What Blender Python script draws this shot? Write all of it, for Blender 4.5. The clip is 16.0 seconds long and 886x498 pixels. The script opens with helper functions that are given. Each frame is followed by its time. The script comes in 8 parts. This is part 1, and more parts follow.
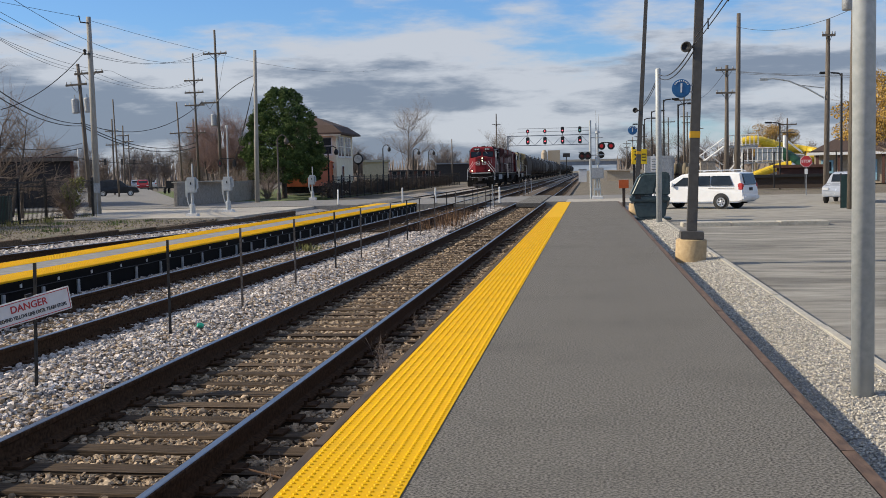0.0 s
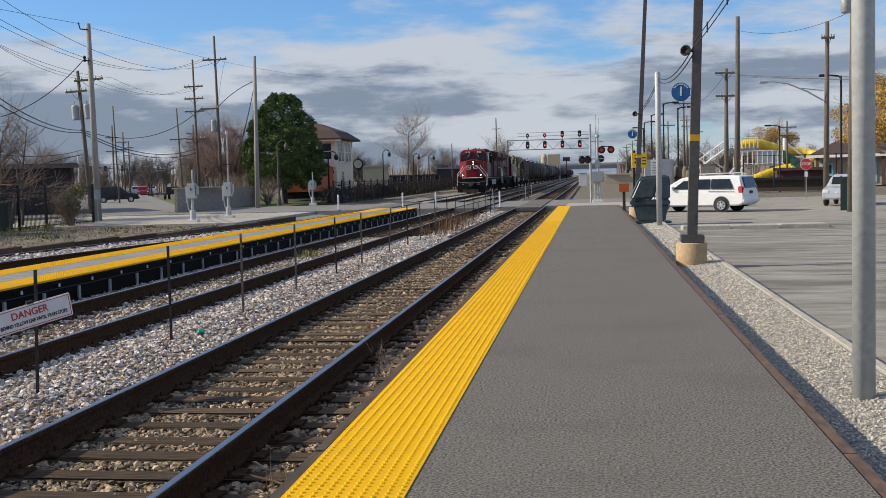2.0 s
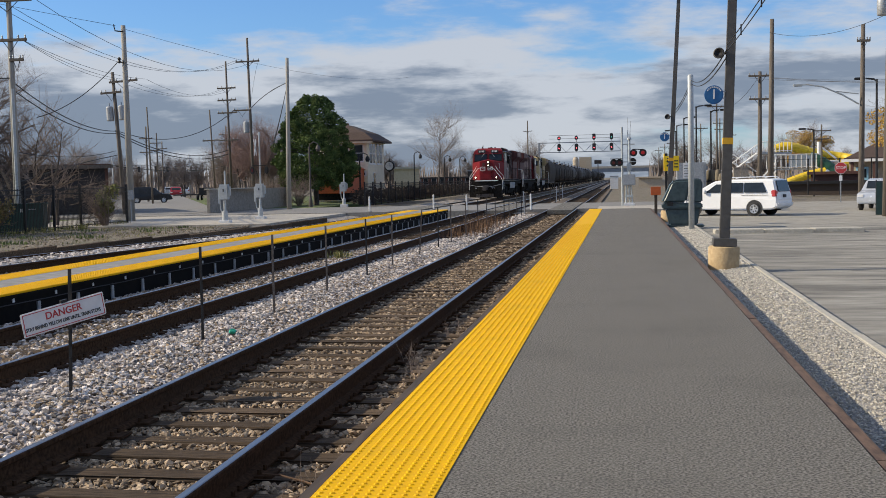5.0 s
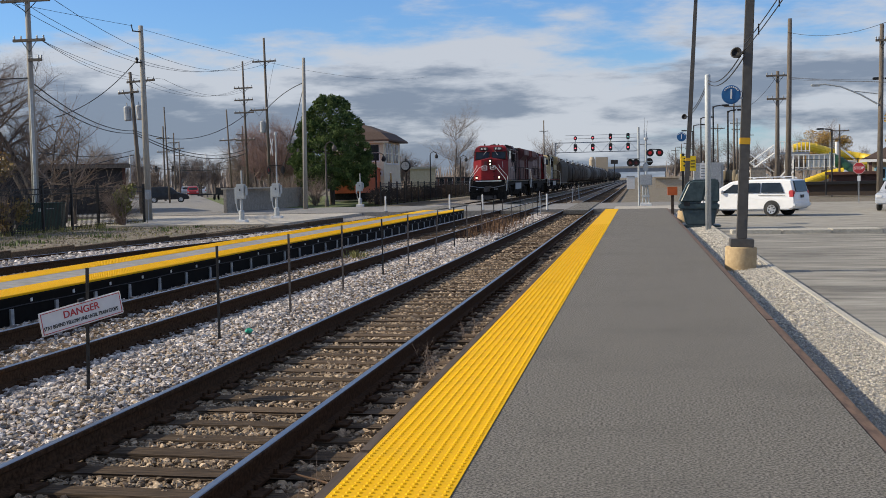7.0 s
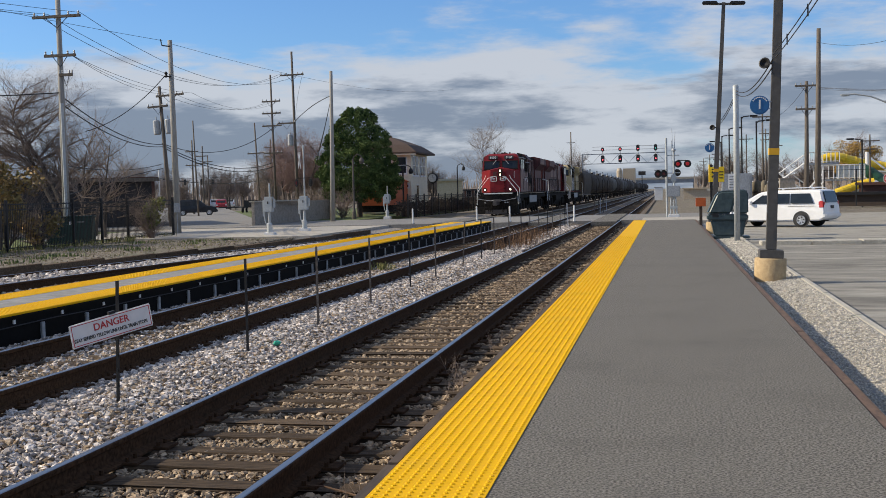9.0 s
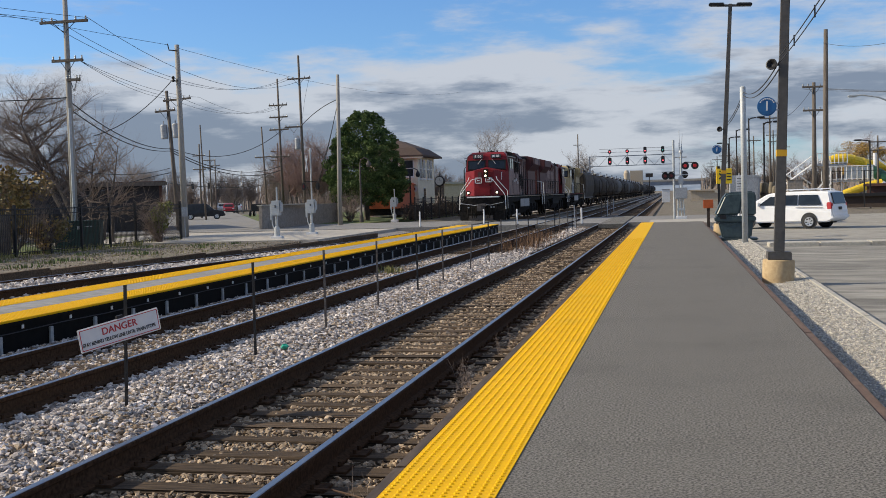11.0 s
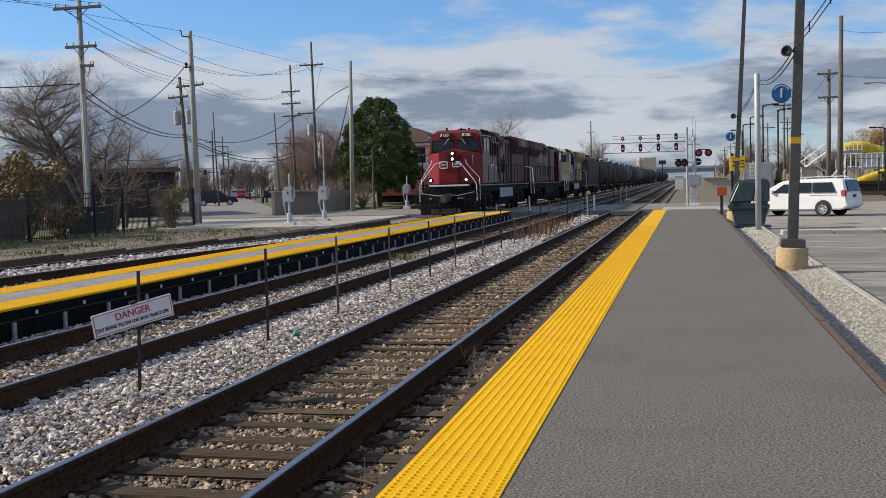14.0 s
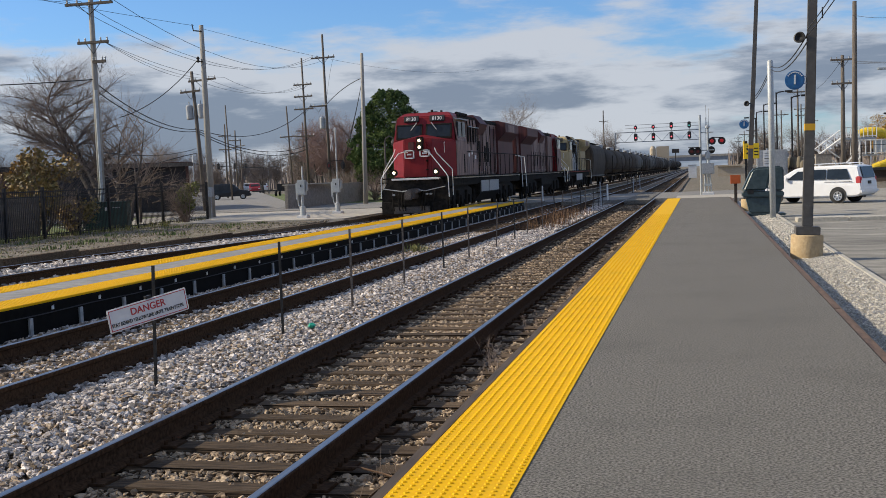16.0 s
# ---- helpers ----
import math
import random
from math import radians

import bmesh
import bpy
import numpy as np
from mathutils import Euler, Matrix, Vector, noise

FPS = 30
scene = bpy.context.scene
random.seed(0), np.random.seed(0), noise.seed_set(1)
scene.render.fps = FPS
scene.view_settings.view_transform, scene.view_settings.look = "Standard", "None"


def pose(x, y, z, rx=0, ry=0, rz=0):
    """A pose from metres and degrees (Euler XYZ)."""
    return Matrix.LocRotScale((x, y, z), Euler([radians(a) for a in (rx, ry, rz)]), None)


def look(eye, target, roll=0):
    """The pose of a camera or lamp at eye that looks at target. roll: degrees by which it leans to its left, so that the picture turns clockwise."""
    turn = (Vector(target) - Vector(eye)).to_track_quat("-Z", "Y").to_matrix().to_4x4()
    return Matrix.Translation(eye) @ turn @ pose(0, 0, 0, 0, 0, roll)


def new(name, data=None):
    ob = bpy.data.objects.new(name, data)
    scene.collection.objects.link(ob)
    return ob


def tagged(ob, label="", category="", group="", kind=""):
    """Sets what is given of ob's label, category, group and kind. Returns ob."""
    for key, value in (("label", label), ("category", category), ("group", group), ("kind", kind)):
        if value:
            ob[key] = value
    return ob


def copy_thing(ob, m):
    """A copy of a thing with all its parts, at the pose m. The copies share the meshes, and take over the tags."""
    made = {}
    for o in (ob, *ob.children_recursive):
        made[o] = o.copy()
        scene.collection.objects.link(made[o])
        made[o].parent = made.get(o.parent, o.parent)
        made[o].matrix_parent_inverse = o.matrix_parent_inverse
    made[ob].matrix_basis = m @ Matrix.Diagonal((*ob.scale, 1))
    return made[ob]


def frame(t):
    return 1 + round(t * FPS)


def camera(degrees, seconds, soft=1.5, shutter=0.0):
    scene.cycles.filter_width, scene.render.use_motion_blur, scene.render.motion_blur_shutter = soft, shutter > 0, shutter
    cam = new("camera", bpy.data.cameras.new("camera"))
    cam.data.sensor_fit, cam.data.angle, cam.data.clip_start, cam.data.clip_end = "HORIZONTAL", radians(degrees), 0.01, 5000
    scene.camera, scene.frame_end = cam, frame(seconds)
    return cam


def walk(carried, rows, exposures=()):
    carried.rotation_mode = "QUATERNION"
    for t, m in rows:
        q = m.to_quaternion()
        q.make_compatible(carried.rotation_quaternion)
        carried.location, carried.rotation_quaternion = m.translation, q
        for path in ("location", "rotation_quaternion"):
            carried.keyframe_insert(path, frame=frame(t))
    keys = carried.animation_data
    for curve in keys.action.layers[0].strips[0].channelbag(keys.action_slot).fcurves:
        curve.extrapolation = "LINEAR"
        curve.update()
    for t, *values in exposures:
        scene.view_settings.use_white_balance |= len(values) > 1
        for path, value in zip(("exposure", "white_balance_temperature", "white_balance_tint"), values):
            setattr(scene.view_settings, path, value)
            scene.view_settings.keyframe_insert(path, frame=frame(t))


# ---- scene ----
cam = camera(43.5, 16.0, soft=0.55)
PATH = [
    (0, look((0.001, 0.000, 1.551), (-6.571, 49.448, -1.869), -1.23)),
    (0.1, look((0.001, 0.000, 1.551), (-6.514, 49.459, -1.819), -1.25)),
    (0.2, look((0.001, 0.000, 1.551), (-6.468, 49.468, -1.779), -1.29)),
    (0.3, look((0.001, 0.000, 1.551), (-6.429, 49.476, -1.744), -1.33)),
    (0.4, look((0.001, 0.000, 1.551), (-6.384, 49.484, -1.709), -1.37)),
    (0.5, look((0.001, 0.000, 1.551), (-6.345, 49.490, -1.682), -1.43)),
    (0.6, look((0.001, 0.000, 1.551), (-6.299, 49.498, -1.664), -1.42)),
    (0.7, look((0.001, 0.000, 1.551), (-6.259, 49.504, -1.649), -1.44)),
    (0.8, look((0.001, 0.000, 1.551), (-6.224, 49.508, -1.644), -1.45)),
    (0.9, look((0.001, 0.000, 1.551), (-6.199, 49.512, -1.639), -1.45)),
    (1, look((0.001, 0.000, 1.551), (-6.186, 49.512, -1.663), -1.46)),
    (1.1, look((0.001, 0.000, 1.551), (-6.194, 49.513, -1.634), -1.45)),
    (1.2, look((0.001, 0.000, 1.551), (-6.209, 49.511, -1.634), -1.46)),
    (1.3, look((0.001, 0.000, 1.551), (-6.234, 49.508, -1.634), -1.46)),
    (1.4, look((0.001, 0.000, 1.551), (-6.264, 49.504, -1.634), -1.47)),
    (1.5, look((0.001, 0.000, 1.551), (-6.315, 49.497, -1.635), -1.49)),
    (1.6, look((0.001, 0.000, 1.551), (-6.349, 49.493, -1.639), -1.48)),
    (1.7, look((0.001, 0.000, 1.551), (-6.404, 49.485, -1.644), -1.48)),
    (1.8, look((0.001, 0.000, 1.551), (-6.459, 49.478, -1.649), -1.48)),
    (1.9, look((0.001, 0.000, 1.551), (-6.519, 49.469, -1.654), -1.49)),
    (2, look((0.001, 0.000, 1.551), (-6.590, 49.460, -1.660), -1.54)),
    (2.1, look((0.001, -0.000, 1.551), (-6.634, 49.453, -1.669), -1.52)),
    (2.2, look((0.001, -0.000, 1.551), (-6.694, 49.445, -1.674), -1.54)),
    (2.3, look((0.001, -0.000, 1.551), (-6.754, 49.436, -1.679), -1.56)),
    (2.4, look((0.001, -0.000, 1.551), (-6.813, 49.427, -1.684), -1.58)),
    (2.5, look((0.001, -0.000, 1.551), (-6.879, 49.418, -1.686), -1.63)),
    (2.6, look((0.001, -0.000, 1.551), (-6.934, 49.411, -1.674), -1.62)),
    (2.7, look((0.001, -0.000, 1.551), (-6.994, 49.404, -1.659), -1.63)),
    (2.8, look((0.001, -0.000, 1.551), (-7.049, 49.397, -1.644), -1.64)),
    (2.9, look((0.001, -0.001, 1.551), (-7.109, 49.390, -1.619), -1.64)),
    (3, look((0.001, -0.001, 1.551), (-7.171, 49.383, -1.589), -1.63)),
    (3.1, look((0.001, -0.001, 1.551), (-7.224, 49.376, -1.564), -1.63)),
    (3.2, look((0.001, -0.001, 1.551), (-7.279, 49.370, -1.539), -1.63)),
    (3.3, look((0.001, -0.001, 1.551), (-7.329, 49.364, -1.514), -1.61)),
    (3.4, look((0.001, -0.001, 1.551), (-7.384, 49.357, -1.499), -1.60)),
    (3.5, look((0.001, -0.001, 1.551), (-7.439, 49.348, -1.503), -1.61)),
    (3.8, look((0.001, -0.001, 1.551), (-7.579, 49.328, -1.484), -1.53)),
    (3.9, look((0.001, -0.001, 1.550), (-7.624, 49.321, -1.490), -1.50)),
    (4, look((0.001, -0.001, 1.550), (-7.677, 49.312, -1.503), -1.51)),
    (4.1, look((0.001, -0.001, 1.550), (-7.704, 49.308, -1.495), -1.46)),
    (4.2, look((0.001, -0.001, 1.550), (-7.739, 49.302, -1.500), -1.44)),
    (4.3, look((0.001, -0.001, 1.550), (-7.774, 49.296, -1.505), -1.41)),
    (4.4, look((0.001, -0.001, 1.550), (-7.804, 49.291, -1.510), -1.39)),
    (4.5, look((0.001, -0.001, 1.550), (-7.829, 49.288, -1.510), -1.37)),
    (4.6, look((0.001, -0.001, 1.550), (-7.859, 49.282, -1.515), -1.34)),
    (4.7, look((0.001, -0.001, 1.550), (-7.884, 49.278, -1.520), -1.32)),
    (4.8, look((0.001, -0.001, 1.550), (-7.904, 49.275, -1.525), -1.30)),
    (4.9, look((0.001, -0.001, 1.550), (-7.930, 49.271, -1.525), -1.28)),
    (5, look((0.001, -0.001, 1.550), (-7.949, 49.267, -1.530), -1.26)),
    (5.1, look((0.001, -0.001, 1.550), (-7.969, 49.264, -1.535), -1.25)),
    (5.2, look((0.001, -0.001, 1.550), (-7.990, 49.260, -1.535), -1.23)),
    (5.3, look((0.000, -0.001, 1.550), (-8.010, 49.257, -1.540), -1.21)),
    (5.4, look((0.000, -0.001, 1.550), (-8.029, 49.253, -1.545), -1.20)),
    (5.5, look((0.000, -0.001, 1.550), (-8.055, 49.249, -1.545), -1.18)),
    (5.6, look((0.000, -0.001, 1.550), (-8.075, 49.245, -1.550), -1.17)),
    (5.7, look((0.000, -0.001, 1.550), (-8.094, 49.242, -1.550), -1.16)),
    (5.8, look((0.000, -0.001, 1.550), (-8.119, 49.238, -1.555), -1.15)),
    (5.9, look((0.000, -0.001, 1.550), (-8.145, 49.233, -1.555), -1.14)),
    (6, look((0.000, -0.001, 1.550), (-8.175, 49.228, -1.555), -1.14)),
    (6.1, look((0.000, -0.001, 1.550), (-8.205, 49.223, -1.555), -1.13)),
    (6.2, look((0.000, -0.001, 1.550), (-8.235, 49.218, -1.555), -1.13)),
    (6.3, look((0.000, -0.001, 1.550), (-8.270, 49.212, -1.555), -1.13)),
    (6.4, look((0.000, -0.001, 1.550), (-8.304, 49.207, -1.555), -1.13)),
    (6.5, look((0.000, -0.001, 1.550), (-8.358, 49.198, -1.548), -1.16)),
    (6.6, look((0.000, -0.001, 1.550), (-8.390, 49.192, -1.555), -1.13)),
    (6.7, look((-0.000, -0.001, 1.550), (-8.450, 49.182, -1.550), -1.15)),
    (6.8, look((-0.000, -0.001, 1.550), (-8.515, 49.171, -1.540), -1.17)),
    (6.9, look((-0.000, -0.001, 1.550), (-8.590, 49.159, -1.530), -1.19)),
    (7, look((-0.000, -0.001, 1.550), (-8.656, 49.148, -1.520), -1.20)),
    (7.1, look((-0.000, -0.001, 1.550), (-8.750, 49.133, -1.495), -1.24)),
    (7.2, look((-0.000, -0.002, 1.550), (-8.835, 49.120, -1.460), -1.26)),
    (7.3, look((-0.000, -0.002, 1.550), (-8.926, 49.106, -1.420), -1.27)),
    (7.4, look((-0.000, -0.002, 1.550), (-9.015, 49.092, -1.375), -1.29)),
    (7.5, look((-0.000, -0.002, 1.550), (-9.112, 49.076, -1.335), -1.28)),
    (7.6, look((-0.001, -0.002, 1.550), (-9.201, 49.063, -1.275), -1.33)),
    (7.7, look((-0.001, -0.002, 1.550), (-9.296, 49.048, -1.230), -1.34)),
    (7.8, look((-0.001, -0.002, 1.550), (-9.386, 49.033, -1.185), -1.37)),
    (7.9, look((-0.001, -0.002, 1.550), (-9.476, 49.018, -1.145), -1.38)),
    (8, look((-0.001, -0.002, 1.550), (-9.550, 49.006, -1.099), -1.39)),
    (8.1, look((-0.001, -0.002, 1.550), (-9.635, 48.991, -1.075), -1.41)),
    (8.2, look((-0.001, -0.002, 1.550), (-9.706, 48.979, -1.045), -1.42)),
    (8.3, look((-0.001, -0.002, 1.550), (-9.766, 48.968, -1.020), -1.43)),
    (8.4, look((-0.001, -0.002, 1.550), (-9.811, 48.960, -1.000), -1.44)),
    (8.5, look((-0.001, -0.002, 1.550), (-9.823, 48.959, -0.979), -1.44)),
    (8.6, look((-0.001, -0.002, 1.550), (-9.856, 48.952, -0.975), -1.47)),
    (8.7, look((-0.001, -0.002, 1.550), (-9.865, 48.951, -0.965), -1.47)),
    (8.8, look((-0.001, -0.002, 1.550), (-9.865, 48.951, -0.960), -1.48)),
    (8.9, look((-0.001, -0.002, 1.550), (-9.871, 48.950, -0.960), -1.48)),
    (9, look((-0.001, -0.002, 1.550), (-9.855, 48.954, -0.952), -1.43)),
    (9.1, look((-0.001, -0.001, 1.550), (-9.876, 48.950, -0.950), -1.49)),
    (9.2, look((-0.001, -0.001, 1.550), (-9.876, 48.950, -0.950), -1.49)),
    (9.3, look((-0.001, -0.001, 1.550), (-9.881, 48.949, -0.945), -1.50)),
    (9.4, look((-0.001, -0.001, 1.550), (-9.890, 48.948, -0.940), -1.50)),
    (9.5, look((-0.001, -0.001, 1.550), (-9.900, 48.946, -0.930), -1.51)),
    (9.6, look((-0.001, -0.001, 1.550), (-9.911, 48.944, -0.925), -1.52)),
    (9.7, look((-0.001, -0.001, 1.550), (-9.920, 48.943, -0.920), -1.53)),
    (9.8, look((-0.000, -0.001, 1.550), (-9.931, 48.941, -0.910), -1.54)),
    (9.9, look((-0.000, -0.001, 1.550), (-9.945, 48.939, -0.905), -1.55)),
    (10, look((-0.000, -0.001, 1.550), (-9.961, 48.936, -0.895), -1.57)),
    (10.1, look((-0.000, -0.001, 1.550), (-9.975, 48.934, -0.890), -1.58)),
    (10.2, look((-0.000, -0.001, 1.550), (-9.996, 48.930, -0.880), -1.59)),
    (10.3, look((-0.000, -0.000, 1.550), (-10.016, 48.926, -0.870), -1.60)),
    (10.4, look((-0.000, -0.000, 1.550), (-10.035, 48.923, -0.860), -1.62)),
    (10.5, look((-0.000, -0.000, 1.550), (-10.055, 48.919, -0.855), -1.63)),
    (10.6, look((-0.000, -0.000, 1.550), (-10.076, 48.916, -0.845), -1.64)),
    (10.7, look((-0.000, -0.000, 1.550), (-10.101, 48.911, -0.835), -1.65)),
    (10.8, look((-0.001, 0.000, 1.550), (-10.126, 48.906, -0.830), -1.66)),
    (10.9, look((-0.001, 0.000, 1.550), (-10.151, 48.902, -0.820), -1.67)),
    (11, look((-0.001, 0.000, 1.550), (-10.176, 48.897, -0.810), -1.68)),
    (11.1, look((-0.001, 0.000, 1.550), (-10.201, 48.892, -0.805), -1.69)),
    (11.2, look((-0.001, 0.000, 1.550), (-10.231, 48.886, -0.800), -1.69)),
    (11.3, look((-0.001, 0.001, 1.550), (-10.261, 48.881, -0.790), -1.70)),
    (11.4, look((-0.001, 0.001, 1.550), (-10.291, 48.875, -0.785), -1.70)),
    (11.5, look((-0.001, 0.001, 1.550), (-10.319, 48.869, -0.786), -1.69)),
    (11.6, look((-0.001, 0.001, 1.550), (-10.356, 48.861, -0.775), -1.70)),
    (11.7, look((-0.001, 0.001, 1.550), (-10.391, 48.855, -0.770), -1.70)),
    (11.8, look((-0.001, 0.001, 1.550), (-10.426, 48.847, -0.765), -1.69)),
    (11.9, look((-0.001, 0.001, 1.550), (-10.456, 48.841, -0.765), -1.68)),
    (12, look((-0.001, 0.001, 1.550), (-10.489, 48.835, -0.755), -1.68)),
    (12.1, look((-0.001, 0.001, 1.550), (-10.511, 48.829, -0.770), -1.67)),
    (12.2, look((-0.001, 0.002, 1.550), (-10.532, 48.824, -0.790), -1.67)),
    (12.3, look((-0.001, 0.002, 1.550), (-10.552, 48.819, -0.815), -1.67)),
    (12.4, look((-0.002, 0.002, 1.550), (-10.561, 48.815, -0.845), -1.67)),
    (12.5, look((-0.002, 0.002, 1.550), (-10.567, 48.813, -0.871), -1.70)),
    (12.6, look((-0.002, 0.002, 1.550), (-10.577, 48.809, -0.915), -1.66)),
    (12.7, look((-0.002, 0.002, 1.550), (-10.586, 48.805, -0.950), -1.65)),
    (12.8, look((-0.002, 0.003, 1.550), (-10.592, 48.803, -0.985), -1.64)),
    (12.9, look((-0.002, 0.003, 1.550), (-10.597, 48.800, -1.020), -1.62)),
    (13, look((-0.002, 0.003, 1.550), (-10.611, 48.796, -1.047), -1.60)),
    (13.1, look((-0.002, 0.003, 1.550), (-10.617, 48.792, -1.090), -1.60)),
    (13.2, look((-0.002, 0.003, 1.550), (-10.627, 48.788, -1.125), -1.59)),
    (13.3, look((-0.002, 0.004, 1.550), (-10.637, 48.784, -1.160), -1.58)),
    (13.4, look((-0.002, 0.004, 1.550), (-10.653, 48.779, -1.190), -1.57)),
    (13.5, look((-0.002, 0.004, 1.550), (-10.645, 48.779, -1.230), -1.54)),
    (13.6, look((-0.003, 0.004, 1.550), (-10.678, 48.770, -1.260), -1.55)),
    (13.7, look((-0.003, 0.004, 1.550), (-10.693, 48.766, -1.290), -1.54)),
    (13.8, look((-0.003, 0.004, 1.550), (-10.708, 48.760, -1.325), -1.54)),
    (13.9, look((-0.003, 0.005, 1.550), (-10.728, 48.754, -1.360), -1.54)),
    (14, look((-0.003, 0.005, 1.550), (-10.729, 48.752, -1.389), -1.56)),
    (14.1, look((-0.003, 0.005, 1.550), (-10.773, 48.740, -1.440), -1.57)),
    (14.2, look((-0.003, 0.005, 1.550), (-10.803, 48.731, -1.480), -1.61)),
    (14.3, look((-0.003, 0.005, 1.550), (-10.833, 48.722, -1.520), -1.64)),
    (14.4, look((-0.003, 0.005, 1.550), (-10.868, 48.711, -1.560), -1.69)),
    (14.5, look((-0.003, 0.005, 1.550), (-10.891, 48.705, -1.585), -1.77)),
    (14.6, look((-0.003, 0.006, 1.550), (-10.938, 48.692, -1.620), -1.79)),
    (14.7, look((-0.003, 0.006, 1.550), (-10.968, 48.684, -1.645), -1.84)),
    (14.8, look((-0.003, 0.006, 1.550), (-10.998, 48.676, -1.660), -1.89)),
    (14.9, look((-0.003, 0.006, 1.550), (-11.023, 48.670, -1.675), -1.95)),
    (15, look((-0.003, 0.006, 1.550), (-11.037, 48.665, -1.705), -1.98)),
    (15.1, look((-0.003, 0.006, 1.550), (-11.078, 48.656, -1.695), -2.06)),
    (15.2, look((-0.003, 0.006, 1.550), (-11.103, 48.650, -1.705), -2.10)),
    (15.3, look((-0.003, 0.006, 1.550), (-11.129, 48.643, -1.715), -2.15)),
    (15.4, look((-0.003, 0.006, 1.550), (-11.149, 48.638, -1.720), -2.18)),
    (15.5, look((-0.003, 0.006, 1.550), (-11.177, 48.632, -1.720), -2.21)),
    (15.6, look((-0.003, 0.006, 1.550), (-11.198, 48.626, -1.735), -2.24)),
    (15.7, look((-0.003, 0.006, 1.550), (-11.229, 48.619, -1.740), -2.25)),
    (15.8, look((-0.003, 0.006, 1.550), (-11.263, 48.611, -1.745), -2.26)),
    (15.9, look((-0.003, 0.006, 1.550), (-11.298, 48.602, -1.755), -2.26)),
    (16, look((-0.003, 0.007, 1.550), (-11.330, 48.594, -1.758), -2.24)),
]
walk(cam, PATH)

# ---- sky and sun ----
SUN_EL, SUN_AZ = 30.0, 6.0          # the sun stands beyond the tracks on the -x side, a little behind the camera


def make_world():
    w = bpy.data.worlds.new("world")
    scene.world = w
    w.use_nodes = True
    n, l = w.node_tree.nodes, w.node_tree.links
    n.clear()
    out, bg = n.new("ShaderNodeOutputWorld"), n.new("ShaderNodeBackground")
    sky = n.new("ShaderNodeTexSky")
    sky.sky_type, sky.sun_disc = "NISHITA", False
    sky.sun_elevation, sky.sun_rotation = radians(SUN_EL), radians(270 - SUN_AZ)
    sky.air_density, sky.dust_density, sky.ozone_density = 1.0, 0.6, 1.6
    co, sep = n.new("ShaderNodeTexCoord"), n.new("ShaderNodeSeparateXYZ")
    l.new(co.outputs["Generated"], sep.inputs[0])

    def calc(op, a, b=None, c=None):
        m = n.new("ShaderNodeMath")
        m.operation = op
        for i, v in enumerate((a, b, c)):
            if v is None:
                continue
            if isinstance(v, (int, float)):
                m.inputs[i].default_value = v
            else:
                l.new(v, m.inputs[i])
        return m.outputs[0]

    def clouds(scale, tall, detail, off, rough=0.55):
        comb = n.new("ShaderNodeCombineXYZ")
        l.new(calc("ADD", sep.outputs[0], off), comb.inputs[0])
        l.new(calc("MULTIPLY_ADD", sep.outputs[1], 1.0, off * 0.7), comb.inputs[1])
        l.new(calc("MULTIPLY_ADD", sep.outputs[2], tall, off * 0.3), comb.inputs[2])
        t = n.new("ShaderNodeTexNoise")
        t.inputs["Scale"].default_value, t.inputs["Detail"].default_value = scale, detail
        t.inputs["Roughness"].default_value = rough
        l.new(comb.outputs[0], t.inputs["Vector"])
        return t.outputs["Fac"]

    def ramp(v, a, b):
        m = n.new("ShaderNodeMapRange")
        m.interpolation_type = "SMOOTHSTEP"
        l.new(v, m.inputs[0])
        m.inputs[1].default_value, m.inputs[2].default_value = a, b
        return m.outputs[0]

    def mix(f, a, b):
        m = n.new("ShaderNodeMix")
        m.data_type = "RGBA"
        l.new(f, m.inputs[0]) if not isinstance(f, float) else None
        for i, v in ((6, a), (7, b)):
            if isinstance(v, tuple):
                m.inputs[i].default_value = (*v, 1)
            else:
                l.new(v, m.inputs[i])
        return m.outputs[2]

    base = clouds(CLOUD_SCALE, 4.6, 7.0, CLOUD_SHIFT)
    fine = clouds(CLOUD_SCALE * 3.6, 4.0, 6.0, 8.1, 0.6)
    both = calc("MULTIPLY_ADD", fine, 0.30, calc("MULTIPLY", base, 0.70))
    # a bank of cloud low down, blue above it, broken cloud again overhead
    low = calc("MULTIPLY", calc("SUBTRACT", 1.0, ramp(sep.outputs[2], 0.055, 0.150)), 0.21)
    high = calc("MULTIPLY", ramp(sep.outputs[2], 0.20, 0.45), 0.035)
    dense = calc("ADD", both, calc("ADD", low, high))
    cover = ramp(dense, 0.485, 0.60)
    streak = clouds(CLOUD_SCALE * 2.0, 5.5, 7.0, 5.2, 0.6)
    thick = ramp(calc("ADD", dense, calc("MULTIPLY_ADD", streak, 0.75, -0.375)), 0.58, 0.73)
    cloud = mix(thick, CLOUD_LIGHT, CLOUD_DARK)
    scaled = n.new("ShaderNodeVectorMath")
    scaled.operation = "MULTIPLY"
    l.new(sky.outputs[0], scaled.inputs[0])
    scaled.inputs[1].default_value = SKY_TINT
    l.new(mix(calc("MULTIPLY", cover, 0.93), scaled.outputs[0], cloud), bg.inputs[0])
    bg.inputs[1].default_value = SKY_STRENGTH
    l.new(bg.outputs[0], out.inputs[0])


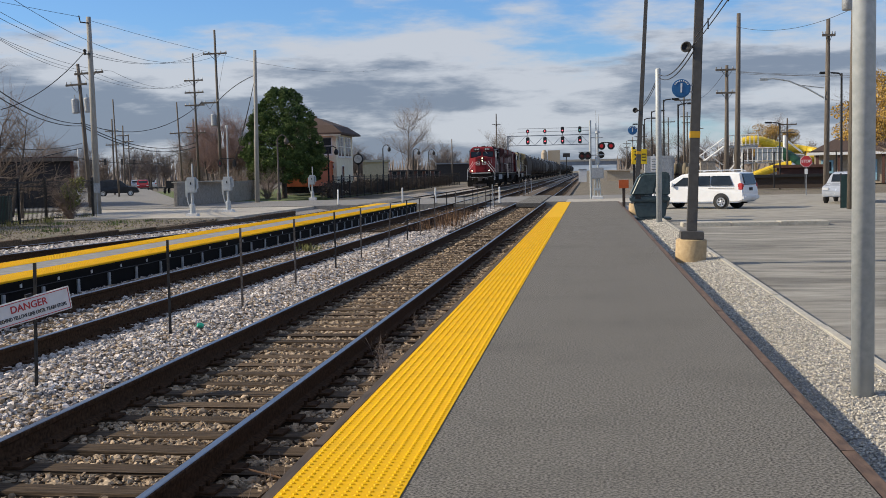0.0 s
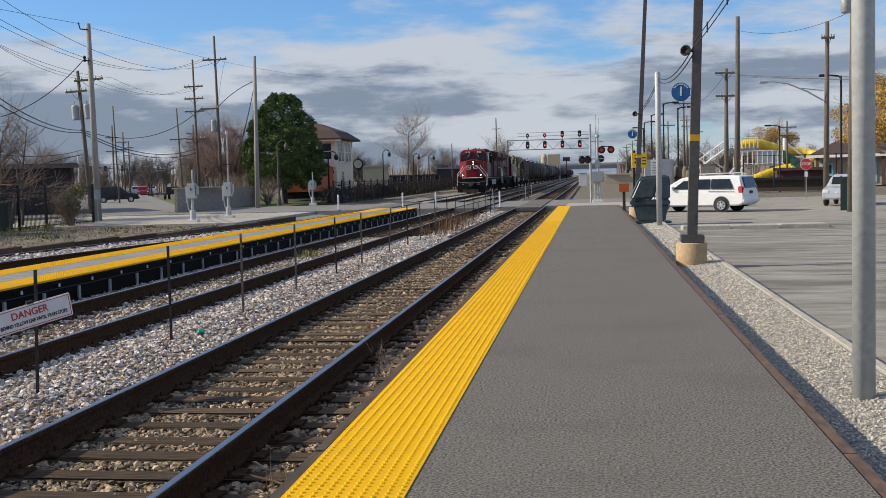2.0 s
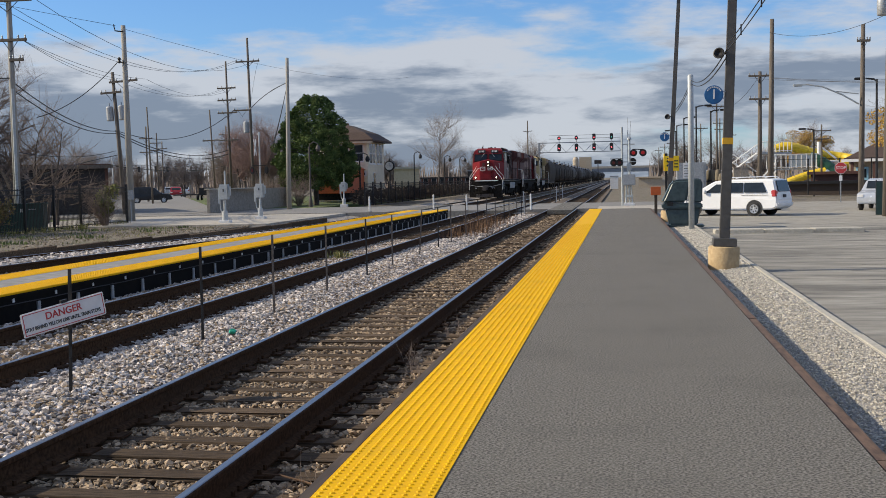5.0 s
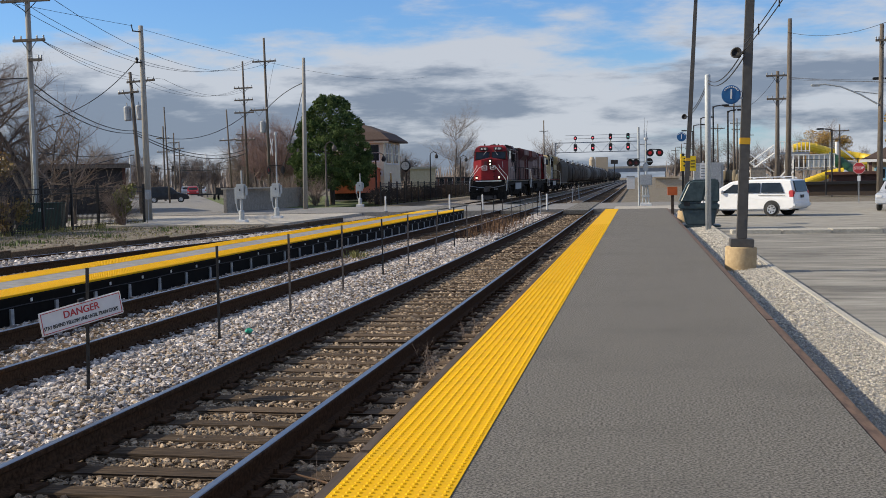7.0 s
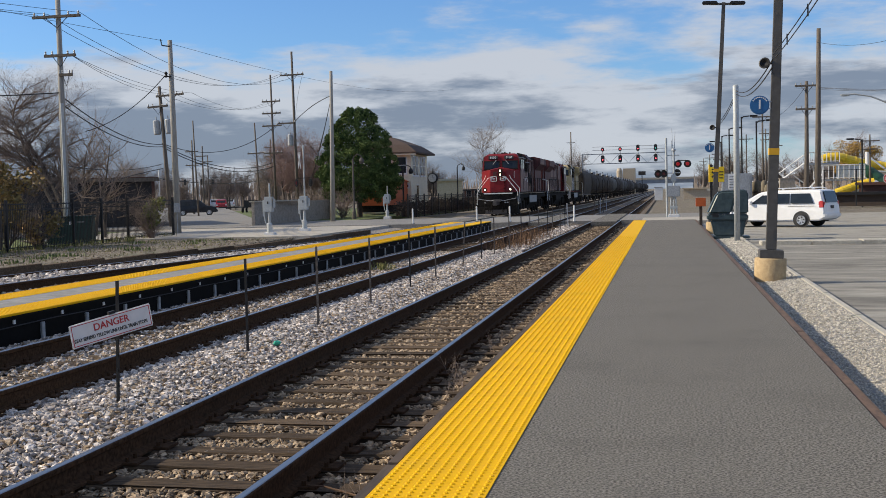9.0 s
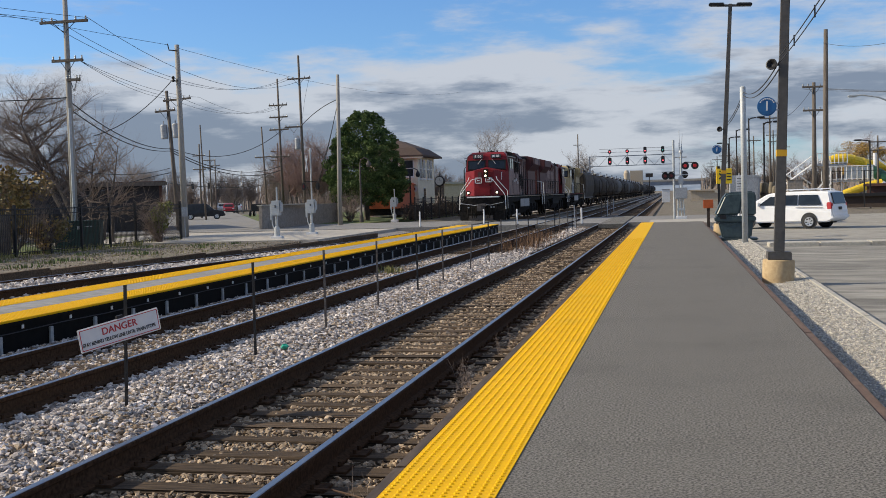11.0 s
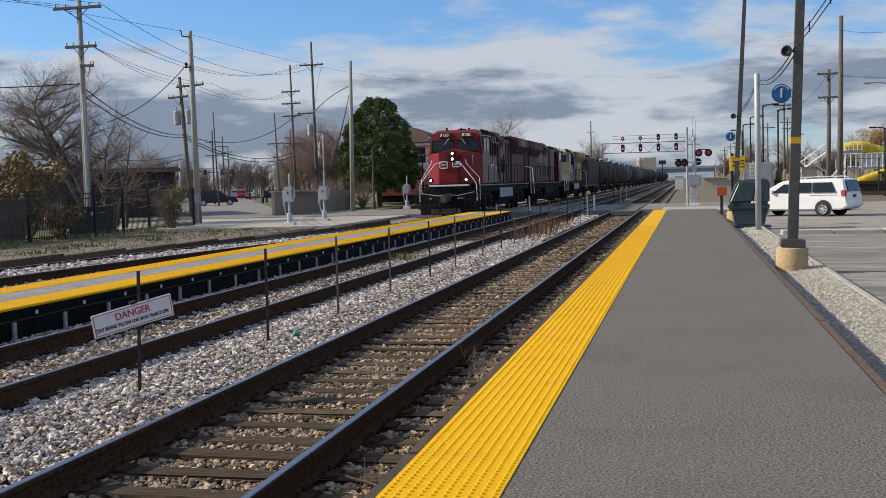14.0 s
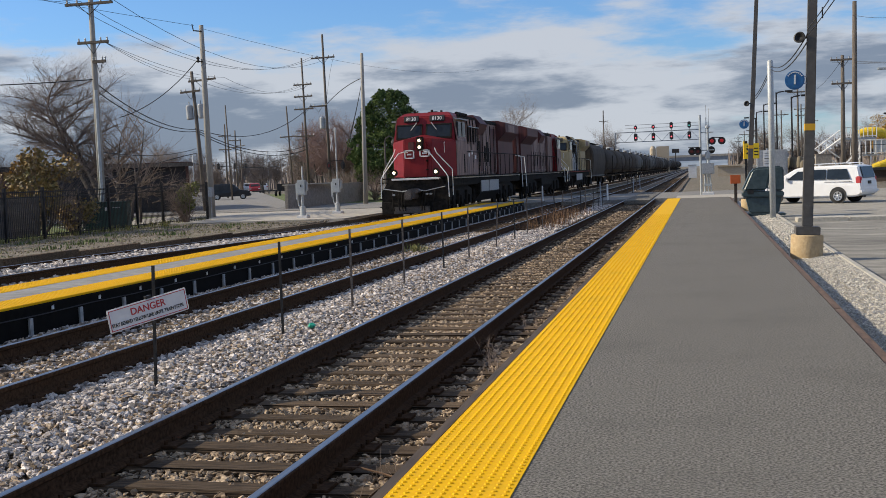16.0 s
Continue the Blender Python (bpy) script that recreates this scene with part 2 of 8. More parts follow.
SKY_STRENGTH = 0.085
CLOUD_SCALE, CLOUD_SHIFT = 2.6, 3.3
SKY_TINT = (0.76, 1.12, 1.62)
CLOUD_DARK, CLOUD_LIGHT = (2.4, 2.88, 3.78), (6.2, 6.55, 7.2)
make_world()
sun_data = bpy.data.lights.new("sun", "SUN")
sun_data.energy, sun_data.angle, sun_data.color = 4.6, radians(0.6), (1.0, 0.88, 0.69)
sun = new("sun", sun_data)
a, e = radians(SUN_AZ), radians(SUN_EL)
SUN_DIR = Vector((-math.cos(a) * math.cos(e), -math.sin(a) * math.cos(e), math.sin(e)))
sun.matrix_world = look(SUN_DIR * 60, (0, 0, 0))
scene.view_settings.exposure = 0.12


# ---- materials ----
def material(name, c1, c2=None, rough=0.7, metal=0.0, scale=6.0, big=0.7, bump=0.0, bump_scale=None, stretch=(1, 1, 1),
             stain=None, stain_amount=0.5, per_piece=0.0, island=False, emit=None, spec=0.5, glass=False, detail=6.0, spread=0.14):
    """A painted, mineral or metal surface: fine grain and large patches between c1 and c2, stains, relief."""
    m = bpy.data.materials.new(name)
    m.use_nodes = True
    n, l = m.node_tree.nodes, m.node_tree.links
    b = n["Principled BSDF"]
    b.inputs["Roughness"].default_value, b.inputs["Metallic"].default_value = rough, metal
    b.inputs["Specular IOR Level"].default_value = spec
    if emit:
        b.inputs["Emission Color"].default_value, b.inputs["Emission Strength"].default_value = (*emit[0], 1), emit[1]
    if glass:
        b.inputs["Transmission Weight"].default_value = 1.0
    if c2 is None:
        b.inputs["Base Color"].default_value = (*c1, 1)
        return m
    co, mp = n.new("ShaderNodeTexCoord"), n.new("ShaderNodeMapping")
    l.new(co.outputs["Object"], mp.inputs[0])
    mp.inputs["Scale"].default_value = stretch

    def tex(sc, det=detail, rg=0.6):
        t = n.new("ShaderNodeTexNoise")
        t.inputs["Scale"].default_value, t.inputs["Detail"].default_value, t.inputs["Roughness"].default_value = sc, det, rg
        l.new(mp.outputs[0], t.inputs["Vector"])
        return t.outputs["Fac"]

    def span(v, lo, hi):
        r = n.new("ShaderNodeMapRange")
        l.new(v, r.inputs[0])
        r.inputs[1].default_value, r.inputs[2].default_value = lo, hi
        return r.outputs[0]

    def blend(f, a, c, kind="MIX"):
        x = n.new("ShaderNodeMix")
        x.data_type, x.blend_type = "RGBA", kind
        if isinstance(f, float):
            x.inputs[0].default_value = f
        else:
            l.new(f, x.inputs[0])
        for i, v in ((6, a), (7, c)):
            if isinstance(v, tuple):
                x.inputs[i].default_value = (*v, 1)
            else:
                l.new(v, x.inputs[i])
        return x.outputs[2]

    grain = tex(scale)
    patch = tex(big, 4.0)
    col = blend(span(grain, 0.5 - spread, 0.5 + spread), c1, c2)
    mean = tuple((p + q) / 2 for p, q in zip(c1, c2))
    col = blend(span(patch, 0.40, 0.70), col, blend(0.4, col, mean))
    if stain:
        st = n.new("ShaderNodeMath")
        st.operation = "MULTIPLY"
        l.new(span(tex(big * 2.3, 8.0, 0.7), 0.5, 0.72), st.inputs[0])
        st.inputs[1].default_value = stain_amount
        col = blend(st.outputs[0], col, stain)
    if per_piece:
        if island:
            rnd = n.new("ShaderNodeNewGeometry").outputs["Random Per Island"]
        else:
            rnd = n.new("ShaderNodeObjectInfo").outputs["Random"]
        hs = n.new("ShaderNodeHueSaturation")
        r = n.new("ShaderNodeMapRange")
        l.new(rnd, r.inputs[0])
        r.inputs[3].default_value, r.inputs[4].default_value = 1 - per_piece, 1 + per_piece
        l.new(r.outputs[0], hs.inputs["Value"])
        l.new(col, hs.inputs["Color"])
        col = hs.outputs["Color"]
    l.new(col, b.inputs["Base Color"])
    rr = n.new("ShaderNodeMapRange")
    l.new(grain, rr.inputs[0])
    rr.inputs[3].default_value, rr.inputs[4].default_value = max(rough - 0.1, 0.03), min(rough + 0.1, 1)
    l.new(rr.outputs[0], b.inputs["Roughness"])
    if bump:
        bp = n.new("ShaderNodeBump")
        bp.inputs["Strength"].default_value, bp.inputs["Distance"].default_value = 1.0, bump
        l.new(tex(bump_scale or scale * 2, 4.0), bp.inputs["Height"])
        l.new(bp.outputs[0], b.inputs["Normal"])
    return m


M = {
    "soil": material("soil", (0.085, 0.068, 0.045), (0.27, 0.225, 0.165), 0.95, scale=4.5, big=0.25, bump=0.03, bump_scale=10, stain=(0.07, 0.085, 0.03), stain_amount=0.8, detail=9),
    "lawn": material("lawn", (0.06, 0.10, 0.02), (0.16, 0.17, 0.06), 0.95, scale=5, big=0.3, bump=0.03, bump_scale=25),
    "asphalt": material("asphalt", (0.040, 0.037, 0.031), (0.275, 0.254, 0.218), 0.92, scale=72, big=0.30, bump=0.004, bump_scale=150, stain=(0.085, 0.079, 0.068), stain_amount=0.45, detail=2.0, stretch=(0.85, 1, 1), spread=0.12, spec=0.25),
    "street": material("street", (0.24, 0.222, 0.185), (0.42, 0.39, 0.33), 0.93, scale=2.0, big=0.2, bump=0.01, bump_scale=30, stretch=(0.5, 1.4, 1), stain=(0.16, 0.15, 0.125), stain_amount=0.6, detail=10, spec=0.3),
    "lot": material("lot", (0.155, 0.145, 0.122), (0.42, 0.392, 0.335), 0.94, scale=1.5, big=0.2, bump=0.015, bump_scale=26, stretch=(0.45, 1.7, 1), stain=(0.085, 0.079, 0.068), stain_amount=0.8, detail=12, spread=0.17, spec=0.3),
    "road": material("road", (0.17, 0.16, 0.145), (0.28, 0.265, 0.24), 0.9, scale=8, big=0.12, bump=0.004, bump_scale=60, stain=(0.13, 0.13, 0.13)),
    "concrete": material("concrete", (0.38, 0.35, 0.29), (0.52, 0.48, 0.40), 0.9, scale=12, big=0.8, bump=0.006, bump_scale=40, stain=(0.25, 0.22, 0.17)),
    "pale_concrete": material("pale_concrete", (0.34, 0.305, 0.25), (0.50, 0.455, 0.385), 0.92, scale=3, big=0.3, bump=0.004, bump_scale=30, stain=(0.28, 0.26, 0.23)),
    "island_concrete": material("island_concrete", (0.20, 0.19, 0.175), (0.31, 0.297, 0.275), 0.9, scale=6, big=0.3, bump=0.004, bump_scale=40, stain=(0.15, 0.14, 0.125)),
    "pier": material("pier", (0.41, 0.285, 0.145), (0.54, 0.40, 0.225), 0.9, scale=14, big=1.6, bump=0.008, bump_scale=30, stain=(0.28, 0.18, 0.09)),
    "grit": material("grit", (0.22, 0.21, 0.20), (0.42, 0.40, 0.37), 0.95, scale=30, big=0.8, bump=0.03, bump_scale=40),
    "stone": material("stone", (0.235, 0.205, 0.182), (0.70, 0.63, 0.565), 0.9, spec=0.2, scale=9, big=1.5, per_piece=0.62, island=True, bump=0.004, bump_scale=60, stain=(0.30, 0.215, 0.18), stain_amount=0.55),
    "brown_stone": material("brown_stone", (0.17, 0.118, 0.074), (0.50, 0.385, 0.262), 0.92, spec=0.2, scale=9, big=1.0, per_piece=0.5, island=True, bump=0.004, bump_scale=60, stain=(0.12, 0.09, 0.06), stain_amount=0.5),
    "gravel": material("gravel", (0.40, 0.365, 0.30), (0.62, 0.57, 0.48), 0.9, scale=20, big=1.0, per_piece=0.35, island=True),
    "bed": material("bed", (0.05, 0.038, 0.026), (0.22, 0.165, 0.113), 0.95, scale=14, big=0.6, bump=0.05, bump_scale=16),
    "pale_bed": material("pale_bed", (0.16, 0.135, 0.11), (0.46, 0.405, 0.34), 0.95, scale=14, big=0.6, bump=0.05, bump_scale=16),
    "tie": material("tie", (0.022, 0.015, 0.009), (0.165, 0.113, 0.070), 0.92, spec=0.2, scale=5, big=1.3, stretch=(0.6, 9, 6), bump=0.012, bump_scale=9, per_piece=0.35, stain=(0.16, 0.115, 0.075)),
    "rail_side": material("rail_side", (0.034, 0.019, 0.010), (0.090, 0.051, 0.029), 0.9, spec=0.08, scale=30, big=1.2, bump=0.002),
    "rail_top": material("rail_top", (0.19, 0.205, 0.235), (0.32, 0.335, 0.37), 0.33, metal=1.0, scale=60, big=3, stretch=(1, 0.02, 1)),
    "edge_timber": material("edge_timber", (0.035, 0.026, 0.021), (0.095, 0.068, 0.05), 0.9, scale=14, big=1, stretch=(1, 0.12, 1), bump=0.006),
    "edge_rust": material("edge_rust", (0.075, 0.045, 0.03), (0.17, 0.105, 0.07), 0.85, scale=18, big=1.2, stretch=(1, 0.3, 1), bump=0.004),
    "tactile": material("tactile", (0.76, 0.405, 0.0006), (0.85, 0.475, 0.0015), 0.7, spec=0.15, scale=25, big=0.8, stain=(0.56, 0.34, 0.02), stain_amount=0.4),
    # near black with little gloss: shade of the island platform's sides put into the colour
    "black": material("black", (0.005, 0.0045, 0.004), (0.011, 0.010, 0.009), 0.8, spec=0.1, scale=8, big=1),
    "iron": material("iron", (0.008, 0.008, 0.009), (0.022, 0.021, 0.021), 0.55, scale=20, big=2, metal=0.2),
    "fence_steel": material("fence_steel", (0.06, 0.05, 0.045), (0.16, 0.14, 0.125), 0.75, metal=0.3, scale=30, big=5),
    "galvanised": material("galvanised", (0.38, 0.405, 0.41), (0.50, 0.52, 0.515), 0.5, metal=0.1, scale=14, big=1.5, stain=(0.30, 0.31, 0.30), stain_amount=0.4),
    "dull_zinc": material("dull_zinc", (0.30, 0.31, 0.32), (0.46, 0.47, 0.47), 0.55, metal=0.4, scale=12, big=2),
    "column": material("column", (0.075, 0.068, 0.060), (0.105, 0.096, 0.085), 0.6, scale=9, big=0.8),
    "wood_pole": material("wood_pole", (0.085, 0.068, 0.053), (0.20, 0.168, 0.135), 0.9, scale=8, big=0.5, stretch=(6, 6, 0.35), bump=0.01, stain=(0.08, 0.065, 0.05)),
    "pale_pole": material("pale_pole", (0.27, 0.25, 0.215), (0.40, 0.375, 0.33), 0.9, scale=8, big=0.5, stretch=(6, 6, 0.35), bump=0.008, stain=(0.18, 0.16, 0.13)),
    "wire": material("wire", (0.02, 0.02, 0.022)),
    "bark": material("bark", (0.055, 0.043, 0.034), (0.14, 0.115, 0.095), 0.95, scale=8, big=2, stretch=(3, 3, 0.6), bump=0.01),
    "twig": material("twig", (0.13, 0.096, 0.080), (0.24, 0.185, 0.152), 0.95, scale=3, big=0.3),
    "litter_twig": material("litter_twig", (0.085, 0.062, 0.048), (0.23, 0.18, 0.145), 0.95, scale=3, big=0.3),
    "red_twig": material("red_twig", (0.17, 0.105, 0.09), (0.30, 0.205, 0.18), 0.95, scale=3, big=0.3),
    "far_twig": material("far_twig", (0.15, 0.12, 0.105), (0.26, 0.22, 0.19), 0.95, scale=3, big=0.3),
    "needle": material("needle", (0.026, 0.056, 0.015), (0.14, 0.185, 0.052), 0.75, spec=0.2, scale=1.6, big=0.4, per_piece=0.5, island=True),
    "red_leaf": material("red_leaf", (0.12, 0.11, 0.03), (0.32, 0.19, 0.06), 0.7, scale=2.0, big=0.5, per_piece=0.5, island=True),
    "yellow_leaf": material("yellow_leaf", (0.30, 0.165, 0.025), (0.50, 0.315, 0.065), 0.7, scale=2.0, big=0.5, per_piece=0.45, island=True),
    "litter": material("litter", (0.12, 0.085, 0.055), (0.32, 0.265, 0.195), 0.9, scale=4, big=1, per_piece=0.6, island=True),
    "weed": material("weed", (0.10, 0.12, 0.03), (0.24, 0.21, 0.08), 0.9, scale=2.0, big=0.5, per_piece=0.5, island=True),
    "hedge_twig": material("hedge_twig", (0.030, 0.022, 0.016), (0.085, 0.062, 0.045), 0.95, scale=3, big=0.5, per_piece=0.4, island=True),
    "green_weed": material("green_weed", (0.05, 0.09, 0.02), (0.13, 0.17, 0.05), 0.85, scale=3, big=0.5, per_piece=0.4, island=True),
    "dry_weed": material("dry_weed", (0.10, 0.050, 0.026), (0.23, 0.135, 0.072), 0.9, scale=2.0, big=0.5, per_piece=0.5, island=True),
    "cp_red": material("cp_red", (0.165, 0.0055, 0.009), (0.225, 0.010, 0.013), 0.45, spec=0.3, scale=3, big=0.5, stain=(0.13, 0.014, 0.014), stain_amount=0.5),
    "faded_red": material("faded_red", (0.05, 0.010, 0.009), (0.125, 0.030, 0.026), 0.6, scale=3.5, big=0.5, stretch=(1.6, 1.6, 0.22), stain=(0.028, 0.014, 0.012), stain_amount=0.7),
    "hood_grey": material("hood_grey", (0.105, 0.052, 0.043), (0.40, 0.265, 0.225), 0.6, scale=5, big=1.2, stretch=(1.6, 1.6, 0.14), stain=(0.035, 0.017, 0.015), stain_amount=0.7),
    "white_paint": material("white_paint", (0.72, 0.71, 0.68), (0.82, 0.81, 0.79), 0.5, scale=5, big=1, stain=(0.55, 0.52, 0.46), stain_amount=0.4),
    "up_yellow": material("up_yellow", (0.36, 0.265, 0.115), (0.48, 0.37, 0.19), 0.5, scale=3, big=0.6, stain=(0.34, 0.25, 0.10), stain_amount=0.5),
    "armour_grey": material("armour_grey", (0.22, 0.23, 0.24), (0.32, 0.33, 0.34), 0.6, scale=3, big=0.6),
    "under": material("under", (0.007, 0.006, 0.005), (0.032, 0.027, 0.022), 0.85, spec=0.15, scale=6, big=1.2, bump=0.004),
    "tank_dark": material("tank_dark", (0.034, 0.027, 0.020), (0.098, 0.080, 0.062), 0.8, spec=0.2, scale=2, big=0.35, stretch=(1, 1, 0.3), stain=(0.15, 0.125, 0.10), stain_amount=0.5, per_piece=0.3),
    "tank_grey": material("tank_grey", (0.10, 0.094, 0.084), (0.19, 0.178, 0.16), 0.8, spec=0.25, scale=2, big=0.35, stretch=(1, 1, 0.3), stain=(0.07, 0.064, 0.055), stain_amount=0.6, per_piece=0.2),
    "pale_glass": material("pale_glass", (0.42, 0.47, 0.48), (0.55, 0.60, 0.60), 0.15, scale=2, big=1),
    "dark_glass": material("dark_glass", (0.012, 0.016, 0.020), (0.024, 0.031, 0.038), 0.06, spec=0.3, scale=2, big=1),
    "lamp_warm": material("lamp_warm", (1, 0.9, 0.7), rough=0.3, emit=((1.0, 0.82, 0.55), 6.0)),
    "lamp_red": material("lamp_red", (0.6, 0.03, 0.03), rough=0.3, emit=((1.0, 0.10, 0.13), 2.2)),
    "lens_red": material("lens_red", (0.30, 0.012, 0.014), rough=0.3, emit=((1.0, 0.02, 0.03), 0.10)),
    "lens_off": material("lens_off", (0.10, 0.02, 0.02), rough=0.2),
    "lens_green": material("lens_green", (0.03, 0.25, 0.22), rough=0.3, emit=((0.2, 0.9, 0.8), 0.5)),
    "sign_white": material("sign_white", (0.70, 0.69, 0.67), (0.80, 0.79, 0.77), 0.5, scale=4, big=1, stain=(0.5, 0.45, 0.4), stain_amount=0.3),
    "sign_red": material("sign_red", (0.42, 0.03, 0.035), (0.52, 0.045, 0.05), 0.5, scale=6, big=1),
    "sign_blue": material("sign_blue", (0.012, 0.10, 0.26), (0.02, 0.13, 0.32), 0.45, scale=5, big=1),
    "sign_yellow": material("sign_yellow", (0.78, 0.52, 0.01), (0.85, 0.60, 0.02), 0.5, scale=5, big=1),
    "band_orange": material("band_orange", (0.66, 0.34, 0.01), (0.74, 0.41, 0.02), 0.55, scale=5, big=1),
    "ink": material("ink", (0.02, 0.02, 0.02), rough=0.6),
    "bin_green": material("bin_green", (0.030, 0.052, 0.056), (0.055, 0.085, 0.09), 0.42, scale=8, big=0.9, stain=(0.10, 0.12, 0.12), stain_amount=0.35),
    "box_green": material("box_green", (0.018, 0.045, 0.040), (0.03, 0.07, 0.06), 0.5, scale=5, big=1),
    "car_white": material("car_white", (0.76, 0.76, 0.755), (0.82, 0.82, 0.815), 0.22, scale=3, big=0.5),
    "car_silver": material("car_silver", (0.55, 0.57, 0.60), (0.62, 0.64, 0.66), 0.25, metal=0.3, scale=3, big=0.5),
    "car_black": material("car_black", (0.014, 0.016, 0.022), (0.02, 0.024, 0.03), 0.18, scale=3, big=0.5),
    "car_red": material("car_red", (0.30, 0.015, 0.02), (0.36, 0.02, 0.025), 0.2, scale=3, big=0.5),
    "tyre": material("tyre", (0.016, 0.016, 0.017), (0.03, 0.03, 0.03), 0.85, scale=20, big=3),
    "alloy": material("alloy", (0.55, 0.56, 0.58), (0.68, 0.69, 0.70), 0.3, metal=0.8, scale=20, big=3),
    "siding": material("siding", (0.78, 0.70, 0.50), (0.87, 0.80, 0.62), 0.75, scale=4, big=0.6, stain=(0.5, 0.43, 0.31), stain_amount=0.4),
    "shingle": material("shingle", (0.045, 0.028, 0.020), (0.10, 0.064, 0.048), 0.9, scale=14, big=0.7, bump=0.02, bump_scale=10),
    "caboose": material("caboose", (0.46, 0.085, 0.015), (0.56, 0.12, 0.025), 0.55, scale=4, big=0.8, stain=(0.30, 0.07, 0.02)),
    "brick": material("brick", (0.075, 0.035, 0.026), (0.15, 0.075, 0.058), 0.9, scale=9, big=0.8, stretch=(1, 1, 3), bump=0.01),
    "dark_wall": material("dark_wall", (0.022, 0.020, 0.020), (0.05, 0.046, 0.045), 0.85, scale=5, big=0.6),
    "block": material("block", (0.25, 0.215, 0.172), (0.37, 0.325, 0.27), 0.95, scale=7, big=0.7, bump=0.01, stain=(0.13, 0.11, 0.09)),
    "beige": material("beige", (0.42, 0.34, 0.24), (0.52, 0.44, 0.33), 0.85, scale=4, big=0.4),
    "barrel": material("barrel", (0.13, 0.105, 0.065), (0.22, 0.18, 0.12), 0.8, scale=5, big=1),
    "pool_blue": material("pool_blue", (0.25, 0.48, 0.62), (0.34, 0.58, 0.70), 0.4, scale=3, big=1),
    "slide_yellow": material("slide_yellow", (0.75, 0.50, 0.02), (0.82, 0.58, 0.05), 0.35, scale=3, big=0.5),
    "slide_green": material("slide_green", (0.02, 0.07, 0.04), (0.03, 0.10, 0.055), 0.35, scale=3, big=0.5),
    "bridge": material("bridge", (0.22, 0.24, 0.27), (0.30, 0.32, 0.34), 0.9, scale=0.5, big=0.1),
    "teal_litter": material("teal_litter", (0.03, 0.42, 0.27), rough=0.5),
}


# ---- building helpers ----
def link(name, bm, mat, parent=None, smooth=False):
    me = bpy.data.meshes.new(name)
    bm.normal_update()
    bm.to_mesh(me)
    bm.free()
    me.materials.append(M[mat])
    if smooth:
        me.polygons.foreach_set("use_smooth", [True] * len(me.polygons))
    ob = new(name, me)
    if parent:
        ob.parent = parent
    return ob


def part(name, bm, mat, parent, label="", smooth=False):
    ob = link(name, bm, mat, parent, smooth)
    return tagged(ob, label) if label else ob


def thing(name, label, category, m=None, group="", kind=""):
    ob = new(name)
    ob.empty_display_size = 0.2
    if m is not None:
        ob.matrix_basis = m
    return tagged(ob, label, category, group, kind)


def box(bm, x0, x1, y0, y1, z0, z1, bev=0.0, m=None):
    vs = [bm.verts.new((x, y, z)) for x in (x0, x1) for y in (y0, y1) for z in (z0, z1)]
    fs = [bm.faces.new([vs[i] for i in q]) for q in ((0, 1, 3, 2), (4, 6, 7, 5), (0, 4, 5, 1), (2, 3, 7, 6), (0, 2, 6, 4), (1, 5, 7, 3))]
    if bev:
        es = list({e for f in fs for e in f.edges})
        r = bmesh.ops.bevel(bm, geom=es, offset=bev, segments=2, affect="EDGES")
        vs = list({v for f in r["faces"] for v in f.verts} | {v for v in vs if v.is_valid})
    if m is not None:
        bmesh.ops.transform(bm, matrix=m, verts=[v for v in vs if v.is_valid])
    return bm


def rod(bm, a, b, r, r2=None, n=8, cap=True):
    """A round bar from a to b."""
    a, b = Vector(a), Vector(b)
    r2 = r if r2 is None else r2
    d = (b - a).normalized()
    u = d.orthogonal().normalized()
    w = d.cross(u)
    rings = []
    for p, q in ((a, r), (b, r2)):
        rings.append([bm.verts.new(p + (u * math.cos(i * math.tau / n) + w * math.sin(i * math.tau / n)) * q) for i in range(n)])
    for i in range(n):
        bm.faces.new((rings[0][i], rings[0][(i + 1) % n], rings[1][(i + 1) % n], rings[1][i]))
    if cap:
        bm.faces.new(rings[0][::-1])
        bm.faces.new(rings[1])
    return bm


def pipe(bm, pts, r, n=6):
    """One bent tube through the points."""
    pts = [Vector(p) for p in pts]
    u = (pts[1] - pts[0]).orthogonal().normalized()
    rings = []
    for i, p in enumerate(pts):
        a, c = pts[max(i - 1, 0)], pts[min(i + 1, len(pts) - 1)]
        d = (c - a).normalized()
        u = (u - d * u.dot(d)).normalized()
        w = d.cross(u)
        rings.append([bm.verts.new(p + (u * math.cos(k * math.tau / n) + w * math.sin(k * math.tau / n)) * r) for k in range(n)])
    for a, c in zip(rings, rings[1:]):
        for k in range(n):
            bm.faces.new((a[k], a[(k + 1) % n], c[(k + 1) % n], c[k]))
    bm.faces.new(rings[0][::-1])
    bm.faces.new(rings[-1])
    return bm


def prism(bm, outline, axis, lo, hi):
    """An outline of (u, v) pairs drawn out along an axis: x -> (y, z), y -> (x, z), z -> (x, y)."""
    def at(u, v, w):
        return {"x": (w, u, v), "y": (u, w, v), "z": (u, v, w)}[axis]
    a = [bm.verts.new(at(u, v, lo)) for u, v in outline]
    b = [bm.verts.new(at(u, v, hi)) for u, v in outline]
    k = len(outline)
    bm.faces.new(a)
    bm.faces.new(b[::-1])
    for i in range(k):
        bm.faces.new((a[i], b[i], b[(i + 1) % k], a[(i + 1) % k]))
    bmesh.ops.recalc_face_normals(bm, faces=bm.faces[:])
    return bm


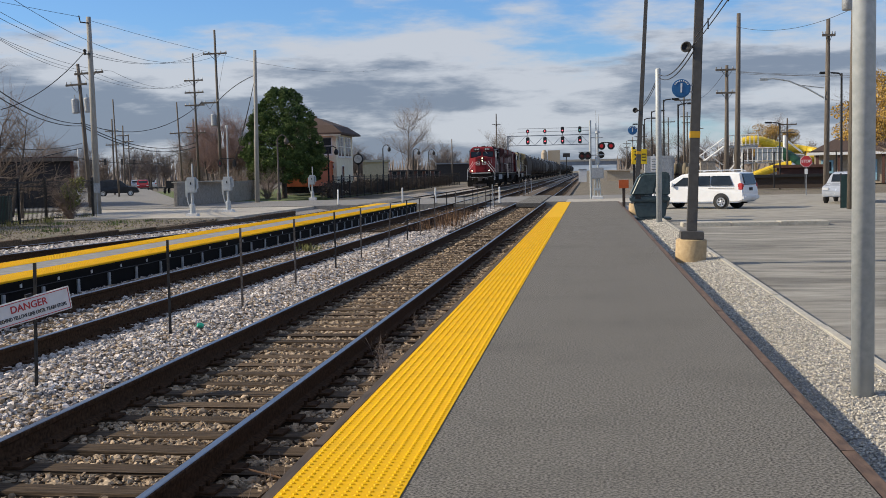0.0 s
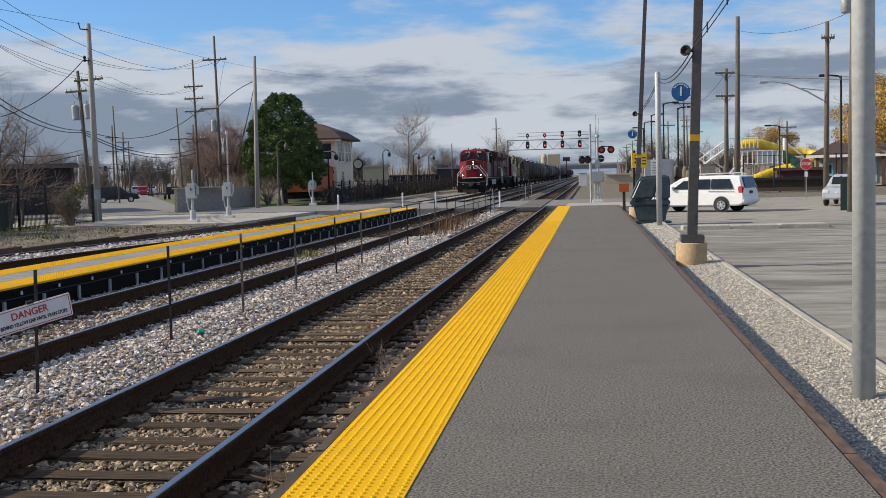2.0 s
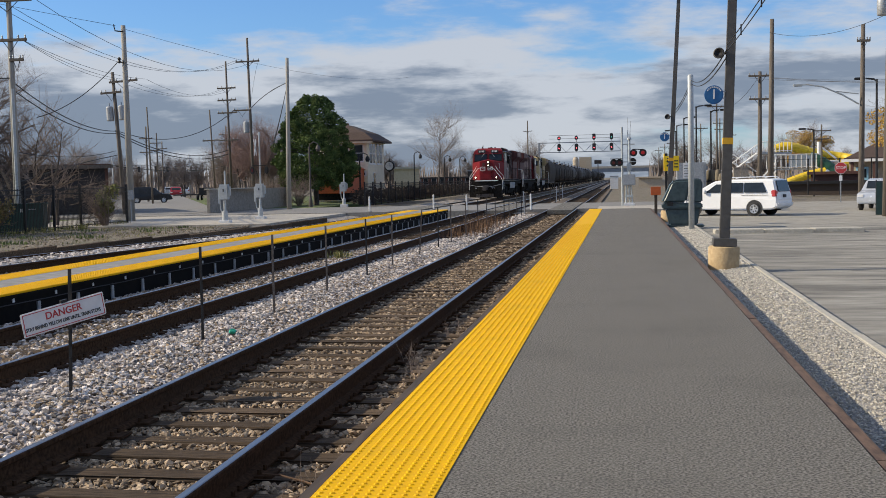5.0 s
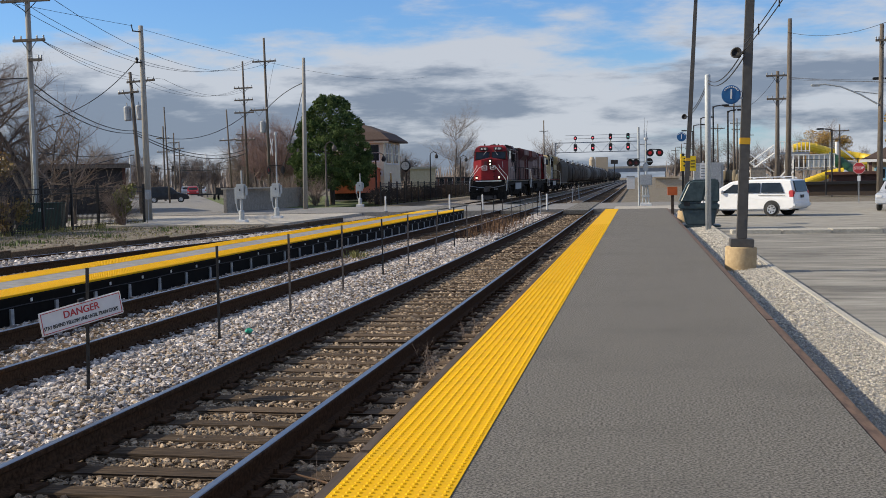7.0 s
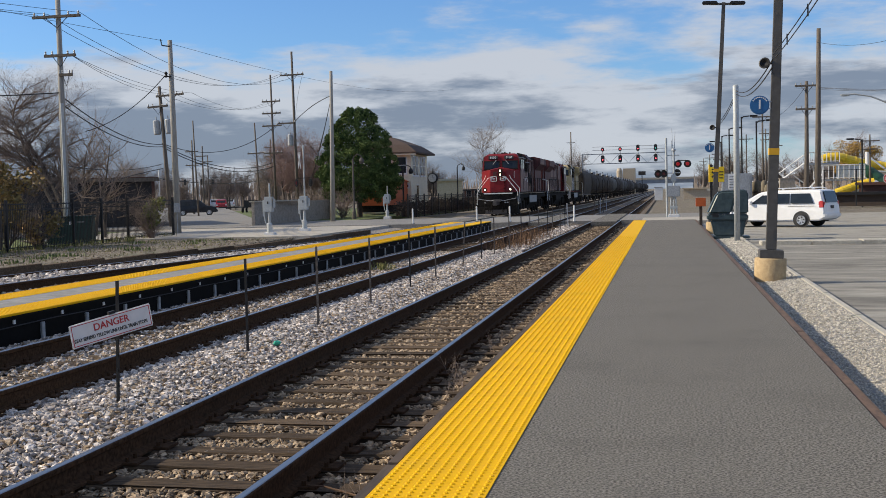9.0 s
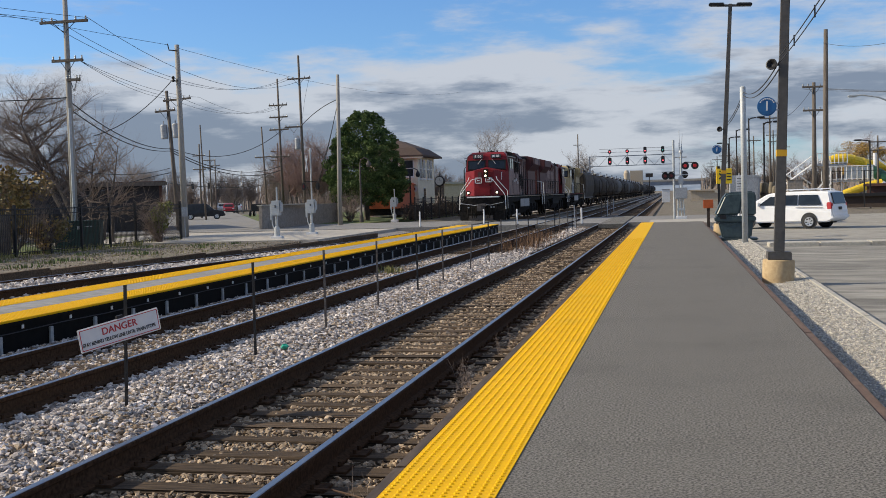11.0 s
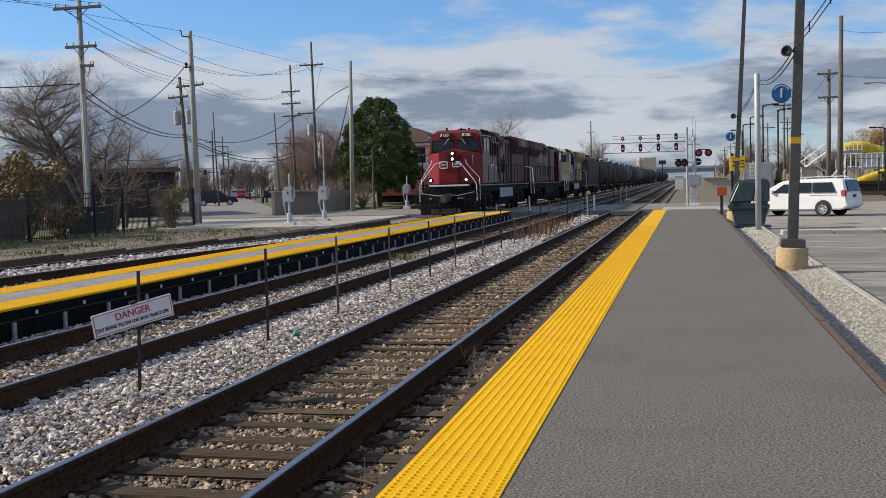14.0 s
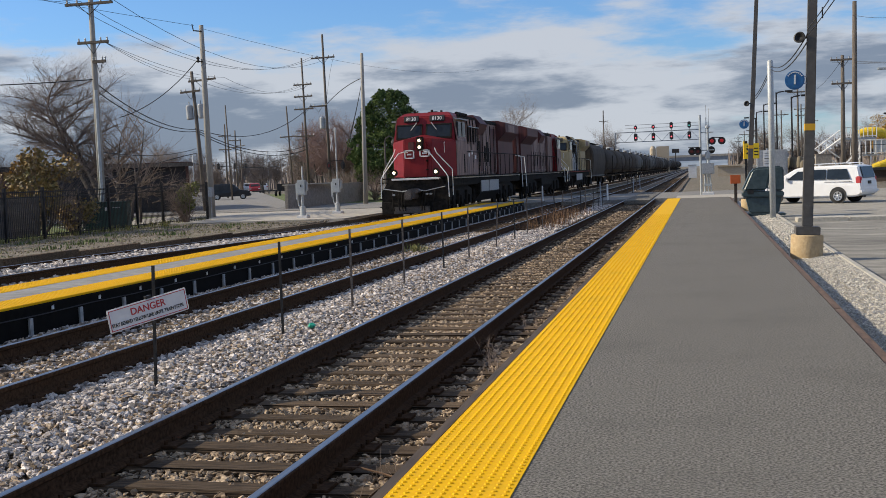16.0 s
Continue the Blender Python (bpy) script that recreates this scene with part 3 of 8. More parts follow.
def lathe(bm, prof, n=16, m=None):
    """A turned body about z from (radius, z) pairs."""
    rings = [[bm.verts.new((r * math.cos(i * math.tau / n), r * math.sin(i * math.tau / n), z)) for i in range(n)] for r, z in prof]
    for p, q in zip(rings, rings[1:]):
        for i in range(n):
            bm.faces.new((p[i], p[(i + 1) % n], q[(i + 1) % n], q[i]))
    bm.faces.new(rings[0][::-1])
    bm.faces.new(rings[-1])
    if m is not None:
        bmesh.ops.transform(bm, matrix=m, verts=[v for ring in rings for v in ring])
    return bm


def nb():
    return bmesh.new()


def lettering(name, text, size, mat, parent, m, depth=0.004):
    cu = bpy.data.curves.new(name, "FONT")
    cu.body, cu.size, cu.extrude, cu.align_x, cu.align_y, cu.offset = text, size, depth, "CENTER", "CENTER", size * 0.012
    tmp = new("lettering_source", cu)
    me = bpy.data.meshes.new_from_object(tmp.evaluated_get(bpy.context.evaluated_depsgraph_get()))
    bpy.data.objects.remove(tmp)
    me.materials.clear()
    me.materials.append(M[mat])
    ob = new(name, me)
    ob.parent, ob.matrix_basis = parent, m
    return ob


def soup(name, verts, faces, mat, parent=None):
    me = bpy.data.meshes.new(name)
    me.from_pydata(verts, [], faces)
    me.materials.append(M[mat])
    ob = new(name, me)
    if parent:
        ob.parent = parent
    return ob


STONE_V = np.array([(0, 0, -1), (0.9, 0, -0.2), (0.2, 0.85, -0.25), (-0.8, 0.5, -0.1), (-0.7, -0.6, -0.2), (0.35, -0.9, -0.15),
                    (0.6, 0.45, 0.55), (-0.3, 0.6, 0.7), (-0.45, -0.35, 0.8), (0.45, -0.4, 0.6)])
STONE_F = [(0, 2, 1), (0, 3, 2), (0, 4, 3), (0, 5, 4), (0, 1, 5), (1, 2, 6), (2, 7, 6), (2, 3, 7), (3, 8, 7), (3, 4, 8), (4, 5, 8), (5, 9, 8), (5, 1, 9), (1, 6, 9), (6, 7, 8, 9)]


def stones(name, pts, size, mat, parent, rng, flat=0.75):
    """Many loose stones, each a many-sided lump turned its own way, at the points given."""
    pts = np.asarray(pts)
    k = len(pts)
    v = np.repeat(STONE_V[None], k, 0) * (1 + rng.uniform(-0.55, 0.55, (k, len(STONE_V), 3)))
    s = size * rng.uniform(0.55, 1.35, (k, 1, 1)) * np.stack([rng.uniform(0.8, 1.3, k), rng.uniform(0.7, 1.1, k), rng.uniform(0.5, 1.0, k) * flat], 1)[:, None]
    v = v * s
    al = rng.uniform(-0.9, 0.9, k)
    c, d = np.cos(al)[:, None], np.sin(al)[:, None]
    y, z = v[:, :, 1] * c - v[:, :, 2] * d, v[:, :, 1] * d + v[:, :, 2] * c
    be = rng.uniform(0, 6.28, k)
    c, d = np.cos(be)[:, None], np.sin(be)[:, None]
    x, y = v[:, :, 0] * c - y * d, v[:, :, 0] * d + y * c
    v = np.stack([x, y, z], 2) + pts[:, None]
    base = np.arange(k) * len(STONE_V)
    faces = [tuple(i + b for i in f) for b in base.tolist() for f in STONE_F]
    return soup(name, v.reshape(-1, 3).tolist(), faces, mat, parent)


# ---- ground, platforms, tracks ----
rng = np.random.default_rng(7)
PLAT_END = 54.8


def sheet(name, x0, x1, y0, y1, z0, z1, mat, label, category, bev=0.0):
    ob = link(name, box(nb(), x0, x1, y0, y1, z0, z1, bev), mat)
    return tagged(ob, label, category, kind="structure")


def strip_mesh(name, profile, ys, mat, label, category):
    """A long bed from a cross-section of (x, z) pairs; z may be a function of y."""
    verts, faces = [], []
    for y in ys:
        for x, z in profile:
            verts.append((x, y, z(y) if callable(z) else z))
    k = len(profile)
    for j in range(len(ys) - 1):
        for i in range(k - 1):
            faces.append((j * k + i, j * k + i + 1, (j + 1) * k + i + 1, (j + 1) * k + i))
    return tagged(soup(name, verts, faces, mat), label, category, kind="structure")


def rise(y):
    """The far track climbs towards the camera's end of the platform."""
    s = min(max((48.0 - y) / 34.0, 0.0), 1.0)
    return -0.19 + 0.36 * s * s * (3 - 2 * s)


def build_ground():
    sheet("ground", -3000, 3000, -3000, 3000, -1.5, -0.5, "soil", "bare brown soil with dry grass", "ground")
    sheet("platform_floor", -1.52, 1.33, -12, PLAT_END, -0.6, 0.0, "asphalt", "dark grey asphalt station platform", "platform")
    e = thing("platform_edge", "dark weathered timber edging along the platform", "edging", kind="structure")
    for i in range(11):
        part("edge_board", box(nb(), -1.62, -1.545, -12 + i * 6.07, -12.02 + (i + 1) * 6.07, -0.42, -0.015 + 0.004 * (i % 2), 0.008), "edge_timber", e)
    e = thing("platform_kerb", "rusty steel edging along the platform", "edging", kind="structure")
    for i in range(11):
        part("edge_board", box(nb(), 1.335, 1.43, -12 + i * 6.07, -12.01 + (i + 1) * 6.07, -0.4, -0.008 - 0.003 * (i % 2), 0.008), "edge_rust", e)
    strip_mesh("gravel_strip", [(1.425, -0.24), (1.75, -0.205), (2.36, -0.15), (2.37, -0.4)], [-12, 20, 54], "grit", "pale gravel strip beside the platform", "gravel")
    k = thing("lot_kerb", "pale worn concrete kerb along the car park", "kerb", kind="structure")
    for i in range(22):
        part("kerb_stone", box(nb(), 2.36, 2.47, -12 + i * 3.0, -12.012 + (i + 1) * 3.0, -0.5, -0.135 + 0.006 * math.sin(i * 2.1), 0.015), "concrete", k)
    sheet("car_park", 2.47, 60, -40, 40, -0.6, -0.25, "lot", "worn grey asphalt car park with cracks", "car park")
    # joint beside the kerb, drawn wide and dark to paint in the kerb's shadow
    jt = thing("kerb_joint", "dark joint strip along the kerb with its shadow painted in", "joint", kind="structure")
    part("joint", box(nb(), 2.475, 2.56, -12, 40, -0.3, -0.246), "edge_timber", jt)
    rnd = random.Random(33)
    cr = thing("lot_cracks", "wandering dark cracks across the car park", "crack", kind="stuff")
    verts, faces = [], []
    for i in range(26):
        x, y, dy = rnd.uniform(2.6, 9), 7 + i * 1.25 + rnd.uniform(-0.5, 0.5), rnd.uniform(-0.02, 0.02)
        n, w = rnd.randint(8, 26), rnd.uniform(0.008, 0.03)
        for k in range(n):
            b0 = len(verts)
            for px in (x, x + 0.25):
                verts += [(px, y - w / 2, -0.2462), (px, y + w / 2, -0.2462)]
                if px == x:
                    y += dy + rnd.uniform(-0.05, 0.05)
            faces.append((b0, b0 + 2, b0 + 3, b0 + 1))
            x += 0.25
    soup("crack_lines", verts, faces, "edge_timber", cr)
    sheet("side_street", 2.6, 90, 40, 80, -0.6, -0.46, "street", "faded tan-grey asphalt street", "street")
    k = thing("island_kerb", "chipped concrete kerb of a traffic island", "kerb")
    for i in range(3):
        part("kerb_stone", box(nb(), 2.8 + i * 1.44, 4.232 + i * 1.44, 34.4, 35.4, -0.3, -0.125 - 0.012 * (i % 2), 0.025), "concrete", k)
    # the street over the tracks
    sheet("road", -44, 2.59, 62.0, 76, -0.6, -0.17, "road", "pale worn asphalt road over the tracks", "road")
    sheet("pavement", -30, -15.6, 47.5, 62.0, -0.6, -0.20, "pale_concrete", "pale sandy concrete apron beside the crossing", "pavement")
    sheet("apron", -1.2, 2.6, PLAT_END, 62.0, -0.6, -0.06, "pale_concrete", "pale concrete apron at the platform's end", "pavement")
    st = link("street_far", box(nb(), -7, 7, 0, 190, -0.4, 0), "road")
    st.matrix_basis = pose(-31, 64, -0.16, 0, 0, 23.5)
    tagged(st, "grey asphalt street leading away", "road", kind="structure")
    sheet("verge", -70, -16.4, 8, 47.5, -0.6, -0.27, "soil", "rough verge of dirt, leaves and thin grass", "ground")
    sheet("back_path", -60, -33.5, 52, 60.5, -0.6, -0.235, "road", "grey asphalt lane behind the fence", "lane")
    sheet("lawn", -33.4, -25.2, 36, 60, -0.6, -0.245, "lawn", "short autumn lawn behind the fence", "lawn")
    sheet("far_lawn", -60, -22.0, 76, 150, -0.6, -0.22, "lawn", "short lawn round the signal tower", "lawn")
    c = thing("crossing_panel", "dark rubber crossing panels between the rails", "crossing", kind="structure")
    for cx in (-3.2, -6.5):
        for i in range(6):
            part("panel", box(nb(), cx - 0.66, cx + 0.66, 58.4 + i * 3.02, 61.4 + i * 3.02, -0.35, -0.13 if cx > -5 else -0.10, 0.01), "asphalt", c)
    for i in range(5):
        part("panel", box(nb(), -12.76, -11.44, 60.4 + i * 3.02, 63.4 + i * 3.02, -0.35, -0.11, 0.01), "asphalt", c)


TRACKS = (("near", -3.2, lambda y: -0.18), ("middle", -6.5, lambda y: -0.08), ("far", -12.1, rise))
RAIL_SIDE = [(-0.075, -0.18), (0.075, -0.18), (0.075, -0.165), (0.012, -0.14), (0.010, -0.05), (0.034, -0.035), (0.036, -0.008)]
TIE_STEP = 0.5


def build_track(word, cx, top, y_tie):
    t = thing("railway_track", "railway track with worn rails on dark timber ties", "railway track", group="railway tracks", kind="structure")
    ys = [-14 + 2 * i for i in range(40)] + [70, 100, 160, 260, 420, 700]
    half = [(-x, z) for x, z in RAIL_SIDE[::-1]]
    for side in (-1, 1):
        prof = RAIL_SIDE + [(0.028, -0.001), (-0.028, -0.001)] + half[:-1]
        verts, faces = [], []
        for y in ys:
            for x, z in prof:
                verts.append((cx + side * 0.7525 + x, y, top(y) + z))
        k = len(prof)
        for j in range(len(ys) - 1):
            for i in range(k):
                faces.append((j * k + i, j * k + (i + 1) % k, (j + 1) * k + (i + 1) % k, (j + 1) * k + i))
        rail = soup("rail", verts, faces, "rail_side", t)
        verts = [(cx + side * 0.7525 + x, y, top(y) + z) for y in ys for x, z in ((-0.029, -0.002), (-0.022, 0.0025), (0.022, 0.0025), (0.029, -0.002))]
        faces = [(j * 4 + i, j * 4 + i + 1, j * 4 + i + 5, j * 4 + i + 4) for j in range(len(ys) - 1) for i in range(3)]
        tread = soup("running_surface", verts, faces, "rail_top", rail)
        tread["label"] = "bright worn rail head"
    shapes = []
    for s in range(4):
        b = nb()
        r = random.Random(s)
        box(b, -1.25, 1.25, -0.115, 0.115, -0.16, 0.0, 0.012)
        for v in b.verts:
            v.co.z += r.uniform(-0.012, 0.004)
            v.co.y += r.uniform(-0.012, 0.012)
        me = bpy.data.meshes.new("tie")
        b.to_mesh(me)
        b.free()
        me.materials.append(M["tie"])
        shapes.append(me)
    spike = bpy.data.meshes.new("tie_plate")
    b = nb()
    box(b, -0.19, 0.19, -0.1, 0.1, 0.0, 0.022, 0.004)
    for x in (-0.095, 0.095):
        for y in (-0.06, 0.06):
            rod(b, (x, y, 0.02), (x, y, 0.055), 0.016, n=6)
    b.to_mesh(spike)
    b.free()
    spike.materials.append(M["rail_side"])
    r = random.Random(cx)
    count = int((58.0 - y_tie) / TIE_STEP)
    for i in range(count):
        y = y_tie + i * TIE_STEP
        ob = new("tie", shapes[i % 4])
        ob.parent = t
        ob.matrix_basis = pose(cx + r.uniform(-0.04, 0.04), y + r.uniform(-0.02, 0.02), top(y) - 0.175 + r.uniform(-0.012, 0.003), 0, 0, r.uniform(-1.2, 1.2))
        if 2 < y < 26 and cx > -8:
            for side in (-1, 1):
                p = new("tie_plate", spike)
                p.parent, p.matrix_basis = t, pose(cx + side * 0.7525, y, top(y) - 0.181)
    b = nb()
    for i in range(160):
        y = 58 + i * 0.75
        if y > 76.5 or y < 57.5:
            box(b, cx - 1.25, cx + 1.25, y - 0.12, y + 0.12, top(y) - 0.3, top(y) - 0.178)
    tagged(part("distant_ties", b, "tie", t), kind="stuff")


def build_beds():
    ys = [-14 + 2 * i for i in range(45)] + [90, 140, 250, 700]
    strip_mesh("ballast_near", [(-1.55, -0.40), (-2.3, -0.405), (-4.1, -0.405), (-4.5, -0.37), (-5.1, -0.31)], ys, "bed", "brownish crushed stone ballast", "ballast")
    strip_mesh("ballast_middle", [(-5.1, -0.31), (-5.5, -0.295), (-7.4, -0.29), (-8.4, -0.32)], ys, "pale_bed", "pale crushed stone ballast", "ballast")
    strip_mesh("ballast_far", [(-10.3, lambda y: rise(y) - 0.2), (-11.38, lambda y: rise(y) - 0.19), (-11.5, lambda y: rise(y) - 0.07), (-12.7, lambda y: rise(y) - 0.07), (-12.82, lambda y: rise(y) - 0.19), (-13.5, lambda y: rise(y) - 0.2), (-14.6, lambda y: rise(y) - 0.25), (-15.8, -0.3), (-16.6, -0.45)], ys, "pale_bed", "pale grey crushed stone ballast", "ballast")


def scatter(x0, x1, y0, y1, step, height, ties=None):
    """Loose points over a bed, with few of them on the ties."""
    n = int((x1 - x0) * (y1 - y0) / step ** 2)
    p = np.stack([rng.uniform(x0, x1, n), rng.uniform(y0, y1, n)], 1)
    if ties:
        cx, ph = ties
        off = (p[:, 1] - ph + TIE_STEP / 2) % TIE_STEP - TIE_STEP / 2
        on = (np.abs(off) < 0.125) & (np.abs(p[:, 0] - cx) < 1.27)
        rail = np.abs(np.abs(p[:, 0] - cx) - 0.7525) < 0.09
        p = p[~((on & (rng.random(n) > (0.30 if cx < -5 else 0.09))) | rail)]
    z = np.array([height(x, y) for x, y in p])
    return np.column_stack([p, z + rng.uniform(-0.012, 0.014, len(z))])


def build_stones():
    st = thing("loose_ballast", "crushed stone, pale grey between the tracks and brown along the platform", "ballast", kind="stuff")
    near = lambda x, y: -0.385 + (0.05 if x < -4.4 else 0.0)
    mid = lambda x, y: -0.345 + 0.085 * math.exp(-((min(x, -5.0) + 5.0) / 1.6) ** 2 - ((max(x, -5.0) + 5.0) / 0.45) ** 2)
    far = lambda x, y: rise(y) - (0.055 if -12.8 < x < -11.4 else 0.17)
    stones("brown_stones", scatter(-4.55, -1.66, 4.4, 15, 0.035, near, (-3.2, TIE_1)), 0.0255, "brown_stone", st, rng)
    stones("brown_stones", scatter(-4.55, -1.66, 15, 26, 0.045, near, (-3.2, TIE_1)), 0.030, "brown_stone", st, rng)
    stones("pale_stones", scatter(-5.67, -4.12, 5.5, 19, 0.036, mid), 0.030, "stone", st, rng)
    stones("pale_stones", scatter(-5.67, -4.15, 19, 34, 0.048, mid), 0.036, "stone", st, rng)
    stones("mixed_stones", scatter(-5.2, -4.05, 5.5, 30, 0.065, mid), 0.028, "brown_stone", st, rng)
    stones("mixed_stones", scatter(-8.2, -5.85, 9, 34, 0.085, lambda x, y: -0.268, (-6.5, TIE_2)), 0.030, "brown_stone", st, rng)
    stones("track_stones", scatter(-8.25, -5.84, 9, 34, 0.055, lambda x, y: -0.270, (-6.5, TIE_2)), 0.029, "stone", st, rng)
    stones("distant_stones", scatter(-8.3, -4.4, 34, 57.8, 0.11, lambda x, y: -0.31, (-6.5, TIE_2)), 0.05, "stone", st, rng)
    stones("distant_brown_stones", scatter(-4.6, -1.66, 26, 57.8, 0.09, near, (-3.2, TIE_1)), 0.042, "brown_stone", st, rng)
    stones("far_stones", scatter(-13.6, -10.5, 12, 58, 0.10, far), 0.05, "stone", st, rng)
    g = thing("loose_gravel", "small pale crushed gravel along the platform", "gravel", kind="stuff")
    stones("gravel_stones", scatter(1.44, 2.34, 5.0, 13, 0.0175, lambda x, y: -0.236 + 0.09 * (x - 1.43)), 0.0105, "gravel", g, rng)
    stones("gravel_stones", scatter(1.44, 2.34, 13, 22, 0.026, lambda x, y: -0.236 + 0.09 * (x - 1.43)), 0.015, "gravel", g, rng)
    stones("distant_gravel", scatter(1.44, 2.34, 22, 42, 0.045, lambda x, y: -0.236 + 0.09 * (x - 1.43)), 0.026, "gravel", g, rng)


TIE_1, TIE_2, TIE_3 = -8.58, -8.6, -8.6


def build_tactile(name, x0, y0, y1, z, near, label):
    """Yellow warning tiles with rows of truncated domes."""
    t = thing(name, label, "tactile paving", kind="structure")
    k, step = 0, 1.22
    y = y0
    while y < y1 - 0.1:
        e = min(y + step, y1)
        part("tile", box(nb(), x0, x0 + 0.61, y, e - 0.003, z - 0.03, z), "tactile", t)
        y = e
    verts, faces = [], []
    ring = [(math.cos(i * math.tau / 6 + 0.4), math.sin(i * math.tau / 6 + 0.4)) for i in range(6)]
    pitch = 0.061
    rows = int((min(y1, y0 + near) - y0) / pitch)
    for j in range(rows):
        for i in range(10):
            cx, cy = x0 + (i + 0.5) * pitch, y0 + (j + 0.5) * pitch
            b = len(verts)
            verts += [(cx + a * 0.0165, cy + c * 0.0165, z - 0.001) for a, c in ring] + [(cx + a * 0.010, cy + c * 0.010, z + 0.0065) for a, c in ring]
            faces += [(b + q, b + (q + 1) % 6, b + 6 + (q + 1) % 6, b + 6 + q) for q in range(6)] + [tuple(range(b + 6, b + 12))]
    tagged(soup("domes", verts, faces, "tactile", t), kind="stuff")


def build_island():
    top = 0.13
    sheet("island_platform", -9.69, -8.95, -10, 53.5, top - 0.16, top - 0.004, "island_concrete", "narrow grey concrete island platform between tracks", "platform")
    build_tactile("island_warning_strip", -8.94, -8, 53.5, top, 56, "yellow tactile strip along the island platform")
    build_tactile("island_warning_strip", -10.31, -8, 53.5, top, 56, "yellow tactile strip along the island platform")
    f = thing("island_frame", "steel frame with painted-in black shade under the island platform, galvanised posts", "platform frame", kind="structure")
    # face and slab hold the shade below the platform in their colour
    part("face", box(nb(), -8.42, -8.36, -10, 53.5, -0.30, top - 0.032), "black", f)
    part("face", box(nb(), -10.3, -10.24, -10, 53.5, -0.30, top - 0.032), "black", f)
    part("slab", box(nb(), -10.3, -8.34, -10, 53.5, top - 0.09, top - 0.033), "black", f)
    y = 6.6
    while y < 53:
        part("bracket", box(nb(), -8.355, -8.325, y - 0.04, y + 0.04, -0.32, -0.06, 0.004), "dull_zinc", f, "galvanised upright")
        part("clip", box(nb(), -8.355, -8.34, y + 0.50, y + 0.545, -0.01, 0.05), "sign_white", f, "small white reflector")
        y += 1.18
    part("cable", pipe(nb(), [(-8.33, -8 + i * 1.22, -0.03 - (0.012 if i % 2 else 0)) for i in range(50)], 0.008), "wire", f)


build_ground()
build_beds()
build_tactile("warning_strip", -1.53, -9.2, PLAT_END, 0.006, 46, "bright yellow tactile strip along the platform edge")
build_island()
ed = thing("timber_edging", "dark old timbers along the far ballast edge", "edging", kind="structure")
for i in range(20):
    y = -6 + i * 3.0
    part("timber", box(nb(), -14.75, -14.55, y, y + 2.97, -0.5, rise(y + 1.5) + 0.01 - 0.012 * (i % 3), 0.01), "tie", ed)


# ---- the train ----
TRAIN_X, TRAIN_Z = -12.1, -0.187
TRAIN_START, TRAIN_SPEED = 124.0, 4.85
WHEELSETS = []          # (wheelset, its y in the vehicle, radius)
VEHICLES = []           # (vehicle, distance of its front behind the train's front)


def wheelset(parent, y, r):
    b = nb()
    for s in (-1, 1):
        lathe(b, [(r * 0.55, 0.0), (r, 0.005), (r, 0.11), (r * 1.06, 0.115), (r * 1.06, 0.14), (r * 0.5, 0.14)], 14, pose(s * 0.70, 0, 0, 0, 90 * s, 0))
    rod(b, (-0.75, 0, 0), (0.75, 0, 0), 0.09)
    for i in range(4):
        a = i * math.tau / 4
        rod(b, (0.80, math.cos(a) * r * 0.5, math.sin(a) * r * 0.5), (0.845, math.cos(a) * r * 0.5, math.sin(a) * r * 0.5), 0.04, n=6)
    ob = part("wheelset", b, "under", parent, "dark worn steel wheels")
    ob.matrix_basis = pose(0, y, r)
    WHEELSETS.append((ob, y, r))


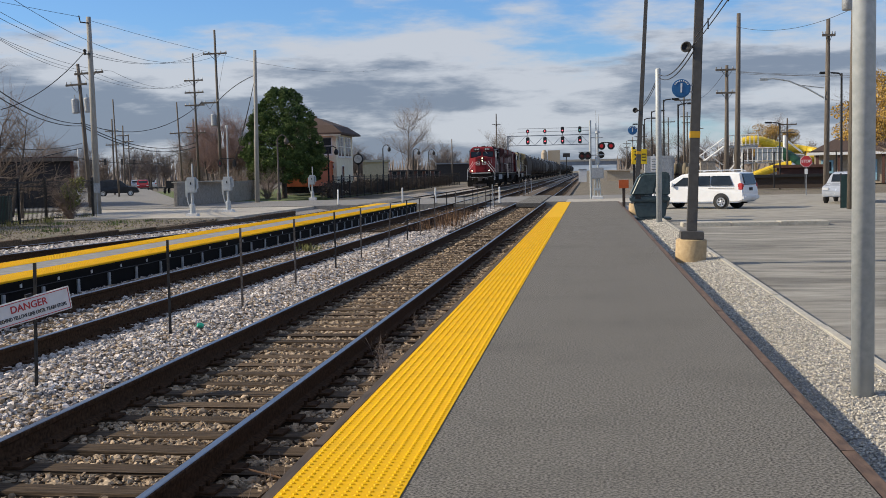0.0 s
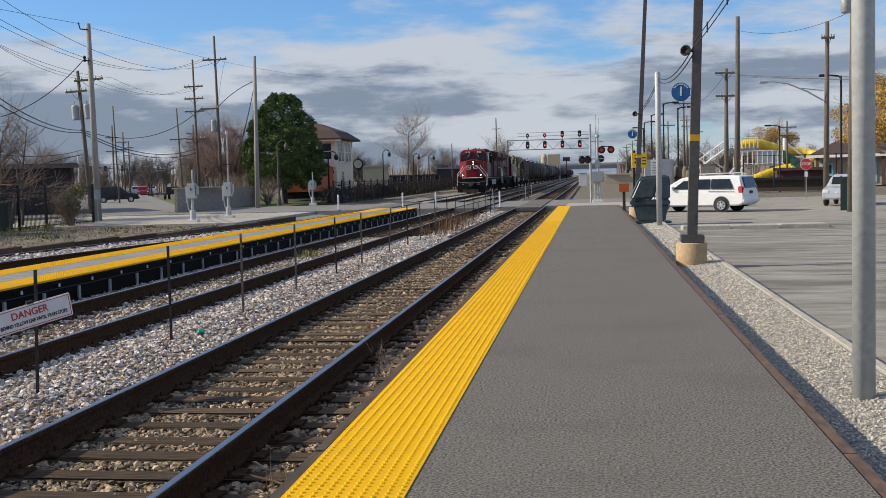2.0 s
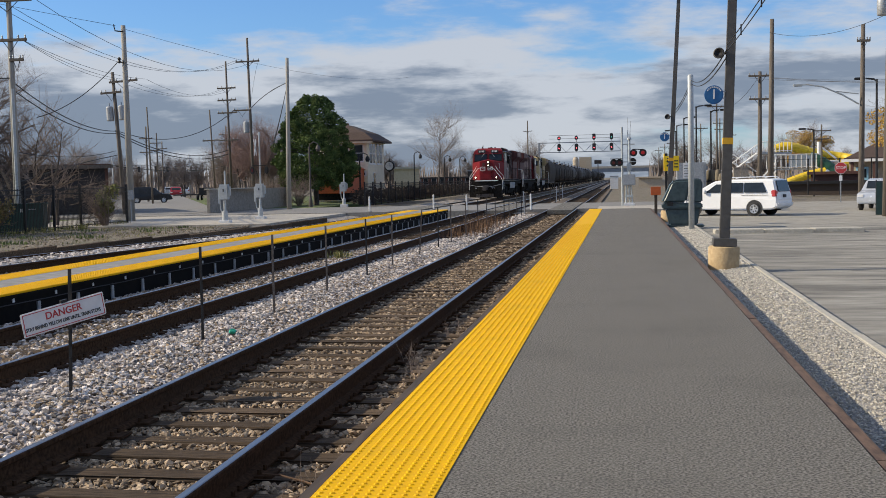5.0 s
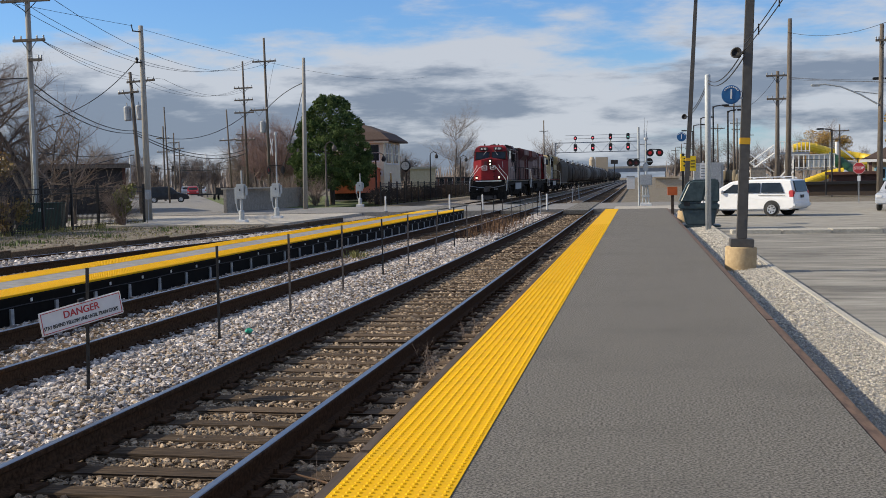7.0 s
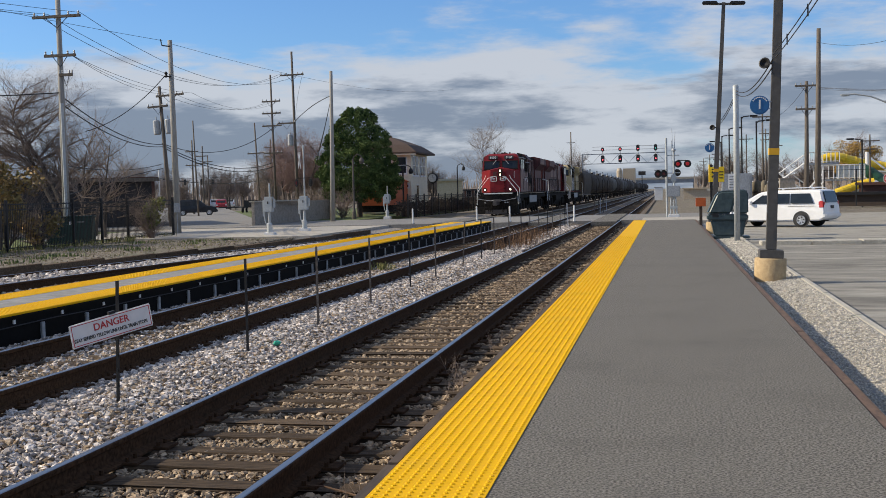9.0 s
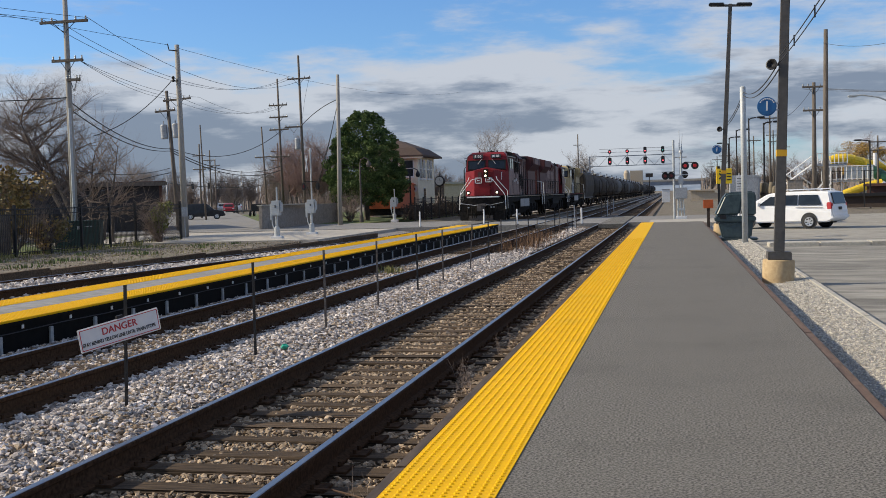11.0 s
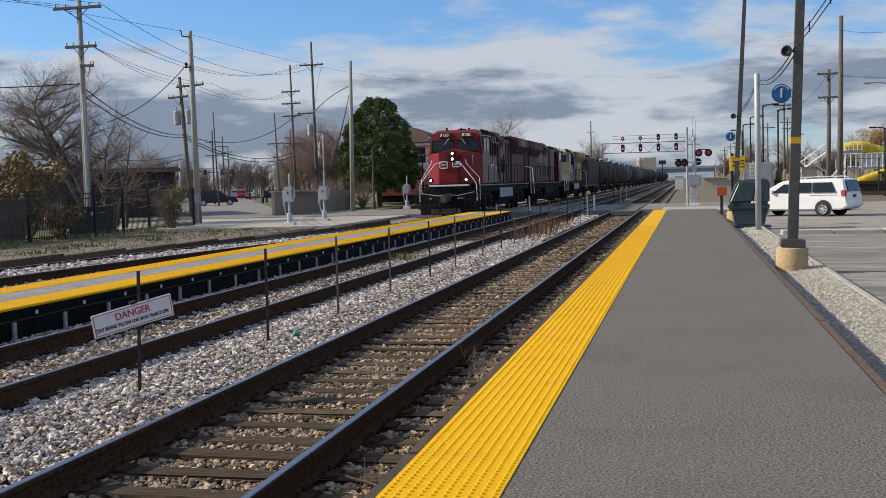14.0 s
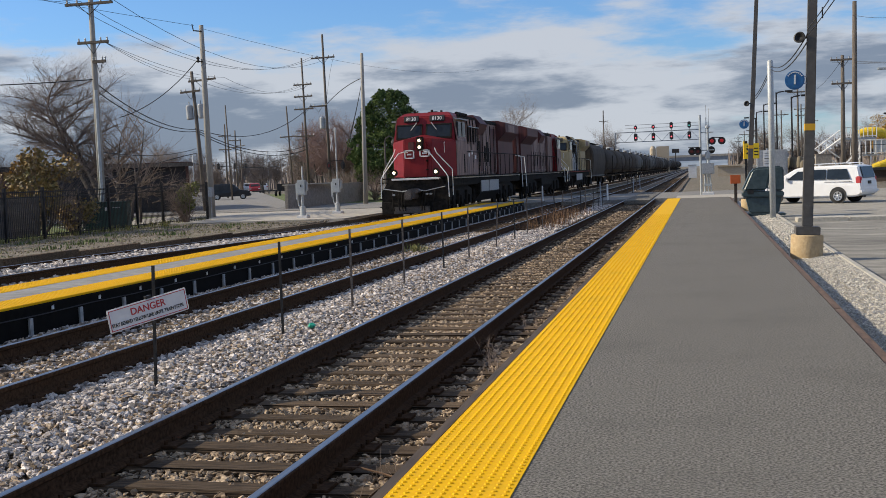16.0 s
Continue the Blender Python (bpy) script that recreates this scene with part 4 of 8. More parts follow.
def locomotive(livery, lit):
    """A six-axle diesel, front at y = 0 facing -y, rails at z = 0."""
    nose, side, hood, stripe = {"red": ("cp_red", "faded_red", "hood_grey", "white_paint"), "yellow": ("up_yellow", "up_yellow", "armour_grey", "sign_red")}[livery]
    flank = hood if livery == "red" else side
    word = {"red": "dark red diesel locomotive with a scuffed grey-pink flank", "yellow": "weathered yellow and grey diesel locomotive"}[livery]
    L = thing("locomotive", word, "locomotive", group="locomotives")
    # underframe and pilot
    part("underframe", box(nb(), -1.35, 1.35, 0.9, 21.4, 1.15, 1.52, 0.03), "under", L)
    part("sill_stripe", box(nb(), 1.36, 1.40, 2.7, 21.2, 1.47, 1.56), stripe, L, "pale stripe along the sill")
    part("sill_stripe", box(nb(), -1.40, -1.36, 2.7, 21.2, 1.47, 1.56), stripe, L, "pale stripe along the sill")
    part("walkway", box(nb(), -1.55, 1.55, 0.75, 21.5, 1.52, 1.58, 0.01), "under", L)
    b = prism(nb(), [(-1.55, 0.12), (1.55, 0.12), (1.55, 1.0), (1.2, 1.5), (-1.2, 1.5), (-1.55, 1.0)], "y", 0.55, 0.85)
    part("pilot", b, "under", L, "black plough with the coupler pocket")
    b = nb()
    for s in (-1, 1):
        prism(b, [(0.12, 0.10), (0.70, 0.55), (1.5, 0.62), (1.5, 0.12)] if s > 0 else [(-0.12, 0.10), (-1.5, 0.12), (-1.5, 0.62), (-0.70, 0.55)], "y", 0.30, 0.56)
    part("plough_blade", b, "under", L)
    b = box(nb(), -0.16, 0.16, -0.25, 0.6, 0.72, 1.0, 0.04)
    box(b, -0.24, 0.10, -0.42, -0.2, 0.68, 1.03, 0.04)
    part("coupler", b, "fence_steel", L, "scuffed bare steel coupler")
    for x in (-1.0, -0.72, -0.55, -0.42, 0.42, 0.55, 0.95):
        part("air_hose", pipe(nb(), [(x, 0.5, 1.05), (x + 0.02, 0.24, 0.85), (x * 0.95, 0.18, 0.5), (x * 0.9, 0.25, 0.24)], 0.024), "under", L)
    for x in (-0.92, 0.62, 0.80):
        part("hose_bracket", box(nb(), x - 0.07, x + 0.07, 0.24, 0.32, 0.86, 0.93, 0.02), "dull_zinc", L, "pale metal fitting")
    part("uncoupling_lever", pipe(nb(), [(-1.45, 0.40, 1.15), (-0.5, 0.25, 1.02), (0.1, 0.1, 1.10), (0.55, 0.25, 1.02), (1.45, 0.40, 1.18)], 0.02), "dull_zinc", L, "bent steel lever")
    part("knuckle_casting", prism(nb(), [(-0.30, 1.00), (-0.16, 1.12), (0.2, 1.14), (0.36, 1.02), (0.16, 0.90), (-0.2, 0.90)], "y", 0.05, 0.5), "fence_steel", L, "scuffed bare steel casting")
    part("dusty_skirt", box(nb(), -0.95, 0.75, 0.27, 0.31, 0.12, 0.42, 0.02), "fence_steel", L, "dusty grey lower plough")
    part("anti_climber", box(nb(), -1.05, 1.15, 0.42, 0.95, 1.47, 1.55, 0.02), "white_paint", L, "pale worn step above the coupler")
    for s in (-1, 1):
        for i in range(4):
            part("step", box(nb(), s * 1.52 - 0.18, s * 1.52 + 0.06, 0.62, 1.15, 0.38 + i * 0.33, 0.42 + i * 0.33), "under", L)
    # short hood
    b = nb()
    low = [b.verts.new(v) for v in ((-0.66, 1.22, 1.58), (0.66, 1.22, 1.58), (1.53, 2.60, 1.58), (-1.53, 2.60, 1.58))]
    top = [b.verts.new(v) for v in ((-0.66, 1.34, 3.14), (0.66, 1.34, 3.14), (1.53, 2.60, 3.06), (-1.53, 2.60, 3.06))]
    peak, back = b.verts.new((0, 1.36, 3.24)), b.verts.new((0, 2.60, 3.36))
    for f in ((low[0], low[1], top[1], peak, top[0]), (low[1], low[2], top[2], top[1]), (low[3], low[0], top[0], top[3]),
              (top[1], top[2], back, peak), (top[0], peak, back, top[3]), (low[2], low[3], top[3], back, top[2]), low[::-1]):
        b.faces.new(f)
    bmesh.ops.recalc_face_normals(b, faces=b.faces[:])
    bmesh.ops.bevel(b, geom=b.edges[:], offset=0.035, segments=2, affect="EDGES")
    part("short_hood", b, nose, L)
    part("hood_grab", pipe(nb(), [(1.14, 1.82, 2.55), (1.14, 1.78, 2.95), (1.16, 1.86, 3.0)], 0.016), "white_paint", L, "white grab iron")
    part("hood_hatch", box(nb(), -0.40, -0.12, 1.14, 1.30, 2.72, 3.02, 0.02), "faded_red", L, "dark hatch in the nose")
    for z in (2.58, 2.2, 1.84):
        part("hinge", box(nb(), 0.40, 0.52, 1.14, 1.19, z, z + 0.06, 0.01), "under", L)
    b = prism(nb(), [(-0.36, 1.60), (0.44, 1.60), (0.44, 2.95), (-0.36, 2.95)], "y", 1.17, 1.5)
    part("nose_door", b, nose, L, "flat door panel in the nose")
    for x0, x1, z0, z1 in ((-0.60, -0.12, 2.34, 2.70), (0.12, 0.60, 2.40, 2.70)):
        b = nb()
        for u0, u1, w0, w1 in ((x0, x1, z1 - 0.05, z1), (x0, x1, z0, z0 + 0.05), (x0, x0 + 0.06, z0, z1), (x1 - 0.06, x1, z0, z1), (x0 + 0.14, x1 - 0.14, (z0 + z1) / 2 - 0.03, (z0 + z1) / 2 + 0.03)):
            box(b, u0, u1, 1.12, 1.24, w0, w1)
        part("nose_mark", b, "sign_white" if livery == "red" else stripe, L, "pale outlined block on the nose")
    lamp = part("headlight", box(nb(), 0.02, 0.32, 1.02, 1.30, 2.66, 3.22, 0.03), "under", L, "black headlight housing")
    for z in (2.80, 3.07):
        part("lens", lathe(nb(), [(0.058, 0), (0.058, 0.05)], 12, pose(0.17, 1.0, z, 90, 0, 0)), "lamp_warm" if lit else "alloy", lamp, "lit warm lamp" if lit else "unlit lamp")
    for s in (-1, 1):
        d = part("ditch_light", lathe(nb(), [(0.13, 0), (0.15, 0.16), (0.15, 0.2)], 12, pose(s * 0.98, 0.85, 1.78, 90, 0, 0)), "under", L)
        part("lens", lathe(nb(), [(0.062, 0), (0.062, 0.03)], 12, pose(s * 0.98, 0.66, 1.78, 90, 0, 0)), "lamp_warm" if lit else "alloy", d, "lit warm lamp" if lit else "unlit lamp")
    # cab: raked front with two windscreens
    prof = [(2.55, 1.58), (2.55, 3.10), (2.85, 4.12), (3.2, 4.30), (4.9, 4.30), (4.9, 1.58)]
    b = prism(nb(), prof, "x", -1.52, 1.52)
    for v in b.verts:
        if v.co.z > 4.0:
            v.co.x *= 0.70 if v.co.z > 4.2 else 0.90
    bmesh.ops.bevel(b, geom=b.edges[:], offset=0.05, segments=2, affect="EDGES")
    cab = part("cab", b, nose, L)
    part("cab_flank", box(nb(), 1.50, 1.535, 2.62, 4.86, 1.60, 3.05), flank, cab, "scuffed faded cab side")
    part("cab_flank", box(nb(), -1.535, -1.50, 2.62, 4.86, 1.60, 3.05), flank, cab, "scuffed faded cab side")
    for s in (-1, 1):
        part("cab_flank", box(nb(), -0.017, 0.017, 2.85, 4.86, 0.0, 0.98, 0, pose(s * 1.525, 0, 3.06, 0, -8.4 * s, 0)), flank, cab, "scuffed faded cab side")
    tilt = math.degrees(math.atan2(0.30, 1.02))
    for s in (-1, 1):
        w = part("windscreen", box(nb(), -0.56, 0.56, -0.03, 0.02, -0.27, 0.27, 0.02, pose(s * 0.71, 2.63, 3.48, -tilt, 0, 0)), "dark_glass", cab, "dark tinted windscreen")
        fr = nb()
        for x0, x1, z0, z1 in ((-0.62, 0.62, 0.27, 0.32), (-0.62, 0.62, -0.32, -0.27), (-0.62, -0.56, -0.3, 0.3), (0.56, 0.62, -0.3, 0.3)):
            box(fr, x0, x1, -0.035, 0.03, z0, z1, 0, pose(s * 0.71, 2.63, 3.48, -tilt, 0, 0))
        part("frame", fr, "under", w)
        wi = nb()
        pipe(wi, [(s * 0.35, 2.66, 3.86), (s * 0.62, 2.56, 3.55)], 0.018)
        part("wiper", wi, "dull_zinc", w)
        n = part("number_board", box(nb(), -0.36, 0.36, -0.06, 0.03, -0.13, 0.13, 0.02, pose(s * 0.62, 2.78, 4.02, -tilt, 0, 0)), "ink", cab, "black lit number board")
        if livery == "red":
            lettering("number", "8130", 0.23, "sign_white", n, pose(s * 0.62, 2.71, 4.02, 90 - tilt, 0, 0))
        for y0, y1 in ((3.05, 3.75), (3.95, 4.65)):
            part("side_window", box(nb(), s * 1.50 - 0.045, s * 1.50 + 0.045, y0, y1, 3.22, 3.86, 0.02), "dark_glass", cab, "dark cab side window")
        part("awning", box(nb(), s * 1.52 - 0.13, s * 1.52 + 0.13, 2.95, 4.75, 3.94, 3.99), "dull_zinc", cab)
        part("cab_door", box(nb(), s * 1.525 - 0.025, s * 1.525 + 0.025, 4.15, 4.35, 1.7, 2.5), "under", cab, "dark slot beside the cab door")
    for x, y in ((-0.6, 3.3), (0.2, 3.5), (0.5, 4.2)):
        part("roof_aerial", rod(nb(), (x, y, 4.28), (x, y, 4.42), 0.06), "under", cab)
    part("roof_unit", box(nb(), -0.25, 0.25, 4.4, 4.8, 4.29, 4.40, 0.03), "under", cab)
    # long hood, blower bulge, radiators
    part("blower_cabinet", box(nb(), -1.15, 1.50, 4.95, 7.6, 1.58, 4.05, 0.05), hood, L, "scuffed pinkish grey cabinet behind the cab")
    part("long_hood", box(nb(), -0.98, 0.98, 7.6, 17.2, 1.58, 4.18, 0.08), hood, L, "streaked long hood with many doors")
    part("hood_roof", box(nb(), -1.02, 1.02, 4.95, 17.2, 4.06, 4.28, 0.06), "under", L, "sooty black hood roof")
    part("radiator_wing", prism(nb(), [(-1.1, 1.58), (1.1, 1.58), (1.1, 3.3), (1.58, 3.75), (1.58, 4.22), (1.1, 4.36), (-1.1, 4.36), (-1.58, 4.22), (-1.58, 3.75), (-1.1, 3.3)], "y", 15.6, 20.2), side, L, "flared radiator section")
    part("hood_end", box(nb(), -1.0, 1.0, 20.2, 21.3, 1.58, 4.05, 0.06), side, L)
    part("exhaust_housing", prism(nb(), [(-1.3, 4.0), (-0.9, 4.42), (0.9, 4.42), (1.3, 4.0), (1.02, 3.5), (-1.02, 3.5)], "y", 9.6, 11.6), side, L, "dark red silencer housing")
    for y in (5.4, 6.0, 6.6, 7.2):
        part("roof_duct", rod(nb(), (1.0, y - 0.2, 4.3), (1.0, y + 0.2, 4.3), 0.09), "under", L)
    part("roof_vent", rod(nb(), (0.4, 12.5, 4.2), (0.4, 12.5, 4.45), 0.25, n=12), "under", L)
    part("roof_vent", rod(nb(), (-0.3, 13.8, 4.2), (-0.3, 13.8, 4.42), 0.2, n=12), "under", L)
    for sd in (-1, 1):
        for i in range(13):
            y = 7.75 + i * 0.6
            part("hood_door", box(nb(), sd * 0.99 - 0.015, sd * 0.99 + 0.015, y + 0.02, y + 0.56, 1.75, 3.55, 0.006), hood if i % 5 else side, L)
        for i in range(9):
            part("grille", box(nb(), sd * 1.01 - 0.008, sd * 1.01 + 0.008, 8.0 + i * 0.85, 8.14 + i * 0.85, 2.0, 2.9), "under", L, "dark louvre")
    for y0, y1 in ((5.2, 5.6), (5.8, 6.2), (6.4, 6.8), (7.0, 7.35)):
        part("grille", box(nb(), 1.49, 1.515, y0, y1, 3.05, 3.75), "under", L, "dark louvre")
    for y, z in ((5.4, 2.4), (6.1, 2.5), (6.9, 2.3)):
        part("stencil", box(nb(), 1.495, 1.508, y, y + 0.3, z, z + 0.16), "white_paint", L, "small pale stencil bar")
    for i, y in enumerate((5.05, 5.75, 6.45, 7.3)):
        part("conduit", pipe(nb(), [(1.52, y, 4.05), (1.56, y + 0.05, 3.6), (1.54, y + 0.12, 2.95 - 0.25 * (i % 2))], 0.03), "under", L, "black pipe down the cabinet")
    part("awning_rail", pipe(nb(), [(1.62, 5.0, 3.70), (1.62, 7.5, 3.70)], 0.025), "dull_zinc", L)
    for y in (9.0, 9.6, 10.4, 11.8, 12.6):
        part("grime_panel", box(nb(), 1.0, 1.022, y, y + 0.42, 2.2, 3.2 - 0.2 * (int(y) % 2)), "under", L, "sooty dark opening")
    part("red_panel", box(nb(), 1.0, 1.03, 13.6, 15.2, 1.7, 3.9), side, L, "dark red panel below the radiator")
    for i in range(7):
        part("piping", pipe(nb(), [(1.06, 7.9 + i * 1.1, 1.6), (1.06, 7.9 + i * 1.1, 4.0)], 0.02), "under", L)
    part("flank_mark", box(nb(), 1.585, 1.60, 16.4, 18.6, 3.78, 4.16), "hood_grey", L, "faded pale panel on the radiator")
    # rails and posts
    for s in (-1, 1):
        part("handrail", pipe(nb(), [(s * 1.5, 5.0 + i * 1.5, 2.62) for i in range(11)], 0.022), "under", L)
        for i in range(11):
            part("rail_post", rod(nb(), (s * 1.5, 5.0 + i * 1.5, 1.55), (s * 1.5, 5.0 + i * 1.5, 2.62), 0.02, n=6), "under", L)
        part("front_handrail", pipe(nb(), [(s * 0.44, 1.16, 2.60), (s * 0.46, 0.66, 2.62), (s * 0.72, 0.62, 2.56), (s * 1.46, 0.55, 1.72), (s * 1.56, 0.55, 1.55), (s * 1.58, 0.55, 0.75)], 0.022, n=8), "white_paint", L, "white painted handrail")
        part("front_handrail", pipe(nb(), [(s * 0.92, 0.8, 2.75), (s * 1.0, 0.8, 2.55), (s * 1.62, 1.2, 1.85), (s * 1.62, 1.2, 0.8)], 0.022, n=8), "white_paint", L, "white painted handrail")
        rr = nb()
        pipe(rr, [(s * 1.1, 21.5, 2.6), (s * 1.5, 21.3, 2.5), (s * 1.58, 21.2, 0.8)], 0.028, n=8)
        part("rear_handrail", rr, "white_paint", L, "white painted handrail")
    # trucks, tank, wheels
    for y0 in (2.6, 14.9):
        b = nb()
        for s in (-1, 1):
            prism(b, [(y0 - 0.5, 0.55), (y0 + 4.7, 0.55), (y0 + 4.7, 0.95), (y0 + 3.6, 1.15), (y0 + 0.6, 1.15), (y0 - 0.5, 0.95)], "x", s * 1.12 - 0.09, s * 1.12 + 0.09)
            for k in range(3):
                y = y0 + 0.25 + k * 1.85
                box(b, s * 1.2 - 0.08, s * 1.2 + 0.08, y - 0.22, y + 0.22, 0.33, 0.75, 0.03)
                rod(b, (s * 1.24, y + 0.9, 0.35), (s * 1.24, y + 0.9, 0.95), 0.1)
        part("truck_frame", b, "under", L, "grimy black bogie frame")
        for k in range(3):
            wheelset(L, y0 + 0.25 + k * 1.85, 0.52)
    part("fuel_tank", prism(nb(), [(-1.45, 0.75), (-1.1, 0.35), (1.1, 0.35), (1.45, 0.75), (1.45, 1.2), (-1.45, 1.2)], "y", 8.2, 13.6), "under", L)
    part("tank_panel", box(nb(), 1.44, 1.475, 8.5, 10.6, 0.80, 1.32), "dull_zinc", L, "pale dusty tank panel")
    part("tank_panel", box(nb(), 1.44, 1.475, 10.75, 13.4, 0.80, 1.32), "dull_zinc", L, "pale dusty tank panel")
    # the body stands 7 % taller and a little slimmer than drawn above
    grow = Matrix.Diagonal((0.965, 1.0, 1.075, 1.0))
    for ob in L.children_recursive:
        if ob.name.startswith("wheelset"):
            continue
        if ob.name.startswith("number") and not ob.name.startswith("number_board"):
            ob.matrix_basis = Matrix.Translation((ob.location.x * -0.035, 0, ob.location.z * 0.075)) @ ob.matrix_basis
        else:
            ob.data.transform(grow)
    return L


def tank_car(mat):
    """A cylindrical tank car, 17 m over couplers, front at y = 0."""
    T = thing("tank_car", "dark grey cylindrical tank car with grime streaks" if mat == "tank_dark" else "pale grey cylindrical tank car with grime streaks", "tank car", group="tank cars")
    b = nb()
    lathe(b, [(0.35, 0.0), (1.05, 0.10), (1.45, 0.32), (1.62, 0.66), (1.62, 15.06), (1.45, 15.4), (1.05, 15.62), (0.35, 15.72)], 32, pose(0, 0.65, 2.72, -90, 0, 0))
    part("tank", b, mat, T, smooth=True)
    for y in (4.5, 8.5, 12.5):
        part("band", lathe(nb(), [(1.634, 0), (1.634, 0.10)], 32, pose(0, y, 2.72, -90, 0, 0)), mat, T)
    b = nb()
    lathe(b, [(0.5, 4.2), (0.5, 4.68), (0.42, 4.75)], 14, pose(0, 8.4, 0))
    part("dome", b, "dull_zinc", T, "pale valve dome on top")
    part("vent", lathe(nb(), [(0.22, 4.25), (0.22, 4.55)], 10, pose(0, 6.6, 0)), "under", T)
    b = nb()
    for s in (-1, 1):
        pipe(b, [(s * 0.75, 7.2, 4.2), (s * 0.75, 7.2, 4.85), (s * 0.75, 9.6, 4.85), (s * 0.75, 9.6, 4.2)], 0.03)
    box(b, -0.8, 0.8, 7.2, 9.6, 4.22, 4.26)
    part("top_platform", b, "under", T)
    b = nb()
    for s in (-1, 1):
        pipe(b, [(s * 1.64, 0.5, 1.75), (s * 1.64, 16.5, 1.75)], 0.03)
        pipe(b, [(s * 1.66, 7.9, 1.2), (s * 1.66, 7.9, 3.4)], 0.025)
        pipe(b, [(s * 1.66, 8.4, 1.2), (s * 1.66, 8.4, 3.4)], 0.025)
    part("handrail", b, "under", T)
    b = box(nb(), -0.3, 0.3, 0.0, 17.0, 0.85, 1.2)
    box(b, -1.45, 1.45, 0.3, 1.6, 1.05, 1.2, 0.02)
    box(b, -1.45, 1.45, 15.4, 16.7, 1.05, 1.2, 0.02)
    part("sill", b, "under", T)
    for y0 in (1.4, 13.4):
        for s in (-1, 1):
            part("truck_frame", prism(nb(), [(y0 - 0.3, 0.4), (y0 + 0.5, 0.25), (y0 + 1.7, 0.25), (y0 + 2.5, 0.4), (y0 + 2.2, 0.75), (y0, 0.75)], "x", s * 1.05 - 0.08, s * 1.05 + 0.08), "under", T)
        for y in (y0 + 0.2, y0 + 2.0):
            wb = nb()
            for s in (-1, 1):
                lathe(wb, [(0.25, 0), (0.42, 0.01), (0.42, 0.12), (0.3, 0.13)], 12, pose(s * 0.72, 0, 0, 0, 90 * s, 0))
            rod(wb, (-0.75, 0, 0), (0.75, 0, 0), 0.07)
            w = part("wheelset", wb, "under", T)
            w.matrix_basis = pose(0, y, 0.42)
    return T


def hopper_car():
    """A round-sided covered hopper, 17 m over couplers, front at y = 0."""
    T = thing("hopper_car", "dark brownish grey round-sided covered hopper car", "hopper car")
    half = [(0.55, 4.50), (1.05, 4.34), (1.42, 3.95), (1.60, 3.35), (1.62, 2.55), (1.52, 1.75), (1.36, 1.12)]
    ring = half + [(-x, z) for x, z in half[::-1]]
    b = nb()
    loops = []
    for y, k in ((0.95, 0.90), (1.15, 1.0), (15.6, 1.0), (15.8, 0.90)):
        loops.append([b.verts.new((x * k, y, 2.8 + (z - 2.8) * k)) for x, z in ring])
    for p, q in zip(loops, loops[1:]):
        for i in range(len(ring)):
            b.faces.new((p[i], p[(i + 1) % len(ring)], q[(i + 1) % len(ring)], q[i]))
    b.faces.new(loops[0])
    b.faces.new(loops[-1][::-1])
    bmesh.ops.recalc_face_normals(b, faces=b.faces[:])
    part("body", b, "tank_dark", T)
    part("side_sill", box(nb(), -1.42, 1.42, 0.7, 16.1, 1.02, 1.16, 0.02), "tank_grey", T, "pale worn side sill")
    part("roof_walk", box(nb(), -0.75, 0.75, 0.5, 16.3, 4.56, 4.62), "under", T, "dark steel walkway along the roof")
    for i in range(6):
        part("hatch", box(nb(), -0.4, 0.4, 1.8 + i * 2.3, 3.3 + i * 2.3, 4.48, 4.72, 0.04), "tank_dark", T)
    for y in (0.55, 16.2):
        for sd in (-1, 1):
            part("end_ladder", pipe(nb(), [(sd * 1.3, y, 1.1), (sd * 1.3, y, 4.3), (sd * 0.85, y, 4.3), (sd * 0.85, y, 1.1)], 0.03), "under", T)
    for y in (3.2, 7.2, 11.2):
        part("chute", prism(nb(), [(y, 1.05), (y + 2.4, 1.05), (y + 1.6, 0.42), (y + 0.8, 0.42)], "x", -0.9, 0.9), "under", T)
    part("centre_sill", box(nb(), -0.3, 0.3, 0.0, 17.0, 0.80, 1.02), "under", T)
    for y0 in (1.4, 13.4):
        for sd in (-1, 1):
            part("truck_frame", prism(nb(), [(y0 - 0.3, 0.4), (y0 + 0.5, 0.25), (y0 + 1.7, 0.25), (y0 + 2.5, 0.4), (y0 + 2.2, 0.75), (y0, 0.75)], "x", sd * 1.05 - 0.08, sd * 1.05 + 0.08), "under", T)
        for y in (y0 + 0.2, y0 + 2.0):
            wb = nb()
            for sd in (-1, 1):
                lathe(wb, [(0.25, 0), (0.42, 0.01), (0.42, 0.12), (0.3, 0.13)], 12, pose(sd * 0.72, 0, 0, 0, 90 * sd, 0))
            rod(wb, (-0.75, 0, 0), (0.75, 0, 0), 0.07)
            part("wheelset", wb, "under", T).matrix_basis = pose(0, y, 0.42)
    return T


